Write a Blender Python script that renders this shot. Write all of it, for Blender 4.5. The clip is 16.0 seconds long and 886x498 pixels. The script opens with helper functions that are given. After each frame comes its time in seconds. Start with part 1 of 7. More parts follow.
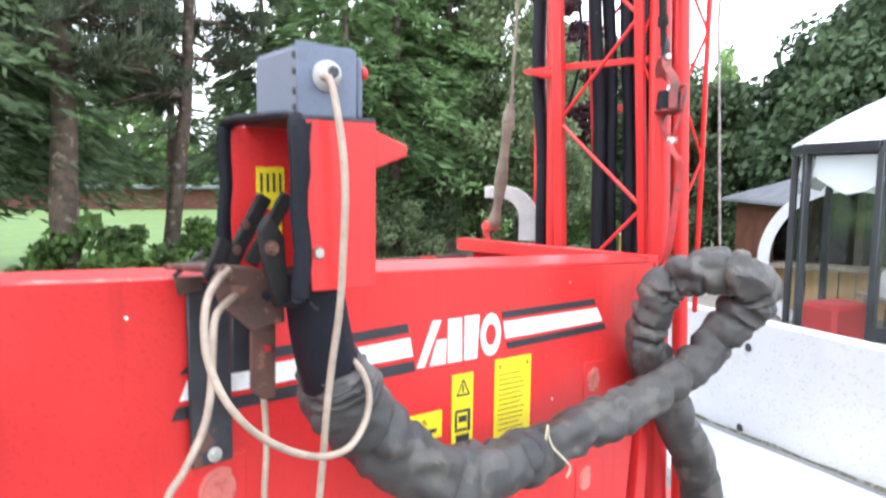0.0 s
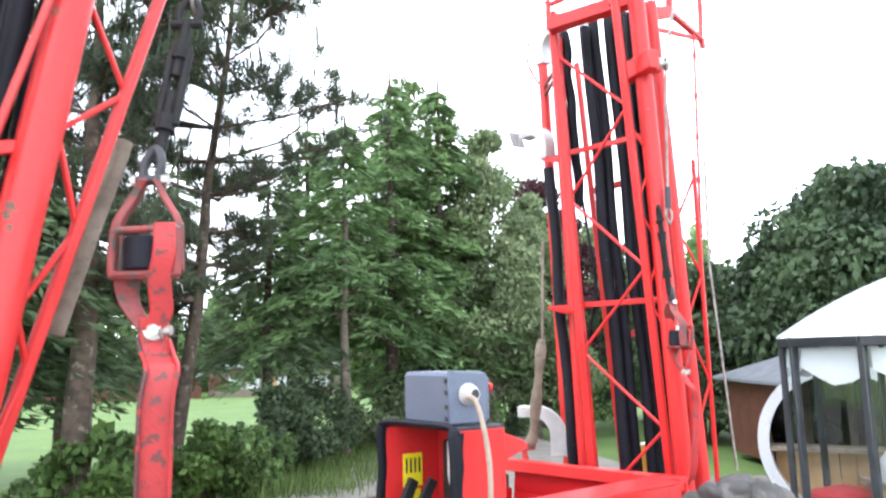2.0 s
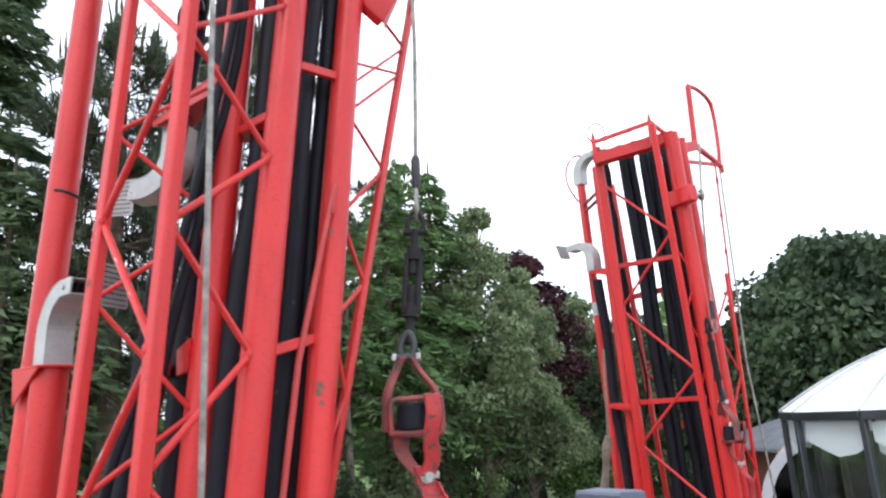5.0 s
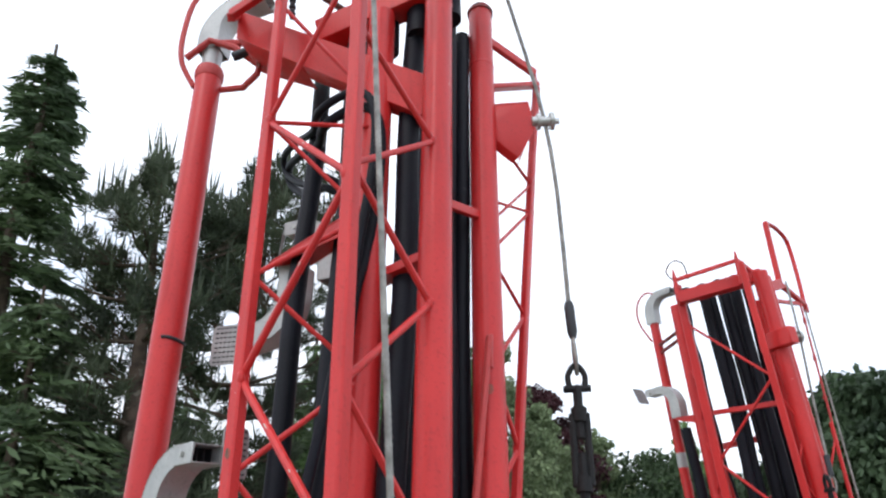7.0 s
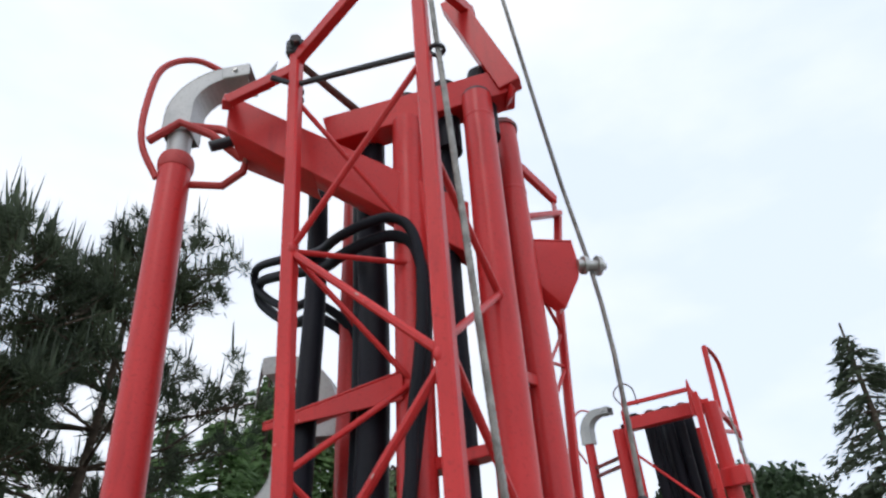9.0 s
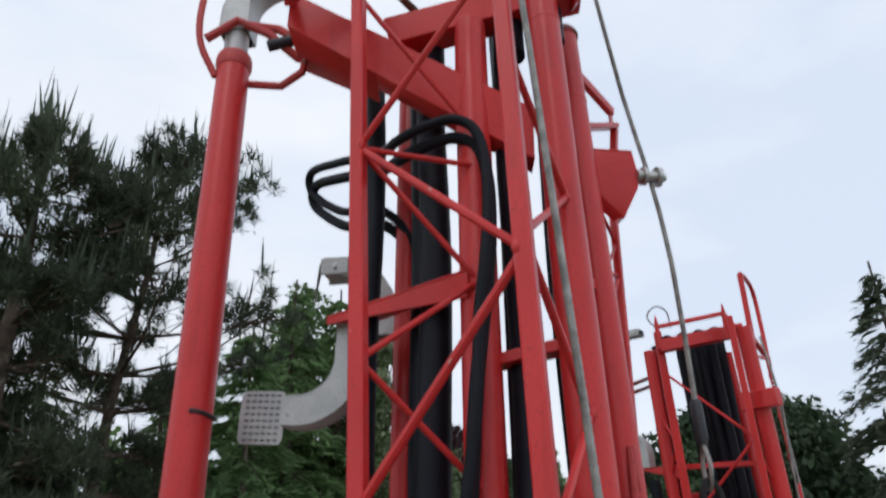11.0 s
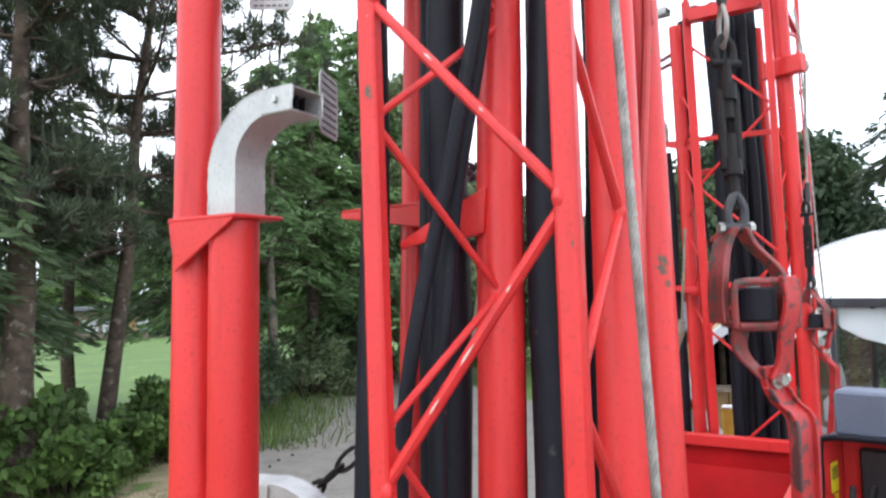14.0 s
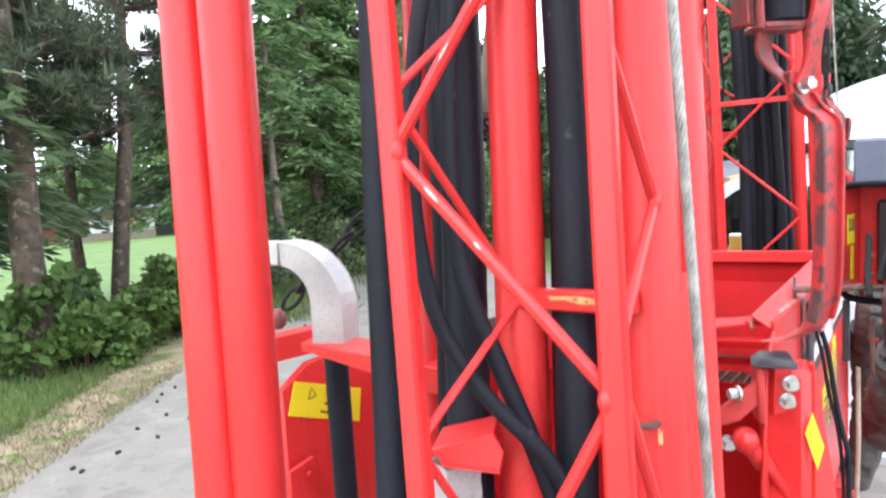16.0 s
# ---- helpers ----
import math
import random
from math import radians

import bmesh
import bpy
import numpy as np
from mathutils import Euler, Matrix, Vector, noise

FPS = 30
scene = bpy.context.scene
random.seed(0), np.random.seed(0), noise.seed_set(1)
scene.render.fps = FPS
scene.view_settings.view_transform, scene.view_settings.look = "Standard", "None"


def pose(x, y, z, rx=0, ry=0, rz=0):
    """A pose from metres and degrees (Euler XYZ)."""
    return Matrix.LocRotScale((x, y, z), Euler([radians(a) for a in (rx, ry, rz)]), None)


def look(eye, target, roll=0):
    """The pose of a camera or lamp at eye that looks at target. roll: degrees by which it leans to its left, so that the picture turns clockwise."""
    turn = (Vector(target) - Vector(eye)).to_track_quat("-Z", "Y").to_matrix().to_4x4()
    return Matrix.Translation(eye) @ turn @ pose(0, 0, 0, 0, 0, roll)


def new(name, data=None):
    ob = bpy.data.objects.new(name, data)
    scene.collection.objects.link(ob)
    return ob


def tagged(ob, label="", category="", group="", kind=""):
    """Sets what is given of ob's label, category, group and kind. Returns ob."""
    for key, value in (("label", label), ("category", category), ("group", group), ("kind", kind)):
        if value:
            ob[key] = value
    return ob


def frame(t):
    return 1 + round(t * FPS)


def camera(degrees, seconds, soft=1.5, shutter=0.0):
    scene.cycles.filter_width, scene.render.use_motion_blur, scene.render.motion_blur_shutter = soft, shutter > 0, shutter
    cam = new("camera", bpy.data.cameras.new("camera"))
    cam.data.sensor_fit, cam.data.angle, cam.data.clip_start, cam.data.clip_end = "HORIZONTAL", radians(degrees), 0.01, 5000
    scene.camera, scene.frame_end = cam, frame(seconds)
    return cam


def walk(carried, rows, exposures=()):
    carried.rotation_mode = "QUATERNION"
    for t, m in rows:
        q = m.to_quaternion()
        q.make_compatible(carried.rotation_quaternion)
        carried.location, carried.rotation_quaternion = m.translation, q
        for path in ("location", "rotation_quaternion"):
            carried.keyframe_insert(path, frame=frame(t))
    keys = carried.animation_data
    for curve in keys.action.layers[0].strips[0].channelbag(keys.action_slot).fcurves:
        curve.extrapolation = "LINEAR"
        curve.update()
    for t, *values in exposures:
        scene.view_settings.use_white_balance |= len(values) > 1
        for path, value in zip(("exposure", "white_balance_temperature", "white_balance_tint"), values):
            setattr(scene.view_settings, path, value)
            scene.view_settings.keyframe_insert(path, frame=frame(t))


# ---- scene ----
cam = camera(64.4, 16.0, soft=2.25, shutter=0.5)
PATH = [
    (0, (0.068, -0.005, 1.469), (0.011, 1.983, 1.257), 0.7),
    (0.5, (-0.002, -0.102, 1.526), (-0.022, 1.897, 1.449), -0.9),
    (1, (-0.099, -0.213, 1.59), (-0.093, 1.787, 1.634), -1.4),
    (1.5, (-0.131, -0.294, 1.635), (-0.132, 1.698, 1.809), -1.5),
    (2, (-0.147, -0.377, 1.674), (-0.155, 1.603, 1.959), -1.3),
    (2.5, (-0.194, -0.446, 1.691), (-0.201, 1.519, 2.066), -2.1),
    (3, (-0.218, -0.497, 1.711), (-0.237, 1.453, 2.155), -1.6),
    (3.5, (-0.264, -0.563, 1.718), (-0.288, 1.387, 2.161), -1.6),
    (3.7, (-0.293, -0.606, 1.731), (-0.316, 1.344, 2.172), -1.6),
    (5.8, (-0.769, -0.848, 1.864), (-0.636, 1.078, 2.385), -4.1),
    (6, (-0.792, -0.816, 1.869), (-0.678, 1.104, 2.417), -4.7),
    (6.5, (-0.854, -0.738, 1.913), (-0.761, 1.135, 2.609), -4.5),
    (7, (-0.938, -0.641, 1.943), (-0.845, 1.183, 2.757), -3.1),
    (7.5, (-1.035, -0.547, 2.011), (-0.759, 1.243, 2.861), -4.1),
    (8, (-1.131, -0.469, 2.119), (-0.737, 1.269, 3.027), -4.5),
    (8.2, (-1.169, -0.45, 2.159), (-0.724, 1.27, 3.078), -5.0),
    (10.3, (-1.365, -0.381, 2.303), (-0.868, 1.291, 3.282), -4.8),
    (10.5, (-1.362, -0.374, 2.283), (-0.879, 1.332, 3.206), -5.2),
    (11, (-1.368, -0.378, 2.219), (-0.933, 1.413, 2.995), -1.9),
    (11.5, (-1.358, -0.376, 2.166), (-0.933, 1.467, 2.817), -2.2),
    (12, (-1.34, -0.35, 2.088), (-0.885, 1.525, 2.614), -4.1),
    (12.5, (-1.338, -0.327, 2.022), (-0.908, 1.587, 2.413), -4.1),
    (13, (-1.343, -0.315, 1.981), (-0.935, 1.621, 2.274), -2.3),
    (13.5, (-1.341, -0.307, 1.926), (-0.94, 1.642, 2.129), -1.4),
    (14, (-1.347, -0.304, 1.878), (-0.951, 1.653, 1.979), -1.3),
    (14.5, (-1.332, -0.288, 1.821), (-0.953, 1.676, 1.831), -1.7),
    (15, (-1.335, -0.256, 1.752), (-0.966, 1.708, 1.677), -1.2),
    (15.5, (-1.342, -0.247, 1.682), (-0.971, 1.712, 1.52), -3.5),
    (16, (-1.356, -0.257, 1.604), (-0.983, 1.697, 1.403), -3.4),
]
EXPOSURES = [(0.0, 1.12), (1.5, 1.16), (3.5, 0.60), (6.0, -0.08), (7.0, -0.33), (8.2, -0.62), (10.3, -0.99), (11.3, -1.03), (12.5, -0.61),
             (13.5, 0.02), (14.5, 0.70), (16.0, 1.15)]
walk(cam, [(t, look(eye, target, roll)) for t, eye, target, roll in PATH], EXPOSURES)

# ---- sky and sun: bright thin overcast, the sun high behind the camera's left shoulder ----
SUN_ELEVATION, SUN_AZIMUTH = radians(52), radians(215)
world = bpy.data.worlds.new("sky")
scene.world = world
world.use_nodes = True
wn = world.node_tree
wn.nodes.clear()
sky = wn.nodes.new("ShaderNodeTexSky")
sky.sky_type, sky.sun_disc, sky.sun_elevation, sky.sun_rotation = "NISHITA", False, SUN_ELEVATION, SUN_AZIMUTH
sky.air_density, sky.dust_density = 1.0, 2.0
coords = wn.nodes.new("ShaderNodeTexCoord")
cloud_map = wn.nodes.new("ShaderNodeMapping")
cloud_map.inputs["Scale"].default_value = (1.0, 1.0, 2.4)
cloud = wn.nodes.new("ShaderNodeTexNoise")
cloud.inputs["Scale"].default_value, cloud.inputs["Detail"].default_value = 2.2, 6.0
cloud_ramp = wn.nodes.new("ShaderNodeValToRGB")
cloud_ramp.color_ramp.elements[0].position, cloud_ramp.color_ramp.elements[1].position = 0.35, 0.72
cloud_ramp.color_ramp.elements[0].color, cloud_ramp.color_ramp.elements[1].color = (16.5, 18.6, 22.0, 1), (22.4, 23.0, 24.2, 1)
veil = wn.nodes.new("ShaderNodeMixRGB")
veil.inputs[0].default_value = 0.85
sky_out, sky_bg = wn.nodes.new("ShaderNodeOutputWorld"), wn.nodes.new("ShaderNodeBackground")
sky_bg.inputs["Strength"].default_value = 0.10
wn.links.new(coords.outputs["Generated"], cloud_map.inputs["Vector"])
wn.links.new(cloud_map.outputs["Vector"], cloud.inputs["Vector"])
wn.links.new(cloud.outputs["Fac"], cloud_ramp.inputs["Fac"])
wn.links.new(sky.outputs["Color"], veil.inputs[1])
wn.links.new(cloud_ramp.outputs["Color"], veil.inputs[2])
wn.links.new(veil.outputs["Color"], sky_bg.inputs["Color"])
wn.links.new(sky_bg.outputs["Background"], sky_out.inputs["Surface"])
sun = new("sun", bpy.data.lights.new("sun", "SUN"))
sun.data.energy, sun.data.angle, sun.data.color = 0.6, radians(14), (1.0, 0.97, 0.95)
sun.matrix_world = look((0, 0, 30), Vector((0, 0, 30)) - 10 * Vector((math.sin(SUN_AZIMUTH) * math.cos(SUN_ELEVATION),
                        math.cos(SUN_AZIMUTH) * math.cos(SUN_ELEVATION), math.sin(SUN_ELEVATION))))

# ---- materials ----
def surface(name, light, dark, scale=8.0, rough=0.5, metal=0.0, bump=0.15, fine=90.0, spot=None, spot_at=0.68, spot_scale=14.0, island=0.0, spec=0.5, streak=None):
    """A procedural surface: two colours mixed at a broad scale, fine grain in colour, gloss and relief, and stains (spot) of a third colour."""
    m = bpy.data.materials.new(name)
    m.use_nodes = True
    nt = m.node_tree
    b = nt.nodes["Principled BSDF"]
    tc = nt.nodes.new("ShaderNodeTexCoord")

    def nz(s, detail=5.0):
        n = nt.nodes.new("ShaderNodeTexNoise")
        n.inputs["Scale"].default_value, n.inputs["Detail"].default_value = s, detail
        nt.links.new(tc.outputs["Object"], n.inputs["Vector"])
        return n

    def mix(a, c, f):
        x = nt.nodes.new("ShaderNodeMixRGB")
        for v, i in ((f, 0), (a, 1), (c, 2)):
            if isinstance(v, bpy.types.NodeSocket):
                nt.links.new(v, x.inputs[i])
            else:
                x.inputs[i].default_value = v if i == 0 else (*v, 1)
        return x.outputs[0]

    def ramp(v, lo, hi):
        r = nt.nodes.new("ShaderNodeMapRange")
        r.inputs["From Min"].default_value, r.inputs["From Max"].default_value = lo, hi
        nt.links.new(v, r.inputs["Value"])
        return r.outputs[0]

    broad, grain = nz(scale), nz(fine, 3.0)
    col = mix(dark, light, ramp(broad.outputs["Fac"], 0.35, 0.65))
    col = mix(col, tuple(c * 0.72 for c in dark), ramp(grain.outputs["Fac"], 0.55, 0.85))
    if spot:
        col = mix(col, spot, ramp(nz(spot_scale, 8.0).outputs["Fac"], spot_at, spot_at + 0.03))
    if streak:
        # dirt and scuffs drawn out along the height
        mp = nt.nodes.new("ShaderNodeMapping")
        mp.inputs["Scale"].default_value = (34, 34, 2.6)
        sn = nz(1.0, 6.0)
        nt.links.new(tc.outputs["Object"], mp.inputs["Vector"])
        nt.links.new(mp.outputs["Vector"], sn.inputs["Vector"])
        f = nt.nodes.new("ShaderNodeMath")
        f.operation, f.inputs[1].default_value = "MULTIPLY", 0.55
        nt.links.new(ramp(sn.outputs["Fac"], 0.56, 0.76), f.inputs[0])
        col = mix(col, streak, f.outputs[0])
    if island:
        g = nt.nodes.new("ShaderNodeNewGeometry")
        h = nt.nodes.new("ShaderNodeHueSaturation")
        r = nt.nodes.new("ShaderNodeMapRange")
        r.inputs["To Min"].default_value, r.inputs["To Max"].default_value = 1 - island, 1 + island
        nt.links.new(g.outputs["Random Per Island"], r.inputs["Value"])
        nt.links.new(r.outputs[0], h.inputs["Value"])
        nt.links.new(col, h.inputs["Color"])
        col = h.outputs[0]
    nt.links.new(col, b.inputs["Base Color"])
    rr = nt.nodes.new("ShaderNodeMapRange")
    rr.inputs["To Min"].default_value, rr.inputs["To Max"].default_value = max(0.05, rough - 0.12), min(1, rough + 0.12)
    nt.links.new(broad.outputs["Fac"], rr.inputs["Value"])
    nt.links.new(rr.outputs[0], b.inputs["Roughness"])
    b.inputs["Metallic"].default_value = metal
    b.inputs["Specular IOR Level"].default_value = spec
    if bump:
        bp = nt.nodes.new("ShaderNodeBump")
        bp.inputs["Strength"].default_value, bp.inputs["Distance"].default_value = bump, 0.004
        nt.links.new(grain.outputs["Fac"], bp.inputs["Height"])
        nt.links.new(bp.outputs["Normal"], b.inputs["Normal"])
    return m


def foliage(name, light, dark, through_light=0.25):
    m = surface(name, light, dark, scale=0.9, rough=0.6, bump=0, fine=6.0, island=0.38, spec=0.25)
    nt = m.node_tree
    b, out = nt.nodes["Principled BSDF"], nt.nodes["Material Output"]
    tr, mx = nt.nodes.new("ShaderNodeBsdfTranslucent"), nt.nodes.new("ShaderNodeMixShader")
    nt.links.new(b.inputs["Base Color"].links[0].from_socket, tr.inputs["Color"])
    mx.inputs[0].default_value = through_light
    nt.links.new(b.outputs[0], mx.inputs[1])
    nt.links.new(tr.outputs[0], mx.inputs[2])
    nt.links.new(mx.outputs[0], out.inputs["Surface"])
    return m


RED = surface("red_paint", (0.66, 0.033, 0.032), (0.55, 0.024, 0.0245), 3.2, 0.36, 0, 0.06, 160, (0.70, 0.32, 0.28), 0.742, 60, spec=0.4, streak=(0.36, 0.016, 0.018))
RED_WORN = surface("worn_red_paint", (0.45, 0.029, 0.030), (0.32, 0.022, 0.024), 9, 0.5, 0, 0.2, 120, (0.13, 0.034, 0.034), 0.59, 52)
RED_FADED = surface("faded_red_paint", (0.56, 0.06, 0.055), (0.46, 0.04, 0.038), 9, 0.55, 0, 0.15, 120, (0.25, 0.1, 0.08), 0.66, 25)
# the hopper's red with the shade of its inside put into the colour
RED_SHADED = surface("shaded_hopper_red", (0.44, 0.009, 0.011), (0.34, 0.007, 0.009), 6, 0.6, 0, 0.08, 120, (0.26, 0.07, 0.05), 0.72, 30, spec=0.1)
SCRAPED = surface("scraped_red_paint", (0.12, 0.045, 0.045), (0.055, 0.034, 0.036), 18, 0.5, 0.1, 0.25, 120, (0.44, 0.03, 0.032), 0.51, 26)
RED_DULL = surface("dull_dark_red_paint", (0.27, 0.045, 0.042), (0.17, 0.032, 0.032), 14, 0.55, 0, 0.3, 120, (0.09, 0.05, 0.043), 0.55, 45)
RUST = surface("rusty_steel", (0.13, 0.062, 0.046), (0.07, 0.04, 0.034), 14, 0.75, 0.2, 0.4, 120, (0.2, 0.1, 0.07), 0.6, 30)
BROWN_RAIL = surface("rusty_brown_rail", (0.12, 0.05, 0.045), (0.075, 0.04, 0.038), 7, 0.6, 0.1, 0.3, 120, (0.5, 0.03, 0.03), 0.63, 7)
BLACK_STEEL = surface("black_painted_steel", (0.035, 0.037, 0.044), (0.02, 0.021, 0.026), 12, 0.5, 0.0, 0.25, 120, (0.11, 0.055, 0.04), 0.66, 20)
RUBBER = surface("black_rubber", (0.013, 0.014, 0.021), (0.008, 0.009, 0.013), 7, 0.5, 0, 0.2, 140, (0.045, 0.045, 0.05), 0.7, 30, spec=0.16)
CANVAS = surface("grey_rubberised_cloth", (0.066, 0.062, 0.060), (0.030, 0.029, 0.030), 8, 0.6, 0, 0.35, 220, (0.085, 0.078, 0.072), 0.55, 13)
GALV = surface("galvanised_sheet", (0.52, 0.52, 0.51), (0.40, 0.40, 0.40), 12, 0.5, 0.35, 0.12, 160, (0.32, 0.29, 0.25), 0.7, 24)
STEEL = surface("bright_steel", (0.60, 0.60, 0.58), (0.42, 0.42, 0.40), 30, 0.35, 0.8, 0.1, 200)
ROPE = surface("steel_wire", (0.37, 0.36, 0.335), (0.19, 0.183, 0.17), 40, 0.45, 0.45, 0.1, 240)
GREY_BOX = surface("grey_plastic", (0.125, 0.148, 0.205), (0.105, 0.125, 0.175), 8, 0.5, 0, 0.1, 200, (0.2, 0.22, 0.27), 0.72, 40)
CABLE = surface("dirty_white_cable", (0.40, 0.325, 0.26), (0.27, 0.21, 0.165), 26, 0.55, 0, 0.1, 160)
GLAND = surface("grey_plastic_gland", (0.5, 0.49, 0.48), (0.38, 0.37, 0.36), 20, 0.5, 0, 0.1, 160)
YELLOW = surface("yellow_sticker", (0.80, 0.66, 0.025), (0.72, 0.58, 0.02), 14, 0.4, 0, 0.02, 160)
WHITE_INK = surface("white_sticker", (0.80, 0.80, 0.79), (0.72, 0.71, 0.70), 22, 0.4, 0, 0.02, 160)
BLACK_INK = surface("black_print", (0.03, 0.03, 0.036), (0.02, 0.02, 0.024), 20, 0.5, 0, 0.02, 160)
RED_PALE = surface("dull_red_reflector", (0.60, 0.18, 0.15), (0.5, 0.12, 0.1), 30, 0.3, 0, 0.05, 100)
CORD = surface("twine", (0.55, 0.49, 0.36), (0.4, 0.35, 0.25), 60, 0.8, 0, 0.3, 200)
YELLOW_PAD = surface("yellow_block", (0.62, 0.40, 0.06), (0.5, 0.3, 0.04), 14, 0.5, 0, 0.1, 100)
CHIPPED = surface("chipped_yellow_paint", (0.55, 0.40, 0.16), (0.42, 0.24, 0.08), 60, 0.6, 0, 0.2, 160, (0.5, 0.05, 0.04), 0.56, 90)
OLD_WOOD = surface("weathered_wood", (0.24, 0.20, 0.155), (0.14, 0.11, 0.085), 16, 0.8, 0, 0.5, 70, (0.06, 0.05, 0.04), 0.66, 16)
SEG = 12

RED_SCUFFED = surface("scuffed_pale_red_paint", (0.66, 0.20, 0.17), (0.60, 0.09, 0.08), 22, 0.55, 0, 0.1, 120, (0.62, 0.32, 0.27), 0.6, 40)
MOSS = surface("mossy_dirt", (0.20, 0.20, 0.15), (0.12, 0.12, 0.085), 14, 0.9, 0, 0.5, 60, (0.30, 0.30, 0.27), 0.55, 25, spec=0.1)
WHITE_WALL = surface("white_painted_concrete", (0.50, 0.51, 0.53), (0.42, 0.43, 0.45), 1.6, 0.7, 0, 0.15, 50, (0.44, 0.44, 0.43), 0.66, 7)
DARK_IRON = surface("greasy_black_iron", (0.022, 0.021, 0.021), (0.010, 0.010, 0.011), 30, 0.7, 0, 0.3, 150, (0.05, 0.035, 0.03), 0.7, 50, spec=0.25)
PAINT_CHIP = surface("pale_primer", (0.66, 0.54, 0.50), (0.56, 0.36, 0.32), 60, 0.7, 0, 0.1, 160)
DUSTY_RED = surface("dusty_red_edge", (0.46, 0.33, 0.26), (0.52, 0.09, 0.07), 16, 0.85, 0, 0.3, 120, (0.50, 0.40, 0.32), 0.5, 60)
SCUFF = surface("brown_scuff", (0.42, 0.075, 0.05), (0.16, 0.085, 0.06), 60, 0.7, 0, 0.3, 160, (0.12, 0.08, 0.06), 0.5, 90)

# ---- building blocks ----
TURN = 45.0
MACHINE = pose(0, 0, 0, 0, 0, TURN)
WORLD = Matrix.Identity(4)
BASE = {}


def stretch(scale, shift):
    """A plain stretch and shift of a thing's coordinates to the size it was found to have."""
    return Matrix.Translation(shift) @ Matrix.Diagonal((*scale, 1))


def thing(name, label, category, base=(0, 0, 0), group="", kind="", at=MACHINE, size=WORLD):
    ob = new(name)
    ob.empty_display_size = 0.1
    base = size @ Vector(base)
    ob.matrix_world = at @ Matrix.Translation(base)
    BASE[ob.name] = Matrix.Translation(-base) @ size
    return tagged(ob, label, category, group, kind)


def part(name, bm, material, parent, label="", smooth=True):
    me = bpy.data.meshes.new(name)
    bm.to_mesh(me)
    bm.free()
    return mesh_part(name, me, material, parent, label, smooth)


def mesh_part(name, me, material, parent, label="", smooth=True):
    root = parent
    while root.parent:
        root = root.parent
    if root.name in BASE:
        me.transform(BASE[root.name])
        if BASE[root.name].determinant() < 0:
            me.flip_normals()
    me.materials.append(material)
    if smooth:
        me.polygons.foreach_set("use_smooth", [True] * len(me.polygons))
        me.set_sharp_from_angle(angle=radians(38))
    ob = new(name, me)
    ob.parent = parent
    return tagged(ob, label)


def sweep(path, r, seg=SEG, flat=1.0, twist=None):
    """A round bar or hose along points; r is one radius or one for each point."""
    bm = bmesh.new()
    pts = [Vector(p) for p in path]
    rs = [r] * len(pts) if isinstance(r, (int, float)) else list(r)
    rings, side = [], None
    for i, p in enumerate(pts):
        d = (pts[min(i + 1, len(pts) - 1)] - pts[max(i - 1, 0)]).normalized()
        if side is None:
            side = d.cross(Vector((0.31, 0.95, 0.05)) if abs(d.y) < 0.9 else Vector((1, 0, 0))).normalized()
        side = (side - d * side.dot(d)).normalized()
        up = d.cross(side)
        rings.append([bm.verts.new(p + rs[i] * (math.cos(a) * side + flat * math.sin(a) * up)) for a in [2 * math.pi * k / seg for k in range(seg)]])
    for a, b in zip(rings, rings[1:]):
        for k in range(seg):
            bm.faces.new((a[k], a[(k + 1) % seg], b[(k + 1) % seg], b[k]))
    bm.faces.new(rings[0][::-1])
    bm.faces.new(rings[-1])
    bmesh.ops.recalc_face_normals(bm, faces=bm.faces)
    return bm


def smooth_path(points, n=8):
    """Points on a smooth line through the given ones."""
    p = [Vector(q) for q in points]
    p = [2 * p[0] - p[1]] + p + [2 * p[-1] - p[-2]]
    out = []
    for a, b, c, d in zip(p, p[1:], p[2:], p[3:]):
        for k in range(n):
            t = k / n
            out.append(0.5 * (2 * b + (c - a) * t + (2 * a - 5 * b + 4 * c - d) * t * t + (3 * b - a - 3 * c + d) * t ** 3))
    return out + [p[-2]]


def rod(a, b, r, seg=SEG):
    return sweep((a, b), r, seg)


def bar(a, b, w, h, up=(0, 0, 1), bevel=0.002):
    """A bar of section w (sideways) by h (along up) from a to b, with broken edges."""
    a, b, up = Vector(a), Vector(b), Vector(up)
    d = (b - a).normalized()
    s = d.cross(up).normalized()
    t = s.cross(d)
    bm = bmesh.new()
    v = [bm.verts.new(p + s * (i * w / 2) + t * (j * h / 2)) for p in (a, b) for i, j in ((-1, -1), (1, -1), (1, 1), (-1, 1))]
    for f in ((0, 1, 2, 3), (7, 6, 5, 4), (0, 4, 5, 1), (1, 5, 6, 2), (2, 6, 7, 3), (3, 7, 4, 0)):
        bm.faces.new([v[i] for i in f])
    return broken(bm, bevel)


def block(c, size, bevel=0.003, turn=(0, 0, 0)):
    bm = bmesh.new()
    bmesh.ops.create_cube(bm, size=1.0)
    bm.transform(pose(*c, *turn) @ Matrix.Diagonal((*size, 1)))
    return broken(bm, bevel)


def plate(outline, thick, bevel=0.0015):
    """A flat outline of points, thickened along the vector thick."""
    bm = bmesh.new()
    a = [bm.verts.new(Vector(p)) for p in outline]
    b = [bm.verts.new(Vector(p) + Vector(thick)) for p in outline]
    bm.faces.new(a)
    bm.faces.new(b[::-1])
    for i in range(len(a)):
        j = (i + 1) % len(a)
        bm.faces.new((a[i], b[i], b[j], a[j]))
    return broken(bm, bevel)


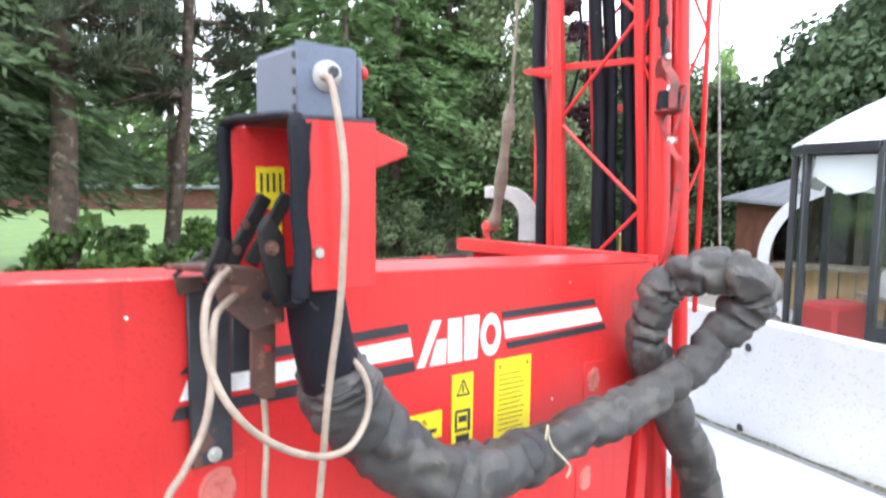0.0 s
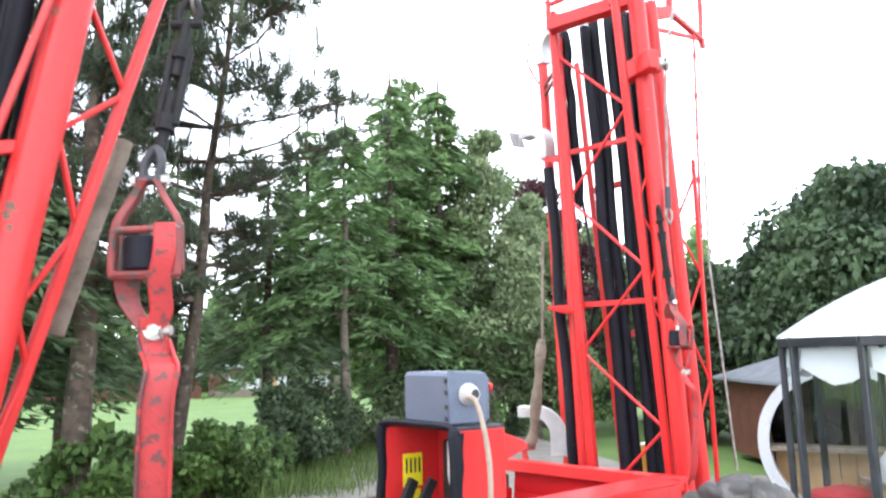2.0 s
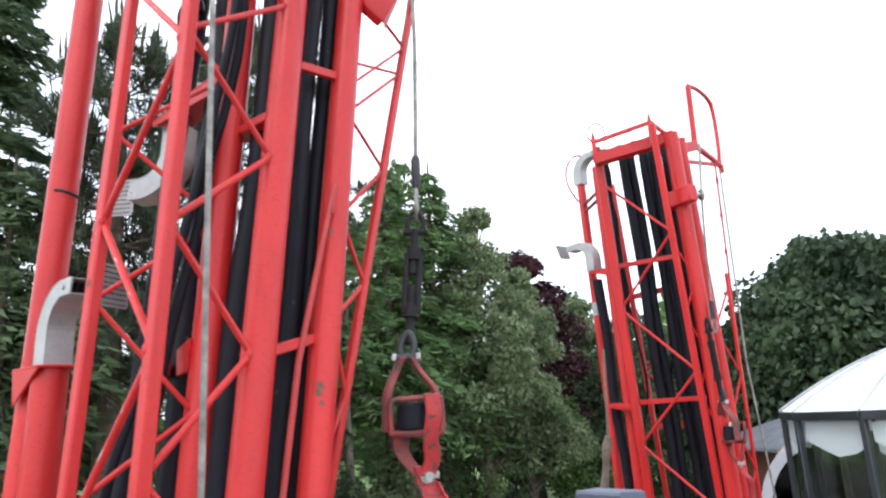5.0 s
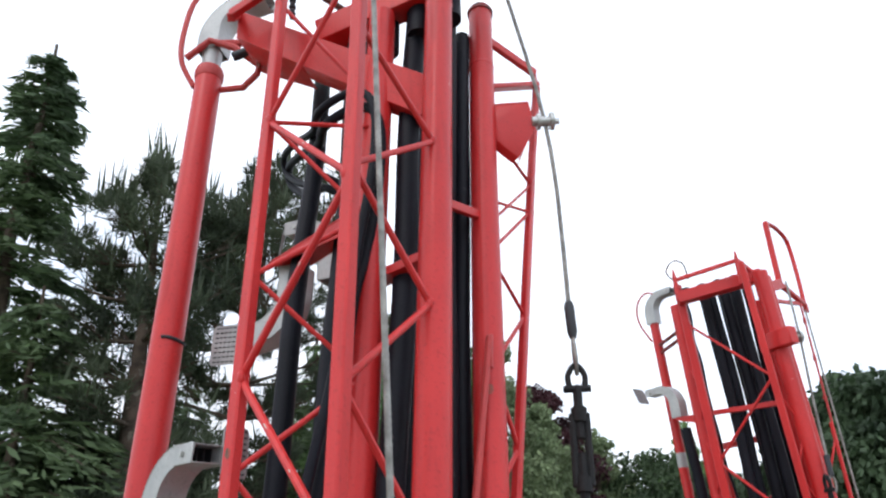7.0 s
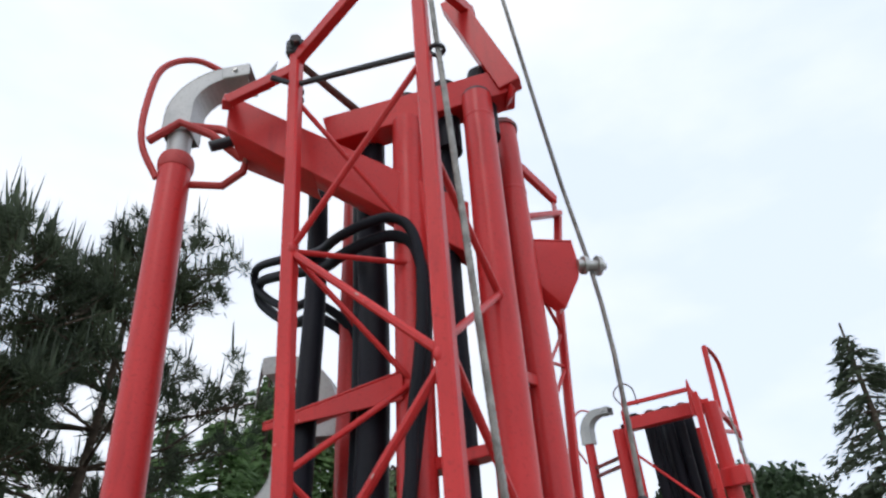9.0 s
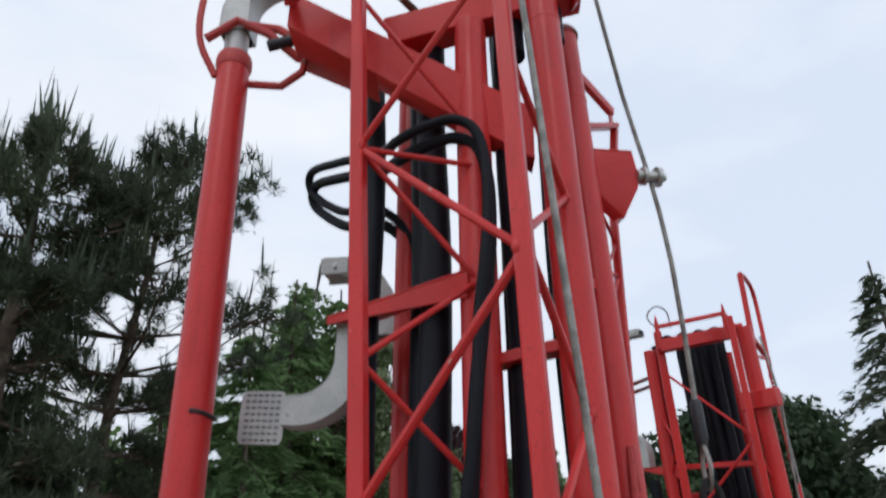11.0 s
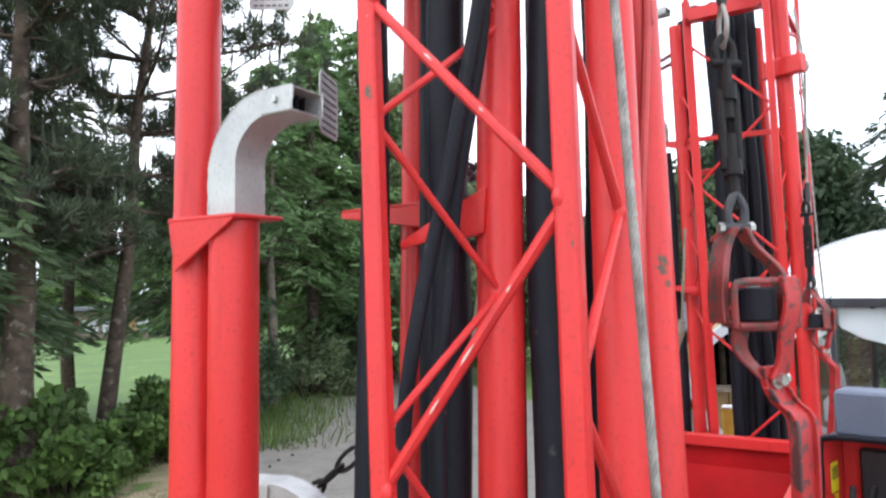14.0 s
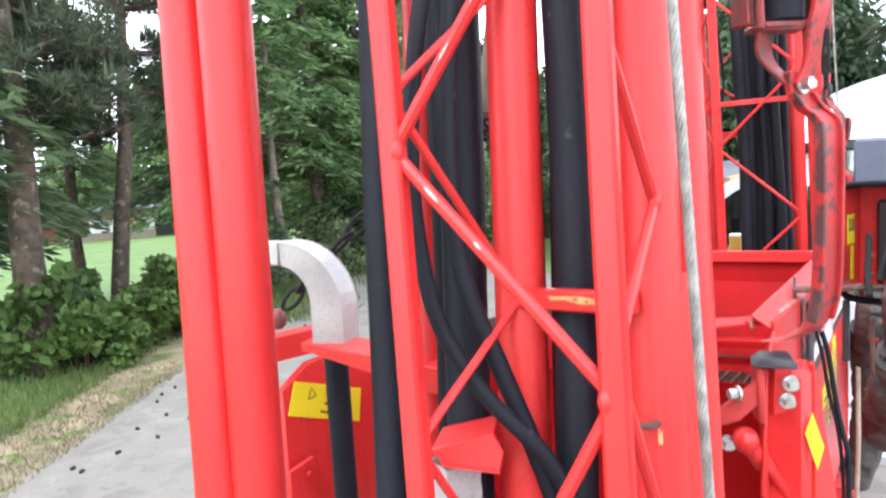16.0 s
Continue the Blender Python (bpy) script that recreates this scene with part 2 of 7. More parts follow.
def broken(bm, bevel):
    bmesh.ops.recalc_face_normals(bm, faces=bm.faces)
    if bevel:
        bmesh.ops.bevel(bm, geom=bm.edges[:], offset=bevel, segments=1, affect="EDGES", clamp_overlap=True)
    return bm


def joined(*bms):
    out = bmesh.new()
    for b in bms:
        me = bpy.data.meshes.new("tmp")
        b.to_mesh(me)
        b.free()
        out.from_mesh(me)
        bpy.data.meshes.remove(me)
    return out


def bolt_head(p, axis, r, h):
    p, axis = Vector(p), Vector(axis).normalized()
    return joined(sweep((p, p + axis * h), r, 6), sweep((p - axis * h * 0.3, p), r * 1.5, 16))


def lerp(a, b, t):
    return Vector(a) * (1 - t) + Vector(b) * t

# ---- the hopper: an open steel trough, lettered front panel, broad lips ----
# machine axes: u along the hopper, w across it (away from the lettered side), z up
def upright(u, w, du=0.0, dw=0.0):
    """A nearly upright line: its place 2 m up and its lean per metre of height."""
    return lambda z: Vector((u + du * (z - 2), w + dw * (z - 2), z))


def front(u):
    """Where the lettered panel stands at u: it runs slightly askew to the axes."""
    return 1.041 - 0.0755 * (u - 0.978)


def rim(u):
    """The height of the hopper's rim at u."""
    return 1.251 - 0.0137 * (u - 0.17)


HOP = Matrix(((0.9315, 0, 0, 0.0038), (0.0429, 1, 0, -0.0643), (-0.0355, 0, 1.0087, 0.0588), (0, 0, 0, 1))) @ stretch((1.027, 1, 1), (-0.02, 0, 0))
hopper = thing("spreader_hopper", "red painted steel hopper with striped front panel", "hopper", (1.05, 1.35, 0.0), size=HOP)


def build_hopper():
    near, far = 0.17, 1.94

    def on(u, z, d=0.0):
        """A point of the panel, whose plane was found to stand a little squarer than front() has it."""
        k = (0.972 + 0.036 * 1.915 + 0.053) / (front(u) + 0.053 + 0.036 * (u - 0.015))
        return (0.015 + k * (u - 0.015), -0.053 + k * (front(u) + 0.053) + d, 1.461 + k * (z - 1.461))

    def true(u, w, z):
        return HOP.inverted() @ Vector((u, w, z))

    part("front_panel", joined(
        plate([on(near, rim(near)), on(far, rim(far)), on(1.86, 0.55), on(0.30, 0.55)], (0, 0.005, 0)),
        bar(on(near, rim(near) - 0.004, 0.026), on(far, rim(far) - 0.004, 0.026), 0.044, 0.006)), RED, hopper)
    # funnel, end walls and back panel take the red darkened for shade
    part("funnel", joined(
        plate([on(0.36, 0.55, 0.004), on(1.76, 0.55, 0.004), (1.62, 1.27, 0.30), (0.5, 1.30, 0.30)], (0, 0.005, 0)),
        plate([(0.3, 1.64, 0.62), (1.78, 1.54, 0.62), (1.62, 1.31, 0.30), (0.5, 1.34, 0.30)], (0, 0.005, 0))), RED_SHADED, hopper)
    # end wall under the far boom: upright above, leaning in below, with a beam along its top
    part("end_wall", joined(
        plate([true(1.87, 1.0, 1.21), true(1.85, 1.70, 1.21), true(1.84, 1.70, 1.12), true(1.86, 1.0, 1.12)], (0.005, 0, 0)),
        plate([true(1.86, 1.0, 1.12), true(1.84, 1.70, 1.12), true(1.70, 1.66, 0.66), true(1.72, 1.05, 0.66)], (0.005, 0, 0))), RED_SHADED, hopper)
    part("end_beam", bar(true(1.872, 0.996, 1.221), true(1.85, 1.76, 1.217), 0.062, 0.042), RED, hopper)
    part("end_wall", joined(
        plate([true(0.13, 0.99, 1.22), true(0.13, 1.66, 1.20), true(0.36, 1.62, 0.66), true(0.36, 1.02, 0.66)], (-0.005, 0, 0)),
        bar(true(0.105, 0.985, 1.300), true(0.105, 1.25, 1.286), 0.045, 0.012), bar(true(0.125, 0.985, 1.262), true(0.125, 1.25, 1.252), 0.03, 0.012)), RED_SHADED, hopper)
    part("rear_rail", bar(true(0.0, 1.72, 1.208), true(1.83, 1.72, 1.150), 0.012, 0.064), BROWN_RAIL, hopper, "rusty brown steel rail")
    part("back_panel", plate([true(0.12, 1.700, 1.19), true(1.83, 1.700, 1.135), true(1.72, 1.62, 0.62), true(0.36, 1.62, 0.62)], (0, 0.005, 0)), RED_SHADED, hopper)
    sieve = [bar((0.45 + 0.04 * i, front(0.45 + 0.04 * i) + 0.03, 0.80), (0.45 + 0.04 * i, 1.58, 0.80), 0.005, 0.012, bevel=0) for i in range(32)]
    sieve += [bar((0.42, 1.11 + 0.04 * i, 0.806), (1.70, 1.03 + 0.04 * i, 0.806), 0.005, 0.012, bevel=0) for i in range(13)]
    part("sieve", joined(*sieve), RUST, hopper, "rusty wire sieve")
    part("corner_gusset", plate([true(0.13, 0.974, 1.315), true(0.13, 0.974, 0.98), true(0.0, 0.972, 1.08), true(0.05, 0.972, 1.28)], (0, 0.006, 0)), RED, hopper)
    part("cross_strip", plate([true(0.16, 0.985, 1.318), true(0.02, 1.24, 1.305), true(0.06, 1.30, 1.305), true(0.24, 1.0, 1.314)], (0, 0, 0.006)), RED, hopper)
    part("front_lip", plate([true(0.11, 0.981, 1.321), true(1.875, 0.993, 1.226), true(1.87, 1.082, 1.240), true(0.13, 1.012, 1.336)], (0, 0, 0.004)), RED, hopper)
    worn = []
    for u, f in ((0.26, 0.1), (0.55, 0.0), (0.95, 0.15), (1.02, 0.5), (0.8, 0.75), (0.5, 0.62), (0.33, 0.7)):
        k = (u - 0.11) / 1.765
        low, top = Vector((u, 0.981 + 0.012 * k, 1.321 - 0.095 * k)), Vector((u, 1.012 + 0.070 * k, 1.336 - 0.096 * k))
        worn.append(HOP.inverted() @ (lerp(low, top, f) + Vector((0, 0, 0.0046))))
    part("worn_patch", plate(worn, (0, 0, 0.0008), 0), RED_SCUFFED, hopper, "pale scuffed paint")
    part("latch", joined(rod(true(0.47, 0.990, 1.310), true(0.52, 0.996, 1.345), 0.0035, 8), rod(true(0.50, 0.993, 1.330), true(0.62, 1.012, 1.318), 0.0028, 8)), BLACK_STEEL, hopper, "small black wire latch")
    part("lip_edge", bar(true(0.13, 1.012, 1.327), true(1.87, 1.082, 1.231), 0.006, 0.022), DUSTY_RED, hopper, "edge dusted with tan fertiliser")
    d = -0.0022

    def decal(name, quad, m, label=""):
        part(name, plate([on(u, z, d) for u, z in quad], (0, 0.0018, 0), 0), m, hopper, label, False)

    for quad, m, label in (
            (((0.53, 1.093), (1.019, 1.114), (1.015, 1.133), (0.55, 1.111)), BLACK_INK, "black stripe"),
            (((0.53, 1.050), (1.030, 1.064), (1.022, 1.103), (0.545, 1.084)), WHITE_INK, "white stripe"),
            (((0.515, 1.019), (1.037, 1.032), (1.033, 1.054), (0.525, 1.040)), BLACK_INK, "black stripe"),
            (((1.306, 1.119), (1.673, 1.125), (1.667, 1.141), (1.304, 1.135)), BLACK_INK, "black stripe"),
            (((1.317, 1.071), (1.706, 1.079), (1.681, 1.116), (1.309, 1.111)), WHITE_INK, "white stripe"),
            (((1.328, 1.046), (1.726, 1.056), (1.714, 1.073), (1.321, 1.062)), BLACK_INK, "black stripe")):
        decal("stripe", quad, m, label)
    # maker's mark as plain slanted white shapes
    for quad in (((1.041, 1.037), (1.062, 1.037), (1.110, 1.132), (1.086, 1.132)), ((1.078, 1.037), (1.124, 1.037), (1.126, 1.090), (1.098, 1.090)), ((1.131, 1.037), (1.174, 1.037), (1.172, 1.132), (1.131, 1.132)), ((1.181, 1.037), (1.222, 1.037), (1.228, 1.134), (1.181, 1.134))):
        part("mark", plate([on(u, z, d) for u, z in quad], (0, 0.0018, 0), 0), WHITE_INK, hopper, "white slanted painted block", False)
    ring = bmesh.new()
    for k in range(28):
        a0, a1 = 2 * math.pi * k / 28, 2 * math.pi * (k + 1) / 28
        ring.faces.new([ring.verts.new(on(1.266 + rr * math.cos(a) * 0.86, 1.086 + rr * math.sin(a) * 1.22, d)) for rr, a in ((0.020, a0), (0.040, a0), (0.040, a1), (0.020, a1))])
    bmesh.ops.remove_doubles(ring, verts=ring.verts, dist=0.0001)
    part("mark", ring, WHITE_INK, hopper, "white painted ring", False)
    for u, z, r in ((0.36, 0.86, 0.006), (0.33, 0.90, 0.003), (0.45, 1.19, 0.004), (0.62, 1.235, 0.003), (1.50, 0.90, 0.004), (1.56, 1.19, 0.003), (0.25, 1.05, 0.004), (0.95, 0.99, 0.003)):
        part("paint_chip", plate([on(u - r, z, d + 0.001), on(u + r * 0.3, z - r * 0.8, d + 0.001), on(u + r, z + r * 0.4, d + 0.001), on(u - r * 0.2, z + r, d + 0.001)], (0, 0.0008, 0), 0), WHITE_INK, hopper, "", False)
    # yellow stickers with unreadable print
    for u0, u1, z0, z1, kind in ((1.283, 1.412, 0.831, 1.025, 1), (1.145, 1.211, 0.80, 1.008, 2), (0.992, 1.115, 0.879, 0.938, 3)):
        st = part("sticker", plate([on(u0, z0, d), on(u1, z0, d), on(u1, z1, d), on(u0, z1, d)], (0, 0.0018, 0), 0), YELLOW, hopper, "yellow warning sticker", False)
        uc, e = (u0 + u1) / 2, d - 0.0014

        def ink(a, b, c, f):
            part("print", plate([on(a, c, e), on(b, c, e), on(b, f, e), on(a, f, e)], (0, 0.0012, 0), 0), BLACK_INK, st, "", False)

        def triangle(u, z, s):
            tri = bmesh.new()
            for i in range(3):
                a0, a1 = math.pi / 2 + 2.0944 * i, math.pi / 2 + 2.0944 * (i + 1)
                tri.faces.new([tri.verts.new(on(u + r * math.cos(a), z + r * math.sin(a), e)) for r, a in ((s, a0), (s, a1), (s * 0.72, a1), (s * 0.72, a0))])
            bmesh.ops.remove_doubles(tri, verts=tri.verts, dist=0.00005)
            part("warning_triangle", tri, BLACK_INK, st, "", False)
            ink(u - s * 0.07, u + s * 0.07, z - s * 0.2, z + s * 0.4)

        if kind == 1:
            triangle(u0 + 0.016, z1 - 0.018, 0.008)
            triangle(u1 - 0.016, z1 - 0.018, 0.008)
            for k in range(12):
                ink(u0 + 0.012, u1 - 0.014 - 0.03 * random.random(), z1 - 0.038 - k * 0.0118, z1 - 0.0365 - k * 0.0118)
        elif kind == 2:
            triangle(uc, z1 - 0.036, 0.026)
            for a, b, c, f in ((-0.022, 0.024, 0.128, 0.122), (-0.024, -0.018, 0.122, 0.088), (0.016, 0.024, 0.122, 0.078), (-0.012, 0.012, 0.114, 0.1), (-0.024, 0.014, 0.086, 0.08),
                               (-0.02, 0.02, 0.072, 0.054), (-0.024, 0.024, 0.046, 0.032), (-0.006, 0.016, 0.022, 0.008)):
                ink(uc + a, uc + b, z0 + f, z0 + c)
        elif kind == 3:
            triangle(uc + 0.008, z1 - 0.02, 0.010)
            ink(uc - 0.02, uc + 0.045, z0 + 0.014, z0 + 0.022)
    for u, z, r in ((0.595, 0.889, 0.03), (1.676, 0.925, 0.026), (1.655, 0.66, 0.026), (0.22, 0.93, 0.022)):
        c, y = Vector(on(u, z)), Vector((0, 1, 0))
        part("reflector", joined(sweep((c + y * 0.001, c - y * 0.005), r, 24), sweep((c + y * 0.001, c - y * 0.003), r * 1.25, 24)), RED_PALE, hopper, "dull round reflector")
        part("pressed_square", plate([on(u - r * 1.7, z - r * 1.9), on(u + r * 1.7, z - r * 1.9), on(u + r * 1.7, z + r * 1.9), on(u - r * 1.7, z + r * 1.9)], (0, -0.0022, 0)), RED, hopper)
    part("corner_post", plate([true(1.873, 0.990, 1.225), true(1.895, 0.992, 1.20), true(1.87, 0.992, 0.5), true(1.81, 0.990, 0.5)], (0, 0.03, 0)), RED, hopper)
    for u, w in ((0.5, 1.15), (1.6, 1.08), (0.5, 1.56), (1.6, 1.48)):
        part("leg", bar((u, w, 0.18), (u, w, 0.66), 0.07, 0.07, (0, 1, 0)), RED, hopper)


build_hopper()


# ---- booms: folded upright lattice arms carrying air pipes and spreading nozzles ----
def nozzle(boom, base, out, up=(0, 0, 1), size=1.0, reach=1.0, plate_turn=1.0, splash=True, flat=False, fin=None):
    """A square sheet-metal elbow from base up and over towards out, with a slotted end and a perforated splash plate."""
    base, out, up = Vector(base), Vector(out).normalized(), Vector(up).normalized()
    side = out.cross(up).normalized()
    bm = bmesh.new()
    rings = []
    R, half = 0.10 * size, 0.0315 * size
    for k in range(11):
        a = radians(100) * k / 10
        c = base + up * (0.07 * size) + up * (R * math.sin(a)) + out * (R * (1 - math.cos(a)))
        n = up * math.sin(a) * 0 + (out * -math.cos(a) + up * math.sin(a))
        h = half * (1 - (0.1 if flat else 0.42) * k / 10)
        rings.append([bm.verts.new(c + side * (i * half) + n * (j * h)) for i, j in ((-1, -1), (1, -1), (1, 1), (-1, 1))])
    rings.insert(0, [bm.verts.new(v.co - up * 0.07 * size) for v in rings[0]])
    d = (rings[-1][0].co - rings[-2][0].co).normalized()
    rings.append([bm.verts.new(v.co + d * 0.05 * size * reach) for v in rings[-1]])
    for a, b in zip(rings, rings[1:]):
        for k in range(4):
            bm.faces.new((a[k], a[(k + 1) % 4], b[(k + 1) % 4], b[k]))
    end = [v.co.copy() for v in rings[-1]]
    seams = [[r[k].co.copy() for r in rings] for k in range(4)]
    bmesh.ops.recalc_face_normals(bm, faces=bm.faces)
    bmesh.ops.solidify(bm, geom=bm.faces[:], thickness=0.002)
    nz = part("nozzle", bm, GALV, boom, "grey galvanised sheet elbow", False)
    mid = (end[0] + end[1] + end[2] + end[3]) / 4
    # rough welded seams along the corners
    for line in seams:
        bead = smooth_path(line, 5)
        part("seam", sweep(bead, [0.0012 + 0.0007 * math.sin(k * 2.3) for k in range(len(bead))], 5), GALV, nz)
    for s in (() if flat else (-1, 1)):
        part("clamp", bar(mid - d * 0.062 * size + side * (half + 0.003) * s, mid + d * 0.004 * size + side * (half + 0.003) * s, 0.004, half * 1.3, up), GALV, nz)
        part("bolt", bolt_head(mid - d * 0.03 * size + side * (half + 0.005) * s, side * s, 0.006, 0.006), STEEL, nz)
    # guide vanes inside the mouth
    for k in range(4):
        q = mid + side * (half * (k - 1.5) * 0.5) - d * 0.012
        part("vane", bar(q - d * 0.05 * size, q - d * 0.012, 0.0015, half * 1.1, up, 0), BLACK_STEEL, nz)
    if splash:
        c = mid + d * 0.055 * size * reach
        t = (up * 0.9 + d * 0.35 * plate_turn).normalized()
        if flat:
            side, t, c = d, up, mid + d * 0.052 * size + up * 0.010 * size
        if fin:
            side, t = Vector((fin[0], fin[1], 0)).normalized(), up
            c = mid + out.cross(up).normalized() * -half * 1.05 - d * 0.004 + up * 0.012 + side * 0.046 * size
        n = side.cross(t).normalized()
        cells = []
        for i in range(6):
            for j in range(8):
                p = c + side * ((i - 2.5) * 0.0125 * size) + t * ((j - 3.5) * 0.0125 * size)
                cells.append(bar(p - side * 0.0042, p + side * 0.0042, 0.0032, 0.006, n, 0))
        part("splash_plate", plate([c + side * (a * 0.046 * size) + t * (b * 0.052 * size) for a, b in ((-1, -0.82), (-0.85, -1), (0.85, -1), (1, -0.82), (1, 0.82), (0.85, 1), (-0.85, 1), (-1, 0.82))], n * 0.002, 0.0008), GALV, nz, "perforated grey splash plate")
        tagged(part("perforation", joined(*cells), BLACK_INK, nz), "dark slots", kind="stuff")
    return nz


def flange(boom, p, r):
    p = Vector(p)
    return part("flange", joined(plate([p + Vector(q) * r for q in ((-1.5, 1.9, 0), (-1.3, -1.5, 0), (1.0, -1.7, 0), (1.4, 1.2, 0))], (0, 0, 0.006)),
                                 plate([p + Vector((-1.5 * r, 1.9 * r, 0)), p + Vector((-1.45 * r, 1.6 * r, -1.9 * r)), p + Vector((-1.3 * r, -1.5 * r, -0.1 * r)), p + Vector((-1.3 * r, -1.5 * r, 0))], (0.005, 0, 0))), RED, boom)


near_boom = thing("folded_spreader_boom", "red lattice boom folded upright with black hoses", "boom", (-0.2, 1.3, 0.25), "folded booms")


def weld(c, r, d):
    """A small weld lump where braces meet a chord."""
    return sweep([c + d * (r * k) for k in (-1.6, -0.9, 0, 0.9, 1.6)], (r * 0.3, r * 0.8, r, r * 0.8, r * 0.3), 8)


def build_near_boom():
    A, C = upright(-0.4674, 1.3056, 0.1032, 0.0999), upright(-0.4477, 1.0487, 0.0879, 0.0487)
    R2, R3, R4 = upright(-0.2415, 1.2468, 0.1042, 0.0388), upright(-0.2255, 1.0730, 0.1385, 0.0545), upright(-0.0605, 1.0798, 0.1650, 0.0692)
    E, T1, T1b = upright(0.0469, 1.1124, 0.2839, 0.0432), upright(-0.4173, 1.7277, 0.0791, 0.0767), upright(-0.4219, 1.6286, 0.0441, 0.0333)
    R1 = upright(-0.121, 1.4892, 0.122, 0.0541)
    for f, r, z0, z1 in ((T1, 0.0372, 0.25, 3.30), (T1b, 0.039, 0.25, 1.99), (R3, 0.0347, 0.25, 3.345), (R4, 0.0334, 0.25, 3.40), (R2, 0.0351, 0.25, 3.30), (R1, 0.0274, 0.25, 3.27)):
        part("boom_tube", rod(f(z0), f(z1), r, 28), RED, near_boom)
    part("sleeve", rod(R3(0.25) + Vector((0.030, -0.004, 0)), R3(1.47) + Vector((0.030, -0.004, 0)), 0.041, 28), RED, near_boom)
    # weld rings and domed caps on the main tubes
    part("tube_cap", sweep([R4(3.395), R4(3.405), R4(3.42), R4(3.428)], (0.037, 0.038, 0.030, 0.012), 22), RED_DULL, near_boom, "dark rusty tube cap")
    part("end_cap", sweep([R3(3.34), R3(3.352), R3(3.36)], (0.034, 0.034, 0.028), 20), BLACK_STEEL, near_boom)
    for f, z, r in ((R4, 3.175, 0.0336), (R3, 3.27, 0.0349)):
        part("weld_ring", sweep([f(z - 0.005), f(z), f(z + 0.005)], (r, r + 0.0016, r), 22), RED, near_boom)
    for f, s, z0, z1 in ((A, 0.026, 0.6, 3.43), (C, 0.028, 0.6, 3.52), (E, 0.020, 0.9, 3.0)):
        part("chord", bar(f(z0), f(z1), s, s, (1, 0.2, 0), 0.004), RED, near_boom)
    # front lattice between the chords, thinner ones back to the tubes
    for f, g, za, zb, r in ((A, C, 2.882, 2.60, .0075), (A, C, 2.266, 2.60, .0075), (A, C, 2.266, 1.97, .0075), (A, C, 1.636, 1.97, .0075), (A, C, 1.636, 1.38, .0075), (A, C, 1.00, 1.38, .0075), (A, C, 2.882, 3.215, .0065),
                            (A, R2, 2.882, 2.90, .0055), (A, R2, 2.882, 2.65, .0055), (A, R2, 3.285, 2.985, .0055), (A, R2, 2.48, 2.65, .0055), (A, R2, 2.48, 2.29, .0055), (A, R2, 2.096, 2.271, .0055), (A, R2, 2.096, 1.866, .0055),
                            (A, R2, 1.70, 1.866, .0055), (A, R2, 1.70, 1.44, .0055), (A, R2, 1.31, 1.44, .0055), (A, R2, 1.31, 1.03, .0055)):
        part("brace", sweep((f(za), g(zb) + (Vector((-0.024, -0.012, 0)) if g is R2 else Vector())), r, 8), RED, near_boom)
    # pale chips where the braces have been knocked
    for za, zb, f, n in ((2.266, 2.60, 0.55, 0.010), (2.266, 1.97, 0.35, 0.016), (2.266, 1.97, 0.62, 0.008), (1.636, 1.97, 0.30, 0.022), (1.636, 1.97, 0.48, 0.030), (1.636, 1.97, 0.7, 0.010), (1.636, 1.38, 0.2, 0.026), (1.636, 1.38, 0.42, 0.012), (1.00, 1.38, 0.6, 0.02), (2.882, 2.60, 0.5, 0.012)):
        a, b = A(za), C(zb)
        d = (b - a).normalized()
        q = lerp(a, b, f) + Vector((-0.0062, -0.0022, 0.0018))
        part("paint_chip", sweep([q - d * n * 0.5, q - d * n * 0.2, q + d * n * 0.25, q + d * n * 0.5], (0.0006, 0.0019, 0.0015, 0.0005), 6), PAINT_CHIP, near_boom)
    edge_of = Vector((-0.026, -0.014, 0))
    for za, zb in ((2.99, 2.792), (2.625, 2.792), (2.625, 2.394), (2.206, 2.394), (2.206, 1.968), (1.758, 1.968), (1.758, 1.561), (1.417, 1.561), (1.417, 1.17), (0.98, 1.17)):
        part("brace", sweep((C(za), R3(zb) + edge_of), 0.0068, 8), RED, near_boom)
    for za, zb, r in ((2.865, 3.0, .0045), (2.865, 2.672, .004), (2.772, 2.746, .004), (2.772, 2.592, .0045), (2.463, 2.592, .0045), (2.463, 2.31, .0055), (2.151, 2.31, .0055), (2.151, 2.052, .0055), (1.89, 2.052, .0055), (1.89, 1.75, .0055), (1.66, 1.75, .0055), (1.66, 1.50, .0055)):
        part("brace", sweep((E(za), R4(zb) + Vector((0.026, 0.012, 0))), r, 8), RED, near_boom)
    for f, zs, o in ((A, (2.882, 2.266, 1.636), (-0.006, -0.010, 0)), (C, (2.60, 1.97, 1.38), (-0.011, 0.006, 0)), (R3, (2.792, 2.394, 1.968, 1.561), (-0.030, -0.016, 0))):
        for z in zs:
            part("weld", weld(f(z) + Vector(o), 0.0085, Vector((0.1, 0.06, 1))), RED, near_boom)
    # black air hoses, each a little crooked
    hoses = ((upright(-0.2825, 1.4579, 0.1554, 0.0925), 0.0235, 3.34), (upright(-0.245, 1.337, 0.128, 0.062), 0.031, 3.38), (upright(-0.2136, 1.1828, 0.1491, 0.0572), 0.0273, 3.40), (upright(-0.118, 1.140, 0.1332, 0.0478), 0.0215, 3.30),
             (upright(-0.070, 1.143, 0.1400, 0.0478), 0.020, 3.30), (upright(-0.150, 1.215, 0.135, 0.055), 0.026, 3.36), (upright(-0.195, 1.395, 0.14, 0.07), 0.027, 3.30))
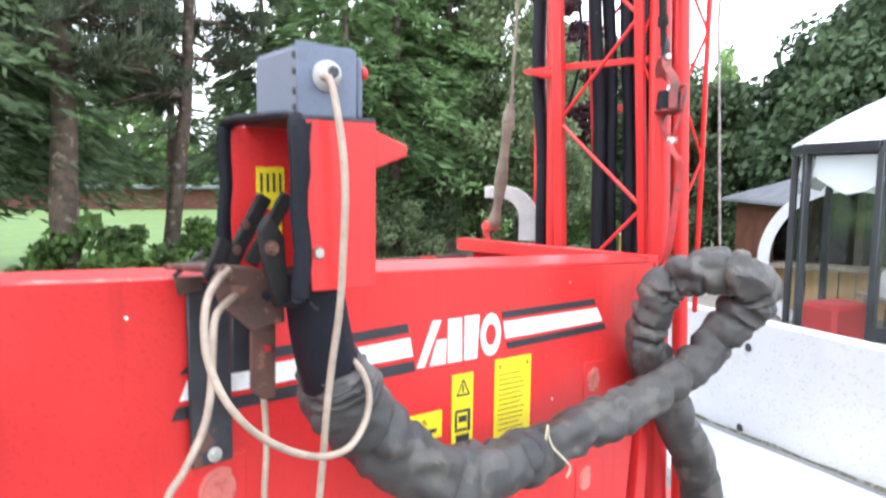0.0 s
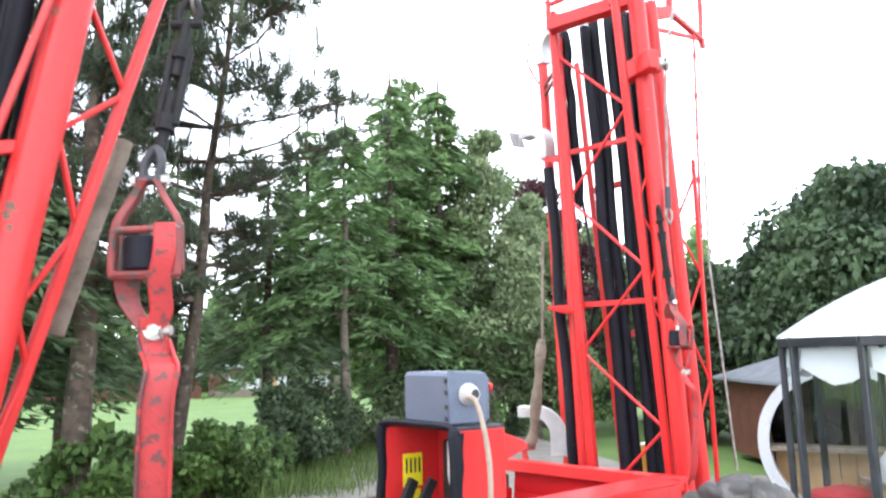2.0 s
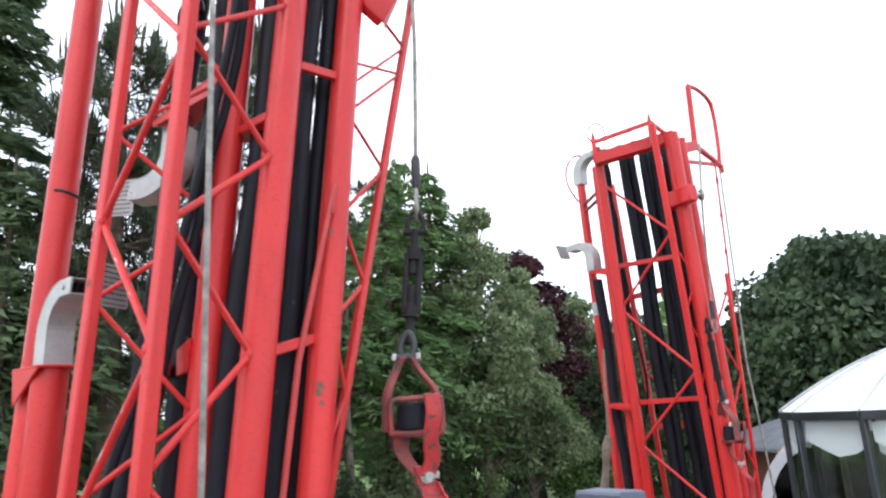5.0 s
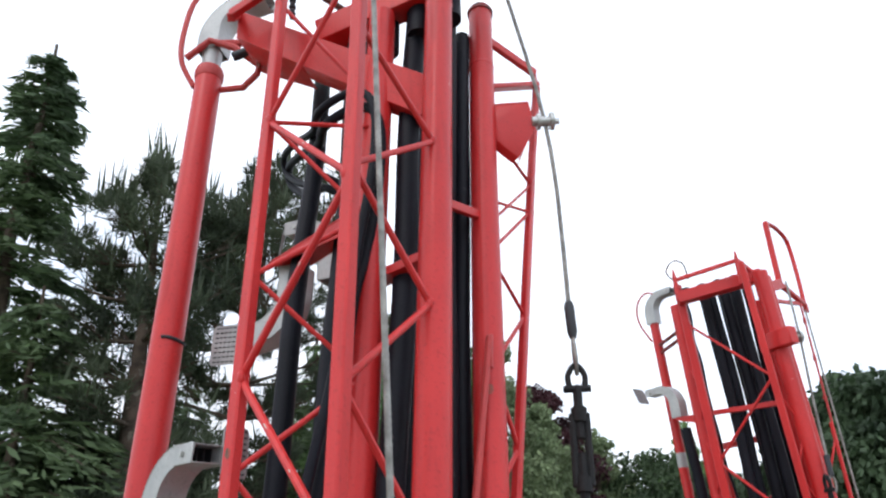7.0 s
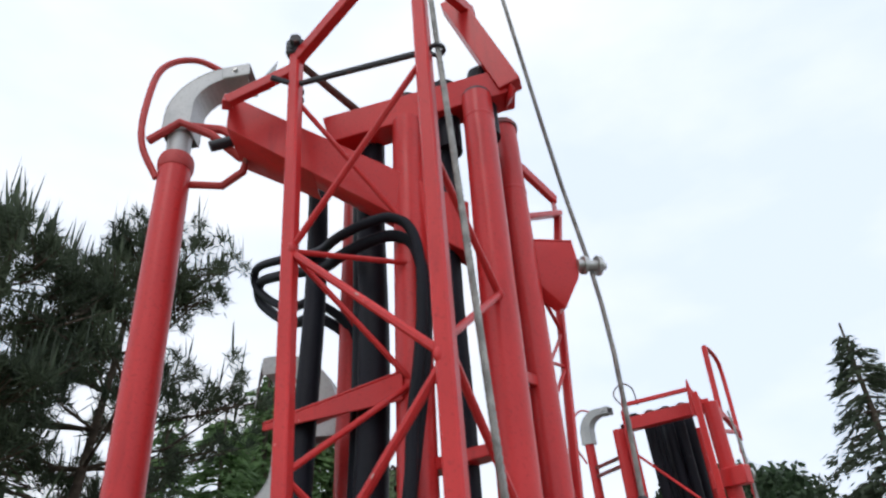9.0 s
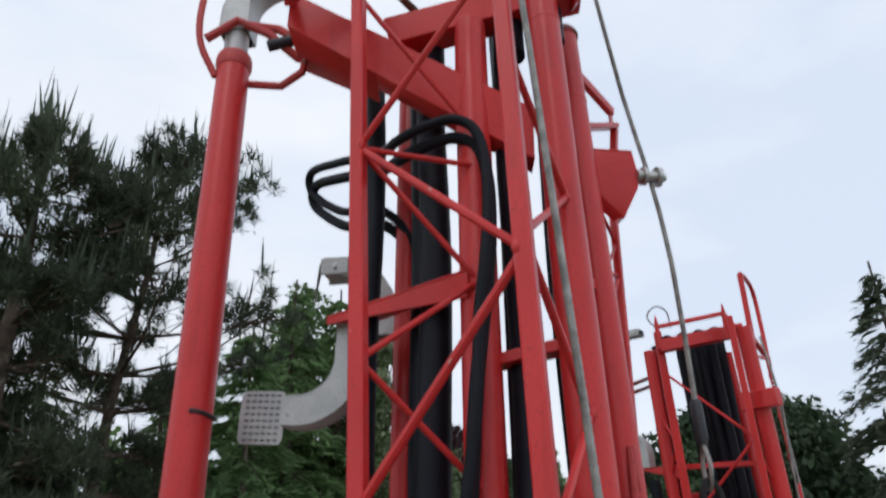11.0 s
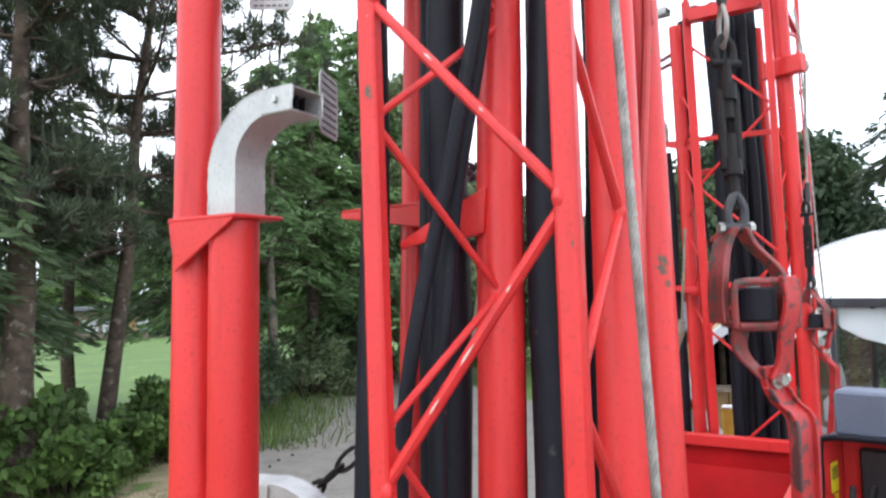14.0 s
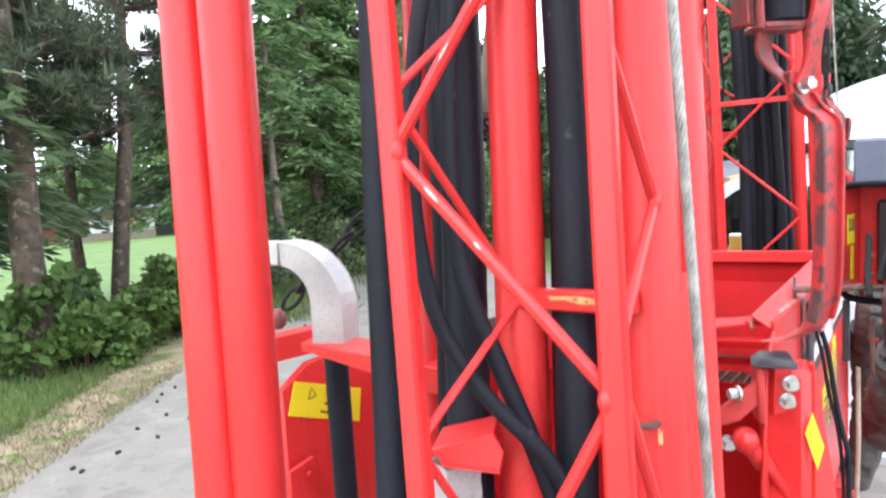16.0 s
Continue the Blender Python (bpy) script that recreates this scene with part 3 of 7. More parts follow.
    for i, (f, r, z1) in enumerate(hoses):
        part("hose", sweep([f(0.3 + (z1 - 0.3) * k / 26) + Vector((0.0035 * math.sin(k * 0.9 + i * 2.1), 0.0035 * math.cos(k * 0.7 + i * 1.3), 0)) for k in range(27)], r, 18), RUBBER, near_boom, "black rubber air hose")
    part("tie_strip", sweep((R4(2.362) + Vector((-0.026, -0.026, 0)), R4(2.29) + Vector((-0.036, -0.026, 0)), (-0.137, 1.068, 1.957), R3(1.2) + Vector((0.06, 0.0, 0))), 0.007, 8), RED_FADED, near_boom)
    part("tab", bar(R4(2.365) + Vector((-0.026, -0.027, 0)), R4(2.29) + Vector((-0.030, -0.027, 0)), 0.016, 0.008, (1, 0, 0)), RED_FADED, near_boom)
    # head: slanting channel beam, top bar with pipe caps, raised rail
    a0, a1, b0, b1 = Vector((-0.356, 1.612, 3.372)), Vector((-0.353, 1.620, 3.283)), Vector((-0.088, 1.171, 3.046)), Vector((-0.094, 1.174, 2.920))
    back = Vector((0.105, 0.062, 0.0))
    beam = [plate([a0, b0, b1, lerp(b1, a1, 0.62), a1], (0.006, 0.003, 0)), plate([a0, b0, b0 + back, a0 + back], (0, 0, -0.005)), plate([a1, lerp(a1, b1, 0.38), lerp(a1, b1, 0.38) + back * 0.9, a1 + back * 1.3], (0, 0, 0.005)),
            plate([lerp(a1, b1, 0.38), b1, b1 + back * 0.5, lerp(a1, b1, 0.38) + back * 0.5], (0, 0, 0.005))]
    part("head_beam", joined(*beam), RED, near_boom)
    part("spring_bolt", joined(*[rod((-0.27, 1.48, 3.31 + 0.012 * k), (-0.27, 1.48, 3.317 + 0.012 * k), 0.010 if k % 2 else 0.007, 10) for k in range(7)]), BLACK_STEEL, near_boom)
    part("head_bar", bar((-0.172, 1.475, 3.298), (0.028, 1.085, 3.395), 0.07, 0.075), RED, near_boom)
    part("head_end", joined(bar((0.004, 1.075, 3.37), (-0.03, 1.19, 3.69), 0.045, 0.055), plate([(-0.012, 1.062, 3.335), (0.03, 1.09, 3.35), (0.02, 1.10, 3.45), (-0.02, 1.07, 3.42)], (0.01, 0.02, 0))), RED, near_boom)
    part("head_rail", joined(bar((-0.40, 1.57, 3.30), A(3.385), 0.020, 0.024), bar(A(3.41), (-0.349, 1.157, 3.55), 0.022, 0.030), bar((-0.349, 1.157, 3.55), (0.0, 1.15, 3.66), 0.022, 0.03)), RED, near_boom)
    part("rail_post", bar((-0.40, 1.568, 3.29), (-0.358, 1.612, 3.36), 0.022, 0.022), RED, near_boom)
    part("knob", joined(bolt_head(A(3.45) + Vector((-0.016, -0.012, 0)), (-0.8, -0.6, 0.1), 0.013, 0.016), block(A(3.445), (0.040, 0.040, 0.045), 0.006, (0, 0, 20)), bolt_head(A(3.475), (0, 0.3, 1), 0.009, 0.016)), BLACK_STEEL, near_boom)
    part("eye_rod", joined(sweep((A(3.335) + Vector((-0.045, 0.03, 0)), A(3.33), (-0.335, 1.10, 3.233)), 0.0065, 8), sweep([Vector((-0.329, 1.085, 3.231)) + Vector((0.014 * math.cos(a), 0.014 * math.sin(a), 0)) for a in [0.6 * k for k in range(12)]], 0.0045, 6)), BLACK_STEEL, near_boom, "dark steel guide rod")
    part("strut_pipe", sweep((A(3.41), (-0.11, 1.43, 3.395)), (0.008, 0.010), 8), RUST, near_boom, "dull steel strut")
    for u, w, z in ((-0.085, 1.415, 3.345), (-0.055, 1.325, 3.37), (-0.02, 1.24, 3.392), (0.012, 1.155, 3.413)):
        part("pipe_cap", sweep([(u - 0.015, w - 0.008, z - 0.16), (u, w, z + 0.035), (u, w, z + 0.052), (u, w, z + 0.058)], (0.031, 0.033, 0.029, 0.012), 18), RUBBER, near_boom)
    # bracket arms that carry the spreading nozzles
    for a, b, h0, h1 in (((-0.232, 1.583, 2.633), (-0.215, 1.272, 2.668), 0.012, 0.050), ((-0.146, 1.650, 2.020), (-0.225, 1.300, 2.012), 0.010, 0.055), ((-0.195, 1.765, 1.298), (-0.275, 1.330, 1.305), 0.010, 0.045)):
        a, b = Vector(a), Vector(b)
        part("bracket_arm", joined(plate([a, b, b + Vector((0.085, 0.03, 0)), a + Vector((0.10, 0.03, 0))], (0, 0, 0.005)), plate([a, b, b - Vector((0, 0, h1)), a - Vector((0, 0, h0))], (0.004, 0, 0))), RED, near_boom)
    part("bracket", plate([(-0.194, 1.272, 2.494), (-0.166, 1.110, 2.512), (-0.120, 1.110, 2.512), (-0.145, 1.275, 2.494)], (0, 0, 0.020)), RED, near_boom)
    part("bracket", bar((-0.322, 1.235, 1.440), (-0.350, 1.048, 1.446), 0.020, 0.026), RED, near_boom, "red bracket with yellow chipped paint")
    part("chip", plate([Vector((-0.3405 - f * 0.0165, 1.170 - f * 0.105, 1.447 + 0.6 * h)) for f, h in ((0.0, 0.0), (0.12, -0.006), (0.3, -0.004), (0.52, -0.010), (0.8, -0.007), (1.0, -0.009), (0.96, 0.003), (0.75, 0.001), (0.5, 0.006), (0.25, 0.003))], (-0.0028, -0.0004, 0), 0), CHIPPED, near_boom, "chipped yellow paint")
    part("paddle", plate([(-0.292, 1.288, 1.998), (-0.285, 1.246, 2.020), (-0.285, 1.250, 1.952), (-0.292, 1.286, 1.944)], (0.014, 0.006, 0)), RED, near_boom)
    part("paddle", plate([(-0.285, 1.405, 1.945), (-0.30, 1.310, 1.985), (-0.30, 1.310, 1.950), (-0.285, 1.400, 1.934)], (0.012, 0.006, 0)), RED, near_boom)
    part("paddle", joined(plate([(-0.461, 1.275, 1.271), (-0.423, 1.207, 1.289), (-0.419, 1.195, 1.266), (-0.424, 1.199, 1.242), (-0.457, 1.264, 1.252)], (0.004, 0.002, 0)), plate([(-0.457, 1.264, 1.252), (-0.424, 1.199, 1.242), (-0.36, 1.225, 1.242), (-0.385, 1.295, 1.250)], (0, 0, -0.004)), plate([(-0.461, 1.275, 1.271), (-0.423, 1.207, 1.289), (-0.36, 1.235, 1.289), (-0.39, 1.305, 1.271)], (0, 0, -0.004))), RED, near_boom)
    # cross pieces between the two main tubes
    for z, rise in ((2.653, 0.025), (1.968, 0.05)):
        part("cross_piece", bar(R3(z), R4(z + rise), 0.014, 0.022), RED, near_boom)
    # nozzles
    flange(near_boom, (-0.412, 1.645, 1.987), 0.042)
    nozzle(near_boom, (-0.421, 1.625, 1.993), (0.03, -1.0, 0.0), (0.02, 0.0, 1), 0.96, 0.75, fin=(0.905, 0.41))
    nozzle(near_boom, (-0.165, 1.560, 2.628), (-0.42, 0.90, 0.0), (-0.04, 0.03, -1), 0.98, 0.2, 1.0, True, True)
    nozzle(near_boom, (-0.012, 1.612, 2.648), (-0.40, 0.90, 0), (0, 0, 1), 1.0, 0.3, 1.0, False)
    part("deflector", joined(plate([(-0.089, 1.716, 2.842), (-0.014, 1.716, 2.868), (-0.020, 1.716, 2.836), (-0.098, 1.716, 2.806)], (0, 0.004, 0)), plate([(-0.092, 1.716, 2.842), (-0.104, 1.722, 2.800), (-0.116, 1.724, 2.717), (-0.088, 1.74, 2.79), (-0.080, 1.745, 2.835)], (0.003, 0, 0))), GALV, near_boom, "bent grey sheet deflector")
    nozzle(near_boom, (-0.150, 1.712, 1.303), (-0.25, 0.96, 0.0), (0, 0, 1), 1.03, 0.7, 1.0, False)
    nozzle(near_boom, (-0.415, 1.275, 1.240), (0.4, 0.9, 0.0), (0, 0, -1), 0.8, 0.7, 1.0, False)
    part("neck", sweep((T1(3.29), T1(3.33), T1(3.39)), (0.030, 0.028, 0.030), 18), GALV, near_boom, "grey sheet neck")
    nozzle(near_boom, T1(3.375), (0.45, -0.85, 0.1), (0.12, 0.08, 1), 1.08, 0.7, 1.0, False)
    part("deflector", plate([(-0.20, 1.700, 3.53), (-0.17, 1.675, 3.56), (-0.16, 1.665, 3.66), (-0.185, 1.685, 3.60)], (0.004, 0.004, 0)), GALV, near_boom, "grey sheet deflector")
    # arm with cable roller towards the hopper
    part("roller_arm", joined(plate([R4(3.035), (0.178, 1.050, 3.025), (0.186, 1.045, 2.965), (0.182, 1.050, 2.935), (0.150, 1.080, 2.86), R4(2.955)], (0.006, 0.03, 0)),
                              plate([R4(3.035), (0.178, 1.050, 3.025), (0.21, 1.085, 3.025), R4(3.035) + Vector((0.05, 0.04, 0))], (0, 0, 0.006)),
                              plate([(0.186, 1.045, 2.965), (0.150, 1.080, 2.86), (0.18, 1.11, 2.86), (0.215, 1.08, 2.965)], (0.004, 0.0, 0.003))), RED, near_boom)
    part("roller", joined(sweep(((0.180, 1.050, 2.967), (0.218, 1.012, 2.967)), 0.013, 16), sweep(((0.213, 1.017, 2.967), (0.220, 1.010, 2.967)), 0.023, 20), sweep(((0.190, 1.041, 2.967), (0.196, 1.035, 2.967)), 0.021, 20), sweep(((0.218, 1.012, 2.967), (0.230, 1.0, 2.967)), 0.009, 6)), STEEL, near_boom, "bright steel roller")
    part("stay", joined(bar(R4(3.10), (0.352, 1.130, 3.215), 0.03, 0.014), bar(R4(3.31), (0.356, 1.132, 3.26), 0.016, 0.026), plate([(0.36, 1.134, 3.285), (0.375, 1.134, 3.22), (0.33, 1.13, 3.20), (0.335, 1.13, 3.25)], (0.01, 0.01, 0)), bar((0.352, 1.13, 3.21), E(2.98), 0.018, 0.018, (1, 0, 0))), RED, near_boom)
    # guard loops at the pipe's head
    t = T1(3.30)
    part("guard_loop", sweep(smooth_path([t + Vector(q) for q in ((-0.035, 0.02, -0.055), (-0.070, 0.045, 0.04), (-0.066, 0.055, 0.17), (-0.04, 0.05, 0.30), (0.02, 0.0, 0.345), (0.09, -0.07, 0.30))], 6), 0.0085, 8), RED_FADED, near_boom)
    part("guard_loop", sweep([t + Vector(q) for q in ((-0.060, 0.035, 0.045), (-0.02, -0.02, 0.10), (0.03, -0.075, 0.07), (0.075, -0.135, 0.0), (0.085, -0.175, -0.02), (0.09, -0.16, 0.03), (0.055, -0.085, 0.095), (0.0, -0.005, 0.11))], 0.011, 8), RED_FADED, near_boom)
    part("guard_loop", sweep([t + Vector(q) for q in ((0.02, -0.02, -0.06), (0.05, -0.11, -0.085), (0.06, -0.165, -0.062), (0.062, -0.172, -0.02), (0.10, -0.205, -0.02), (0.16, -0.26, -0.01))], 0.0095, 8), RED_FADED, near_boom)
    part("pivot", sweep((t + Vector((0.02, -0.09, 0.02)), t + Vector((0.06, -0.13, 0.045))), 0.014, 10), BLACK_STEEL, near_boom)
    part("collar", sweep([T1(3.27), T1(3.28), T1(3.30), T1(3.31)], (0.039, 0.042, 0.042, 0.039), 22), RED_FADED, near_boom)
    part("band", sweep([T1(2.447) + Vector((0.0386 * math.cos(a), 0.0386 * math.sin(a), 0.004 * math.sin(2 * a))) for a in [3.9 + 0.12 * k for k in range(17)]], 0.0042, 6), BLACK_STEEL, near_boom, "thin dark clip")
    # scuffs worn through the paint, hugging the tubes
    for f, r, z, a, w, h in ((R4, 0.0334, 1.900, 3.95, 0.32, 0.030), (R4, 0.0334, 1.872, 4.15, 0.16, 0.012), (R4, 0.0334, 2.25, 3.9, 0.2, 0.02), (C, 0.0155, 1.92, 4.0, 0.3, 0.02), (A, 0.0150, 2.13, 3.6, 0.35, 0.018)):
        bm = bmesh.new()
        rows = []
        for k in range(7):
            t = k / 6
            wide = w * (0.35 + 0.65 * math.sin(math.pi * min(0.97, max(0.03, t)))) * (1 + 0.35 * math.sin(k * 2.4 + z * 40))
            rows.append([bm.verts.new(f(z + h * (t - 0.5)) + Vector((math.cos(a + b * wide + 0.05 * math.sin(k * 1.9)), math.sin(a + b * wide + 0.05 * math.sin(k * 1.9)), 0)) * (r + 0.0006)) for b in (-1, -0.3, 0.3, 1)])
        for p, q in zip(rows, rows[1:]):
            for k in range(3):
                bm.faces.new((p[k], p[k + 1], q[k + 1], q[k]))
        part("rust_patch", bm, SCUFF, near_boom, "small brown scuff")
    part("prop", sweep(smooth_path([(0.103, 1.500, 1.725), (0.135, 1.499, 1.84), (0.17, 1.497, 1.97), (0.205, 1.493, 2.09), (0.228, 1.491, 2.175)], 4), 0.018, 10), OLD_WOOD, near_boom, "weathered grey wooden prop")
    part("foot_beam", block((-0.25, 1.35, 0.2), (0.6, 1.0, 0.12)), RED, near_boom)
    for u, w in ((-0.48, 0.95), (-0.48, 1.75), (-0.05, 0.95), (-0.05, 1.75)):
        part("foot", block((u, w, 0.09), (0.08, 0.08, 0.12)), RED, near_boom)


build_near_boom()

far_boom = thing("folded_spreader_boom", "red lattice boom folded upright beyond the hopper", "boom", (2.2, 1.4, 0.25), "folded booms")


def build_far_boom():
    FLa, FLb, FM = upright(2.1276, 1.5757, -0.0045, 0.0213), upright(2.0366, 1.4957, -0.0457, 0.0157), upright(2.0251, 1.1727, -0.0882, 0.0091)
    FR1, FR2, FE = upright(2.065, 1.122, -0.022, 0.0255), upright(2.244, 1.1472, -0.0195, 0.0331), upright(2.330, 1.0975, -0.0179, -0.0065)
    FT, FB, FC = upright(2.3065, 1.788, 0.0041, 0.0265), upright(2.42, 1.62, -0.06, 0.03), upright(2.42, 1.26, -0.06, 0.03)
    for f, r, z0, z1 in ((FLa, 0.0285, 0.25, 3.05), (FR1, 0.0335, 0.25, 3.07), (FR2, 0.0256, 0.25, 3.10), (FT, 0.0235, 0.25, 3.07), (FC, 0.026, 0.25, 3.04)):
        part("boom_tube", rod(f(z0), f(z1), r, 22), RED, far_boom)
    for f, s, z0, z1 in ((FLb, 0.036, 0.25, 3.10), (FM, 0.028, 0.25, 3.10), (FE, 0.016, 1.0, 2.42), (FB, 0.024, 0.6, 3.02)):
        part("chord", bar(f(z0), f(z1), s, s, (1, 0.2, 0), 0.004), RED, far_boom)
    for f, g, za, zb, r in ((FLb, FM, 2.909, 2.588, .0062), (FLb, FM, 2.281, 2.588, .0062), (FLb, FM, 2.281, 1.966, .0062), (FLb, FM, 1.657, 1.966, .0062), (FLb, FM, 1.657, 1.368, .0062), (FLb, FM, 1.06, 1.368, .0062),
                            (FLa, FLb, 2.74, 2.60, .005), (FLa, FLb, 2.46, 2.60, .005), (FLa, FLb, 2.40, 2.26, .005), (FLa, FLb, 2.14, 2.26, .005), (FLa, FLb, 2.08, 1.94, .005), (FLa, FLb, 1.82, 1.94, .005), (FLa, FLb, 1.78, 1.64, .005), (FLa, FLb, 1.5, 1.64, .005),
                            (FM, FR1, 2.52, 2.38, .005), (FM, FR1, 2.22, 2.38, .005), (FM, FR1, 2.18, 2.04, .005), (FM, FR1, 1.88, 2.04, .005), (FM, FR1, 1.84, 1.70, .005), (FB, FC, 2.0, 2.3, .006), (FB, FC, 2.0, 1.7, .006),
                            (FE, FR2, 1.53, 1.75, .005), (FE, FR2, 1.95, 1.75, .005), (FE, FR2, 1.95, 2.15, .005), (FE, FR2, 2.35, 2.15, .005), (FE, FR2, 1.53, 1.36, .005)):
        part("brace", sweep((f(za), g(zb)), r, 8), RED, far_boom)
    # air hoses between the chords
    lean = (-0.03, 0.027)
    for i, (u, w, r, z0, z1) in enumerate(((2.12, 1.6426, 0.0243, 0.3, 2.46), (2.1656, 1.424, 0.0227, 0.3, 3.06), (2.30, 1.368, 0.0262, 0.3, 3.14), (2.38, 1.405, 0.027, 0.3, 3.16), (2.38, 1.345, 0.026, 0.3, 3.16), (2.36, 1.285, 0.024, 0.3, 3.16), (2.19, 1.545, 0.021, 2.28, 3.08), (2.225, 1.412, 0.023, 0.3, 3.10), (2.25, 1.352, 0.024, 0.3, 3.10), (2.245, 1.298, 0.022, 0.3, 3.08))):
        f = upright(u, w, *lean)
        part("hose", sweep([f(z0 + (z1 - z0) * k / 22) + Vector((0.005 * math.sin(k * 1.1 + i * 1.9), 0.004 * math.cos(k * 0.8 + i), 0)) for k in range(23)], r, 14), RUBBER, far_boom, "black rubber air hose")
    part("thin_hose", sweep(smooth_path([(2.17, 1.54, 2.36), (2.16, 1.50, 2.1), (2.17, 1.49, 1.9), (2.15, 1.53, 1.7)], 5), 0.006, 8), RUBBER, far_boom, "thin black hose")
    # cross arms with nozzle brackets
    for zl, zr, a, b in ((2.513, 2.50, (2.115, 1.703), (2.104, 1.204)), (1.842, 1.85, (2.03, 1.640), (2.15, 1.199))):
        a, b = Vector((*a, zl)), Vector((*b, zr))
        part("cross_arm", joined(bar(lerp(a, b, 0.30), b, 0.016, 0.022), plate([a, lerp(a, b, 0.32), lerp(a, b, 0.32) + Vector((0.09, 0.01, 0)), a + Vector((0.09, 0.0, 0))], (0, 0, 0.006)), plate([a, lerp(a, b, 0.32), lerp(a, b, 0.32) - Vector((0, 0, 0.05)), a - Vector((0, 0, 0.008))], (0.004, 0, 0))), RED, far_boom)
        part("cross_arm", bar(FB(zl - 0.12), FC(zl - 0.10), 0.014, 0.03), RED, far_boom)
    # head frame with two pointed posts
    part("head_frame", joined(bar((1.945, 1.505, 3.02), (2.105, 1.165, 3.075), 0.06, 0.055), bar((1.94, 1.49, 3.112), (1.975, 1.210, 3.130), 0.016, 0.018), bar((1.975, 1.210, 3.130), (2.085, 1.185, 3.085), 0.015, 0.018)), RED, far_boom)
    part("side_bracket", joined(bar(FT(2.93), FLa(2.93), 0.014, 0.016), bar(FT(2.89), FLa(2.89), 0.014, 0.016)), RED_DULL, far_boom, "dull red pipe bracket")
    for u, w, z in ((1.937, 1.499, 3.165), (1.954, 1.206, 3.168)):
        part("head_post", sweep(((u, w, z - 0.16), (u, w, z - 0.04), (u, w, z)), (0.012, 0.010, 0.003), 10), RED, far_boom)
    for k in range(5):
        q = lerp((1.985, 1.475, 3.02), (2.12, 1.215, 3.06), k / 4)
        part("pipe_cap", sweep([q, q + Vector((0, 0, 0.048)), q + Vector((0, 0, 0.056))], (0.026, 0.026, 0.014), 14), RED_DULL if k % 2 else RUBBER, far_boom)
    # block arm with roller, guard frame above
    part("roller_arm", joined(block((2.015, 1.135, 2.745), (0.05, 0.165, 0.075), 0.004, (0, 0, -22)), bar((2.05, 1.13, 2.745), (2.085, 1.09, 2.755), 0.035, 0.05)), RED, far_boom)
    part("roller", joined(sweep(((2.06, 1.105, 2.757), (2.10, 1.065, 2.757)), 0.012, 16), sweep(((2.093, 1.072, 2.757), (2.101, 1.064, 2.757)), 0.026, 18), sweep(((2.075, 1.09, 2.757), (2.081, 1.084, 2.757)), 0.026, 18)), STEEL, far_boom, "bright steel roller")
    top, mid, low_r, low_l = Vector((2.361, 1.159, 3.425)), Vector((2.598, 1.145, 3.386)), Vector((2.586, 1.139, 3.035)), Vector((2.347, 1.161, 3.091))
    part("guard_frame", joined(bar(low_l, top, 0.026, 0.018, (1, 0, 0)), sweep(smooth_path([top, lerp(top, mid, 0.5) + Vector((0, 0, 0.025)), mid, lerp(mid, low_r, 0.5) + Vector((0.02, 0, 0)), low_r], 5), 0.011, 8), bar(low_l, low_r, 0.024, 0.02), bar(FR2(2.985), low_r, 0.014, 0.018), bar(FR2(3.05), low_l, 0.03, 0.05),
                               block(mid + Vector((0.006, 0, 0)), (0.02, 0.02, 0.03), 0.003), block(low_r + Vector((0.01, 0, -0.015)), (0.03, 0.02, 0.05), 0.003)), RED, far_boom)
    part("foot_beam", block((2.25, 1.45, 0.2), (0.5, 0.9, 0.12)), RED, far_boom)
    for u, w in ((2.05, 1.05), (2.05, 1.85), (2.45, 1.05), (2.45, 1.85)):
        part("foot", block((u, w, 0.09), (0.08, 0.08, 0.12)), RED, far_boom)
    # nozzles
    nozzle(far_boom, (2.185, 1.725, 1.215), (-0.55, 0.84, 0), (0, 0, 1), 1.10, 0.7, 1, False)
    nozzle(far_boom, (2.14, 1.690, 2.518), (0.25, 1.0, 0), (0, 0, 1), 0.86, 1.3)
    nozzle(far_boom, FT(3.05), (-0.15, -1.0, 0), (0, 0, 1), 0.86, 1, 1, False)
    part("band", sweep([FT(2.31), FT(2.33), FT(2.36), FT(2.38)], (0.0245, 0.0252, 0.0252, 0.0245), 18), GALV, far_boom, "grey pipe band")
    part("guard_loop", sweep(smooth_path([FT(3.02) + Vector(q) for q in ((0, 0.03, -0.06), (-0.02, 0.075, 0.05), (-0.02, 0.07, 0.15), (0, 0.02, 0.21), (0.01, -0.05, 0.18))], 5), 0.005, 8), RED_FADED, far_boom)
    part("wire_loop", sweep(smooth_path([(1.94, 1.50, 3.10), (1.95, 1.54, 3.17), (1.96, 1.50, 3.215), (1.95, 1.45, 3.18), (1.95, 1.44, 3.10)], 5), 0.0035, 6), RUST, far_boom, "thin wire loop")


build_far_boom()

# ---- fittings on and round the hopper ----
HOOD = Matrix(((0.92, 0.10, 0, -0.037), (-0.22, 0.858, 0, 0.193), (0, 0, 1.03, -0.075), (0, 0, 0, 1)))
hood = thing("valve_hood", "red sheet-metal hood with black edging over valve levers", "hood", (0.6, 0.86, 1.33), size=HOOD)


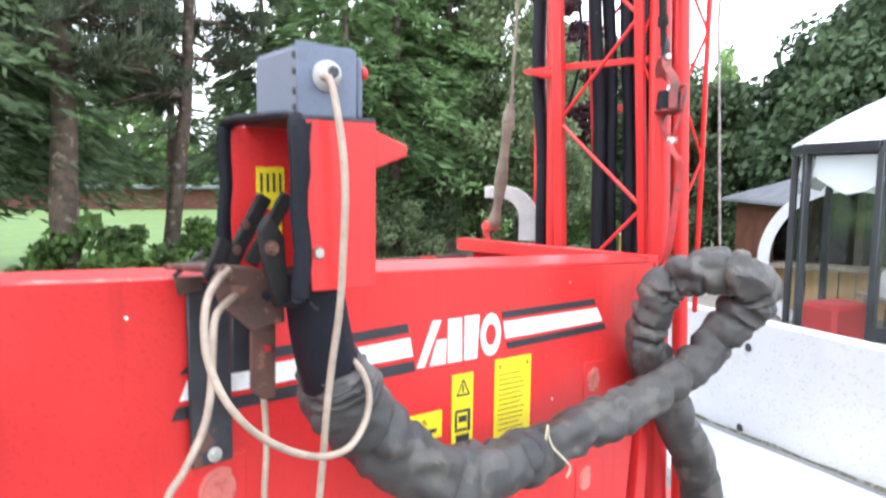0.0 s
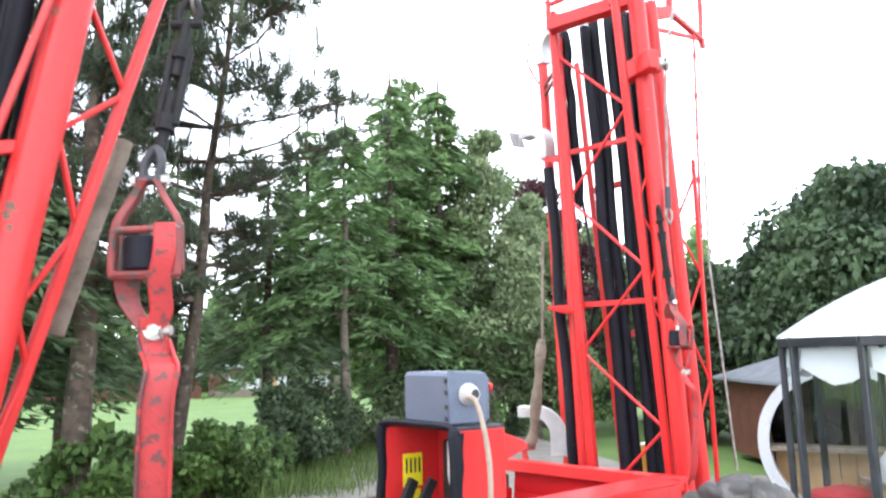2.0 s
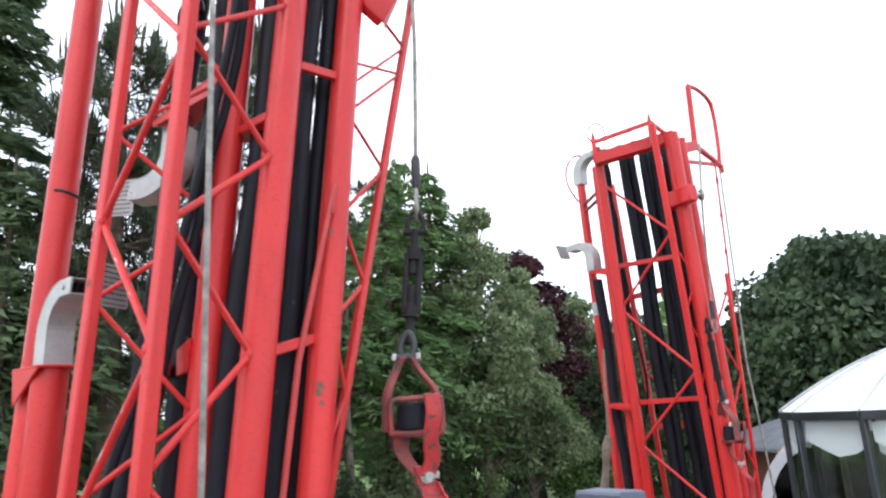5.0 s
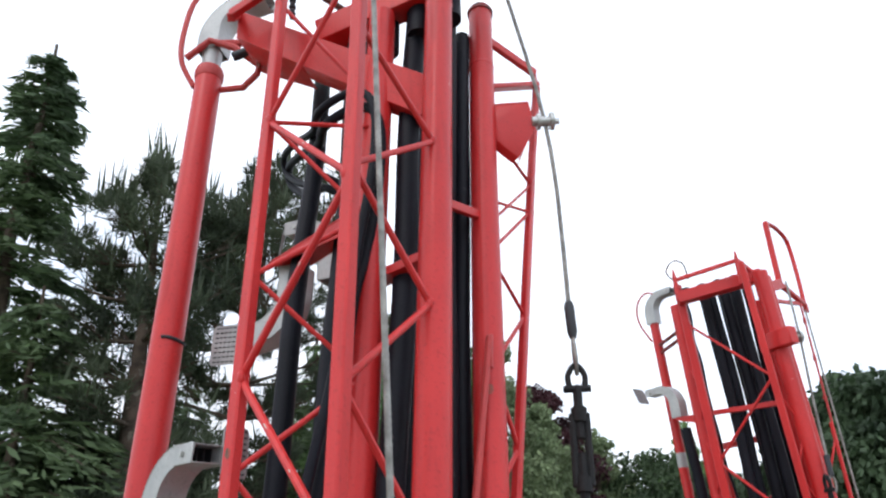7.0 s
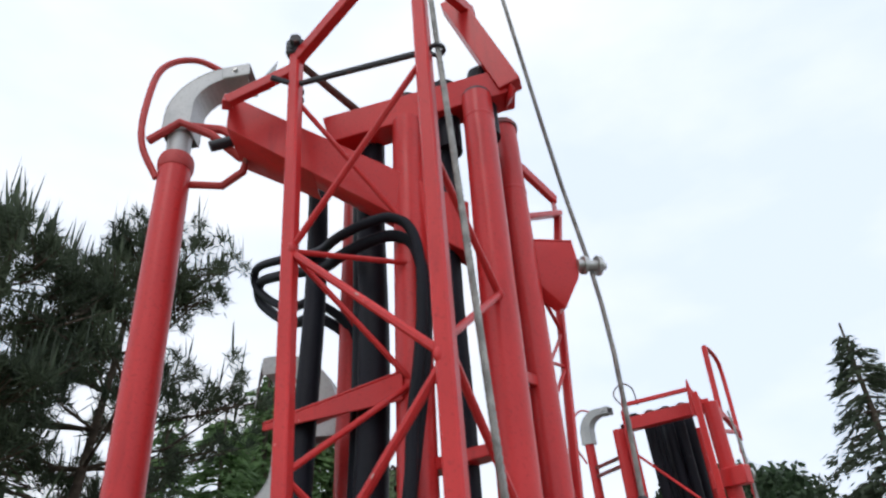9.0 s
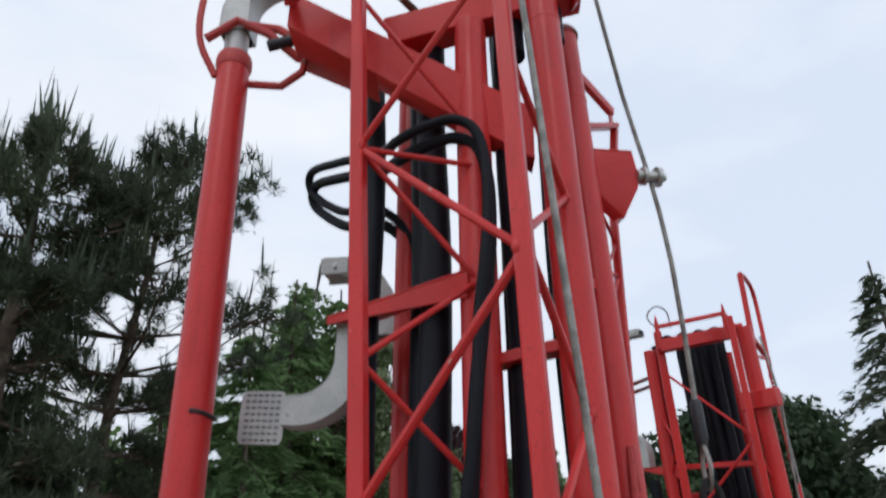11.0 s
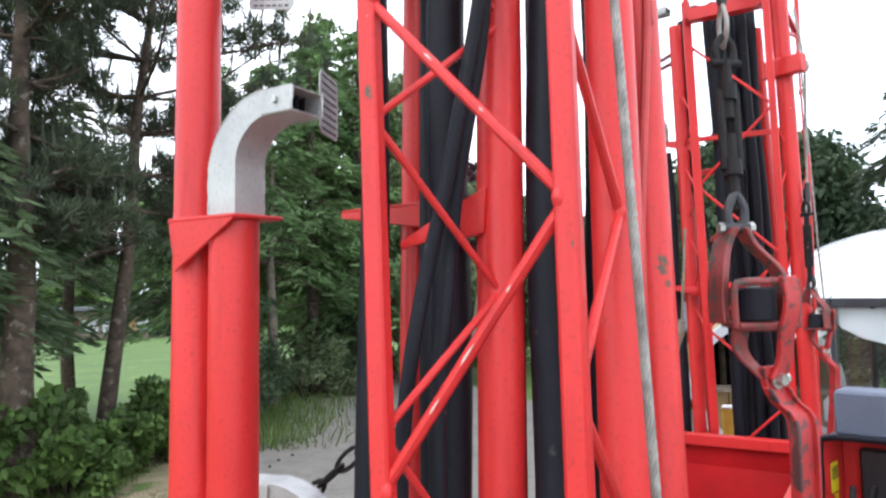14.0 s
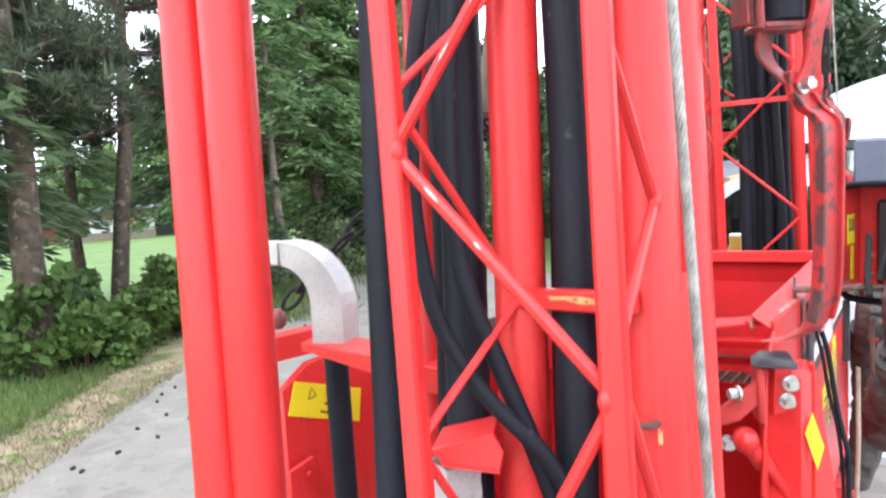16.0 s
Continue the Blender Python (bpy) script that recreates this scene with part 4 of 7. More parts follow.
def build_hood():
    u0, u1, w0, w1, z0, z1 = 0.528, 0.634, 0.740, 0.965, 1.352, 1.563
    part("side_plate", plate([(u0 + 0.012, w0, z0), (u1, w0, z0), (u1, w0, z1), (u0 - 0.005, w0, z1)], (0, 0.004, 0)), RED, hood)
    part("side_plate", plate([(u0 - 0.02, w1, z0), (u1, w1, z0), (u1, w1, z1), (u0 - 0.025, w1, z1)], (0, 0.004, 0)), RED, hood)
    part("back_plate", plate([(u1 - 0.004, w0 + 0.004, z0), (u1 - 0.004, w1, z0), (u1 - 0.004, w1, z1), (u1 - 0.004, w0 + 0.004, z1)], (0.004, 0, 0)), RED, hood)
    part("top_plate", block(((u0 + u1) / 2, (w0 + w1) / 2, z1 + 0.002), (u1 - u0, w1 - w0, 0.005), 0.001), BLACK_STEEL, hood)
    # edging of black rubber strip round the mouth, wavy
    edge = [(u0 - 0.004, w0 + 0.004, 1.345), (u0 + 0.000, w0 + 0.002, 1.40), (u0 - 0.004, w0 + 0.004, 1.45), (u0 - 0.004, w0 + 0.002, 1.50), (u0 - 0.006, w0 + 0.004, 1.553), (u0, w0 + 0.02, 1.566), (u0 - 0.012, 0.86, 1.568), (u0 - 0.024, w1 - 0.01, 1.566),
            (u0 - 0.030, w1 + 0.002, 1.545), (u0 - 0.026, w1 + 0.004, 1.48), (u0 - 0.032, w1 + 0.004, 1.42), (u0 - 0.026, w1, 1.36), (u0 - 0.016, w1 - 0.03, 1.338), (u0, 0.86, 1.334), (u0, w0 + 0.03, 1.335), (u0 - 0.004, w0 + 0.004, 1.345)]
    part("edging", sweep(smooth_path(edge, 5), 0.012, 8, 0.55), RUBBER, hood, "black rubber edging")
    part("edging", plate([(u0 + 0.013, w0 - 0.0025, 1.560), (u0 + 0.009, w0 - 0.0025, 1.53), (u0 + 0.011, w0 - 0.0025, 1.50), (u0 + 0.004, w0 - 0.0025, 1.46), (u0 + 0.005, w0 - 0.0025, 1.43), (u0 + 0.010, w0 - 0.0025, 1.36), (u0 - 0.012, w0 - 0.0025, 1.35), (u0 - 0.016, w0 - 0.0025, 1.555)], (0, 0.002, 0)), RUBBER, hood)
    part("horn", plate([(u1, w0 + 0.002, 1.505), (u1, w0 + 0.002, 1.553), (u1 + 0.05, w0 + 0.002, 1.535), (u1 + 0.05, w0 + 0.002, 1.522)], (0, 0.018, 0)), RED, hood)
    part("bolt", bolt_head((0.549, w0, 1.40), (0, -1, 0), 0.0065, 0.005), STEEL, hood, "bright steel bolt")
    st = part("sticker", plate([(0.545, w1 - 0.001, 1.445), (0.590, w1 - 0.001, 1.445), (0.590, w1 - 0.001, 1.506), (0.545, w1 - 0.001, 1.506)], (0, -0.001, 0), 0), YELLOW, hood, "yellow sticker", False)
    for k in range(4):
        part("print", plate([(0.551 + 0.010 * k, w1 - 0.002, 1.47), (0.555 + 0.010 * k, w1 - 0.002, 1.47), (0.555 + 0.010 * k, w1 - 0.002, 1.497), (0.551 + 0.010 * k, w1 - 0.002, 1.497)], (0, -0.0008, 0), 0), BLACK_INK, st, "", False)
    part("sticker", plate([(0.565, w1 - 0.001, 1.37), (0.585, w1 - 0.001, 1.37), (0.585, w1 - 0.001, 1.44), (0.565, w1 - 0.001, 1.44)], (0, -0.001, 0), 0), YELLOW, hood, "yellow sticker", False)
    part("lever", sweep(((0.565, 0.80, 1.43), (0.557, 0.81, 1.48), (0.553, 0.805, 1.54)), (0.006, 0.006, 0.005), 8), GALV, hood, "grey metal lever")
    part("lever", bar((0.507, 0.885, 1.375), (0.560, 0.875, 1.468), 0.020, 0.012, (0, 1, 0)), DARK_IRON, hood, "black steel lever")
    part("lever", bar((0.548, 0.80, 1.425), (0.582, 0.80, 1.345), 0.022, 0.014, (0, 1, 0)), DARK_IRON, hood, "black steel lever")
    part("bolt", bolt_head((0.560, 0.787, 1.395), (-0.4, -1, 0), 0.006, 0.006), STEEL, hood, "bright steel bolt")
    part("valve_body", block((0.628, 0.853, 1.452), (0.034, 0.14, 0.16), 0.006), BLACK_STEEL, hood, "black valve body")
    part("valve", sweep(((0.60, 0.83, 1.36), (0.60, 0.83, 1.42), (0.60, 0.83, 1.46)), (0.02, 0.02, 0.012), 12), BLACK_STEEL, hood)
    part("knob", sweep(((0.60, 0.86, 1.40), (0.60, 0.86, 1.43)), (0.012, 0.009), 12), RED, hood, "red knob")


build_hood()

control_box = thing("control_box", "small grey plastic control box on the hood", "control box", (0.6, 0.85, 1.565), size=HOOD)


def build_control_box():
    part("body", block((0.585, 0.868, 1.613), (0.088, 0.165, 0.092), 0.006), GREY_BOX, control_box)
    part("lid", block((0.6355, 0.868, 1.610), (0.012, 0.150, 0.080), 0.004), GREY_BOX, control_box)
    part("cover", plate([(0.538, 0.781, 1.57), (0.625, 0.781, 1.57), (0.625, 0.781, 1.656), (0.538, 0.781, 1.662)], (0, 0.006, 0)), GREY_BOX, control_box)
    gl = part("cable_gland", sweep([(0.579, 0.781, 1.620), (0.5785, 0.774, 1.620), (0.578, 0.770, 1.620), (0.577, 0.760, 1.621), (0.576, 0.750, 1.622)], (0.019, 0.0195, 0.0165, 0.0155, 0.0105), 18), GLAND, control_box, "grey plastic cable gland")
    part("bore", sweep(((0.576, 0.7505, 1.622), (0.576, 0.7485, 1.622)), 0.008, 14), BLACK_STEEL, gl)
    part("button", sweep(((0.641, 0.80, 1.63), (0.648, 0.80, 1.63)), 0.008, 12), RED, control_box, "red push button")
    for z in (1.58, 1.60, 1.625, 1.645):
        part("hinge", block((0.5385, 0.79, z), (0.006, 0.008, 0.008), 0.001), BLACK_STEEL, control_box)


build_control_box()

cable = thing("control_cable", "dirty white cable looped below the control box", "cable", (0.58, 0.73, 1.1))
for run in ([(0.560, 0.722, 1.590), (0.556, 0.700, 1.585), (0.552, 0.680, 1.549), (0.556, 0.672, 1.494), (0.559, 0.672, 1.438), (0.559, 0.677, 1.367), (0.562, 0.688, 1.299), (0.558, 0.70, 1.224), (0.555, 0.71, 1.153), (0.554, 0.72, 1.072), (0.553, 0.74, 0.95), (0.55, 0.80, 0.6)],
            [(0.47, 0.81, 1.34), (0.44, 0.78, 1.332), (0.408, 0.74, 1.317), (0.394, 0.72, 1.282), (0.395, 0.71, 1.244), (0.411, 0.70, 1.199), (0.445, 0.70, 1.156), (0.491, 0.70, 1.121), (0.541, 0.70, 1.099), (0.593, 0.71, 1.096), (0.628, 0.72, 1.125), (0.640, 0.73, 1.162), (0.634, 0.75, 1.196), (0.626, 0.79, 1.21)],
            [(0.49, 0.83, 1.30), (0.464, 0.80, 1.300), (0.432, 0.77, 1.289), (0.422, 0.76, 1.25), (0.419, 0.76, 1.20), (0.408, 0.76, 1.152), (0.382, 0.76, 1.105), (0.36, 0.77, 1.06), (0.33, 0.80, 0.9)],
            [(0.556, 0.88, 1.15), (0.560, 0.88, 1.054), (0.554, 0.88, 0.95), (0.55, 0.89, 0.6)]):
    part("cable", sweep(smooth_path(run, 6), 0.0048, 10), CABLE, cable)

bracket = thing("hood_bracket", "rusty steel bracket hung on the hopper's edge", "bracket", (0.52, 0.95, 1.1))
part("top_plate", joined(plate([(0.456, 0.992, 1.322), (0.520, 0.992, 1.320), (0.560, 0.83, 1.318), (0.470, 0.83, 1.335)], (0, 0, 0.009), 0.002), plate([(0.456, 0.952, 1.314), (0.500, 0.952, 1.312), (0.498, 0.952, 1.290), (0.462, 0.952, 1.286)], (0, 0.006, 0))), RUST, bracket)
part("front_plate", plate([(0.467, 0.82, 1.345), (0.510, 0.82, 1.338), (0.556, 0.82, 1.310), (0.560, 0.82, 1.256), (0.511, 0.826, 1.247), (0.466, 0.826, 1.288), (0.451, 0.826, 1.320)], (0.003, 0.009, 0.002)), RUST, bracket)
part("strap", bar((0.512, 0.966, 1.300), (0.514, 0.968, 1.012), 0.068, 0.009, (0, 1, 0)), BLACK_STEEL, bracket, "black painted flat bar")
part("inner_leg", bar((0.534, 0.90, 1.300), (0.530, 0.90, 1.172), 0.034, 0.012, (0, 1, 0)), BLACK_STEEL, bracket)
part("hanger", plate([(0.523, 0.85, 1.262), (0.563, 0.85, 1.262), (0.560, 0.85, 1.138), (0.541, 0.85, 1.138), (0.521, 0.85, 1.156)], (0, 0.007, 0)), RUST, bracket)
part("cotter", rod((0.545, 0.842, 1.215), (0.545, 0.862, 1.215), 0.005, 8), RED_WORN, bracket)
part("bolt", bolt_head((0.516, 0.961, 1.028), (0, -1, 0.1), 0.008, 0.005), STEEL, bracket, "bright steel bolt")
part("link", bar((0.492, 0.86, 1.332), (0.552, 0.86, 1.434), 0.022, 0.012, (0, 1, 0)), DARK_IRON, bracket, "black steel link")
part("link", bar((0.463, 0.855, 1.320), (0.490, 0.86, 1.375), 0.020, 0.012, (0, 1, 0)), DARK_IRON, bracket, "black steel link")
part("link", plate([(0.500, 0.752, 1.415), (0.520, 0.752, 1.385), (0.528, 0.752, 1.292), (0.510, 0.752, 1.292), (0.494, 0.752, 1.345), (0.486, 0.752, 1.395)], (0, 0.014, 0)), DARK_IRON, bracket, "black steel link")
part("bolt", bolt_head((0.501, 0.750, 1.372), (0, -1, 0), 0.0065, 0.006), RUST, bracket, "rusty bolt")
for u, w, z in ((0.480, 0.818, 1.325), (0.535, 0.818, 1.290), (0.518, 0.854, 1.395), (0.505, 0.854, 1.36)):
    part("rivet", bolt_head((u, w, z), (0, -1, 0), 0.005, 0.004), RUST, bracket)


def wrinkled_hose(path, r, seg=40, n=14, depth=0.16, seed=1):
    """A soft cloth hose: a swept tube with sharp folds across and along it."""
    pts = smooth_path(path, n)
    rs = [r] * len(pts) if isinstance(r, (int, float)) else [float(np.interp(i / (len(pts) - 1), np.linspace(0, 1, len(r)), r)) for i in range(len(pts))]
    bm = sweep(pts, rs, seg)
    bm.verts.ensure_lookup_table()
    for i, v in enumerate(bm.verts):
        k, m = divmod(i, seg)
        if k >= len(pts):
            continue
        c, q = pts[k], v.co.copy()
        out = q - c
        ang = 2 * math.pi * m / seg
        # slanting folds, sharper on one flank, that come and go along the hose
        w = noise.noise(Vector((q.x * 7 + seed, q.y * 7, q.z * 7)))
        f1 = 1 - abs(noise.noise(Vector((k * 0.085 + 1.5 * w + seed, math.cos(ang) * 0.9, math.sin(ang) * 0.9)))) * 2.4
        f2 = 1 - abs(noise.noise(Vector((k * 0.21 + seed * 3, math.cos(ang) * 1.7 + w, math.sin(ang) * 1.7)))) * 2.2
        along = k * 0.0125 + 0.018 * math.cos(ang - 0.9 + 1.3 * math.floor(k * 0.0125 / 0.105))
        pinch = math.exp(-(((along % 0.105) - 0.052) / 0.016) ** 2) * (0.55 + 0.45 * math.cos(ang * 1.0 + 2.1 * math.floor(along / 0.105)))
        big = noise.noise(Vector((k * 0.05 + seed * 5, math.cos(ang) * 0.6, math.sin(ang) * 0.6)))
        v.co = c + out * (1 + depth * (0.60 * max(-0.6, f1) + 0.20 * max(-0.6, f2) - 0.22 + 0.8 * big) - 0.27 * pinch)
    bmesh.ops.recalc_face_normals(bm, faces=bm.faces)
    return bm


air_hose = thing("cloth_air_hose", "wrinkled grey rubberised cloth hose slung along the hopper", "hose", (1.3, 0.9, 0.9))
part("sleeve", wrinkled_hose([(0.612, 0.792, 1.195), (0.624, 0.795, 1.165), (0.648, 0.80, 1.121), (0.744, 0.81, 1.022), (0.878, 0.83, 0.932), (1.041, 0.84, 0.895), (1.194, 0.85, 0.892), (1.387, 0.84, 0.908), (1.573, 0.82, 0.934), (1.718, 0.78, 1.002), (1.799, 0.72, 1.103), (1.813, 0.68, 1.175), (1.765, 0.695, 1.222), (1.724, 0.78, 1.231), (1.704, 0.86, 1.19), (1.690, 0.90, 1.104), (1.698, 0.91, 1.009), (1.745, 0.91, 0.945)],
     [0.040, 0.054, 0.058, 0.059, 0.054, 0.050, 0.049, 0.050, 0.055, 0.056, 0.054, 0.050, 0.050, 0.052], 48, 18, 0.30), CANVAS, air_hose)
part("sleeve", wrinkled_hose([(1.735, 0.915, 0.985), (1.79, 0.92, 0.912), (1.897, 0.925, 0.774), (2.052, 0.93, 0.593), (2.16, 0.95, 0.40), (2.2, 1.0, 0.2)], 0.062, 40, 14, 0.13, 7), CANVAS, air_hose)
part("collar", sweep(smooth_path([(0.585, 0.79, 1.335), (0.593, 0.79, 1.277), (0.603, 0.79, 1.225), (0.622, 0.795, 1.165)], 5), [0.041 + 0.0003 * k for k in range(16)], 28), RUBBER, air_hose, "dark duct collar")
part("twine", joined(sweep(smooth_path([(1.150, 0.802, 0.945), (1.160, 0.796, 0.918), (1.185, 0.792, 0.892), (1.215, 0.792, 0.862), (1.212, 0.798, 0.838)], 5), 0.0028, 6), sweep(smooth_path([(1.152, 0.802, 0.940), (1.142, 0.797, 0.968), (1.136, 0.797, 0.940)], 4), 0.0026, 6)), CORD, air_hose, "pale twine knot")

# ---- hanger at the near end: rope, turnbuckle, stirrup with rubber block, lever ----
hanger = thing("boom_hanger", "worn red lifting lever with black rubber block in a stirrup", "hanger", (0.08, 0.93, 1.3), "boom hangers", size=stretch((1, 1, 1), (0.012, 0.006, 0.005)))


def build_hanger(hanger):
    across, depth = Vector((0.88, -0.47, 0)).normalized(), Vector((0.47, 0.88, 0)).normalized()

    def strap(path, w, t, n=5, ws=None):
        """A flat bar of width w (across) and thickness t along a smooth path."""
        pts = smooth_path(path, n)
        bm = bmesh.new()
        rings = []
        for i, q in enumerate(pts):
            k = i / (len(pts) - 1)
            half = (w if ws is None else float(np.interp(k, [a for a, b in ws], [b for a, b in ws]))) / 2
            rings.append([bm.verts.new(q + across * (a * half) + depth * (b * t / 2)) for a, b in ((-1, -1), (1, -1), (1, 1), (-1, 1))])
        for a, b in zip(rings, rings[1:]):
            for k in range(4):
                bm.faces.new((a[k], a[(k + 1) % 4], b[(k + 1) % 4], b[k]))
        bm.faces.new(rings[0][::-1]), bm.faces.new(rings[-1])
        return broken(bm, 0.002)

    bolt = Vector((0.069, 0.926, 1.709))
    run = [bolt + Vector((-0.004, 0.004, 0.02)), bolt + Vector((0.0, 0, -0.012)), bolt + Vector((0.002, -0.014, -0.036)), bolt + Vector((0.0, -0.036, -0.060)), (0.060, 0.886, 1.60), (0.060, 0.887, 1.50), (0.060, 0.890, 1.40), (0.058, 0.90, 1.345), (0.055, 0.93, 1.318), (0.055, 0.965, 1.31)]
    lever = part("lever", strap(run, 0.05, 0.012, 6, ((0, 0.036), (0.12, 0.040), (0.25, 0.050), (1, 0.050))), RED_WORN, hanger, "worn red steel lever")
    for s in (-1, 1):
        part("flange", strap([Vector(q) + across * (0.0225 * s) - depth * 0.006 for q in run[1:8]], 0.006, 0.017, 6), SCRAPED if s < 0 else RED_WORN, lever)
    # rubber buffer held in a bent loop below a bail
    c = Vector((0.062, 0.948, 1.83))
    part("rubber_block", sweep([c + Vector((0, 0, -0.027)), c + Vector((0, 0, -0.024)), c + Vector((0, 0, 0.024)), c + Vector((0, 0, 0.027))], (0.031, 0.0345, 0.0345, 0.031), 26), RUBBER, hanger, "black rubber buffer")
    part("nut", sweep((c + Vector((0, 0, 0.027)), c + Vector((0, 0, 0.043))), 0.011, 6), STEEL, hanger, "bright steel nut")
    pin = Vector((0.073, 0.972, 1.957))
    wide = Vector((0.64, -0.77, 0)).normalized()
    for s, w in ((-1, 0.030), (1, 0.024)):
        part("bail", strap([pin + wide * (0.010 * s), pin + wide * (0.026 * s) + Vector((0, 0, -0.030)), c + wide * (0.051 * s) + depth * 0.008 + Vector((0, 0, 0.052)), c + wide * (0.054 * s) + depth * 0.008 + Vector((0, 0, 0.012)), c + wide * (0.056 * s) + depth * 0.004 + Vector((0, 0, -0.030))], w * 0.5, w * 1.1), RED_DULL, hanger, "worn red strap")
    part("loop", sweep(smooth_path([c + wide * (x * 0.054) - depth * 0.024 + Vector((0, 0, z)) for x, z in ((-0.8, 0.036), (0.8, 0.036), (0.98, 0.026), (0.98, -0.026), (0.8, -0.036), (-0.8, -0.036), (-0.98, -0.026), (-0.98, 0.026), (-0.8, 0.036))], 4), 0.0062, 8), RED_DULL, hanger)
    part("base_plate", block(c + Vector((0, 0, -0.033)), (0.085, 0.06, 0.009), 0.002, (0, 0, -48)), RED_DULL, hanger)
    part("link", strap([c + wide * -0.030 - depth * 0.01 + Vector((0, 0, -0.030)), c + wide * -0.026 + Vector((0, 0, -0.075)), bolt + wide * -0.012 + Vector((0, 0, 0.0))], 0.03, 0.008, 5, ((0, 0.040), (1, 0.026))), RED_DULL, hanger)
    part("hook", strap([c + wide * 0.032 - depth * 0.030 + Vector((0, 0, 0.045)), c + wide * 0.033 - depth * 0.034 + Vector((0, 0, 0.0)), c + wide * 0.026 - depth * 0.03 + Vector((0, 0, -0.045)), bolt + wide * 0.012 - depth * 0.01 + Vector((0, 0, 0.03)), bolt - depth * 0.008], 0.034, 0.010), RED_WORN, hanger, "worn red hooked strap")
    part("bolt", bolt_head(bolt - depth * 0.012, -depth, 0.010, 0.012), STEEL, hanger, "bright steel bolt")
    part("bolt", bolt_head(bolt + wide * 0.016, wide, 0.008, 0.012), STEEL, hanger, "bright steel bolt")
    part("shackle_pin", sweep((pin - wide * 0.022, pin + wide * 0.022), 0.009, 12), BLACK_STEEL, hanger)
    for s in (-1, 1):
        part("nut", sweep((pin + wide * (0.020 * s), pin + wide * (0.031 * s)), 0.009, 6), STEEL, hanger, "bright steel nut")
    part("shackle", sweep(smooth_path([pin - wide * 0.012, pin - wide * 0.014 + Vector((0.004, 0, 0.03)), pin + Vector((0.008, 0, 0.055)), pin + wide * 0.014 + Vector((0.004, 0, 0.03)), pin + wide * 0.012], 4), 0.008, 8), BLACK_STEEL, hanger, "black steel shackle")
    a, b = pin + Vector((0.012, 0.002, 0.03)), Vector((0.141, 0.992, 2.285))
    side = Vector((0.7, -0.7, 0)) * 0.015
    tb = part("turnbuckle", sweep((lerp(a, b, 0.2), lerp(a, b, 0.30)), (0.017, 0.015), 10), DARK_IRON, hanger, "black steel turnbuckle")
    part("end_boss", sweep((lerp(a, b, 0.66), lerp(a, b, 0.76)), (0.015, 0.017), 10), DARK_IRON, tb)
    for s in (-1, 1):
        part("side_bar", sweep((lerp(a, b, 0.24) + side * s, lerp(a, b, 0.72) + side * s), 0.0075, 8), DARK_IRON, tb)
    part("screw", sweep((a, lerp(a, b, 0.45)), 0.010, 8), DARK_IRON, tb)
    part("screw", sweep((lerp(a, b, 0.55), lerp(a, b, 0.92)), 0.010, 8), DARK_IRON, tb)
    part("shackle", sweep(smooth_path([lerp(a, b, 0.9) + side, lerp(a, b, 1.0) + side * 1.2, lerp(a, b, 1.08), lerp(a, b, 1.0) - side * 1.2, lerp(a, b, 0.9) - side], 4), 0.0065, 8), DARK_IRON, hanger)
    part("shackle_pin", sweep((lerp(a, b, 0.9) + side * 1.9, lerp(a, b, 0.9) - side * 1.9), 0.008, 8), DARK_IRON, hanger)


build_hanger(hanger)
FAR_HANGER = Matrix(((-1, 0, 0.06, 2.095 - 0.06 * 1.957), (0, 1, -0.06, 0.103 + 0.06 * 1.957), (0, 0, 1, -0.130), (0, 0, 0, 1)))
far_hanger = thing("boom_hanger", "worn red lifting lever and black buffer hung before the far boom", "hanger", (0.08, 0.93, 1.3), "boom hangers", size=FAR_HANGER)
build_hanger(far_hanger)


def wire_rope(name_thing, path, r=0.0055, n=6, lay=0.11, label=""):
    """Six wires twisted round each other along the path."""
    pts = smooth_path(path, 2)
    length = [0.0]
    for a, b in zip(pts, pts[1:]):
        length.append(length[-1] + (b - a).length)
    steps = max(30, int(length[-1] / 0.012))
    fine = []
    for k in range(steps + 1):
        s = length[-1] * k / steps
        i = min(len(pts) - 2, max(0, next((j for j in range(len(length)) if length[j] >= s), 1) - 1))
        t = (s - length[i]) / max(1e-6, length[i + 1] - length[i])
        fine.append(lerp(pts[i], pts[i + 1], t))
    strands = []
    for q in range(n):
        sp = []
        for k, p in enumerate(fine):
            d = (fine[min(k + 1, steps)] - fine[max(k - 1, 0)]).normalized()
            s = d.cross(Vector((0.3, 0.9, 0.1))).normalized()
            u = d.cross(s)
            a = 2 * math.pi * (q / n + length[-1] * k / steps / lay)
            sp.append(p + (s * math.cos(a) + u * math.sin(a)) * r * 0.66)
        strands.append(sweep(sp, r * 0.345, 7))
    return part("rope", joined(*strands), ROPE, name_thing, label)


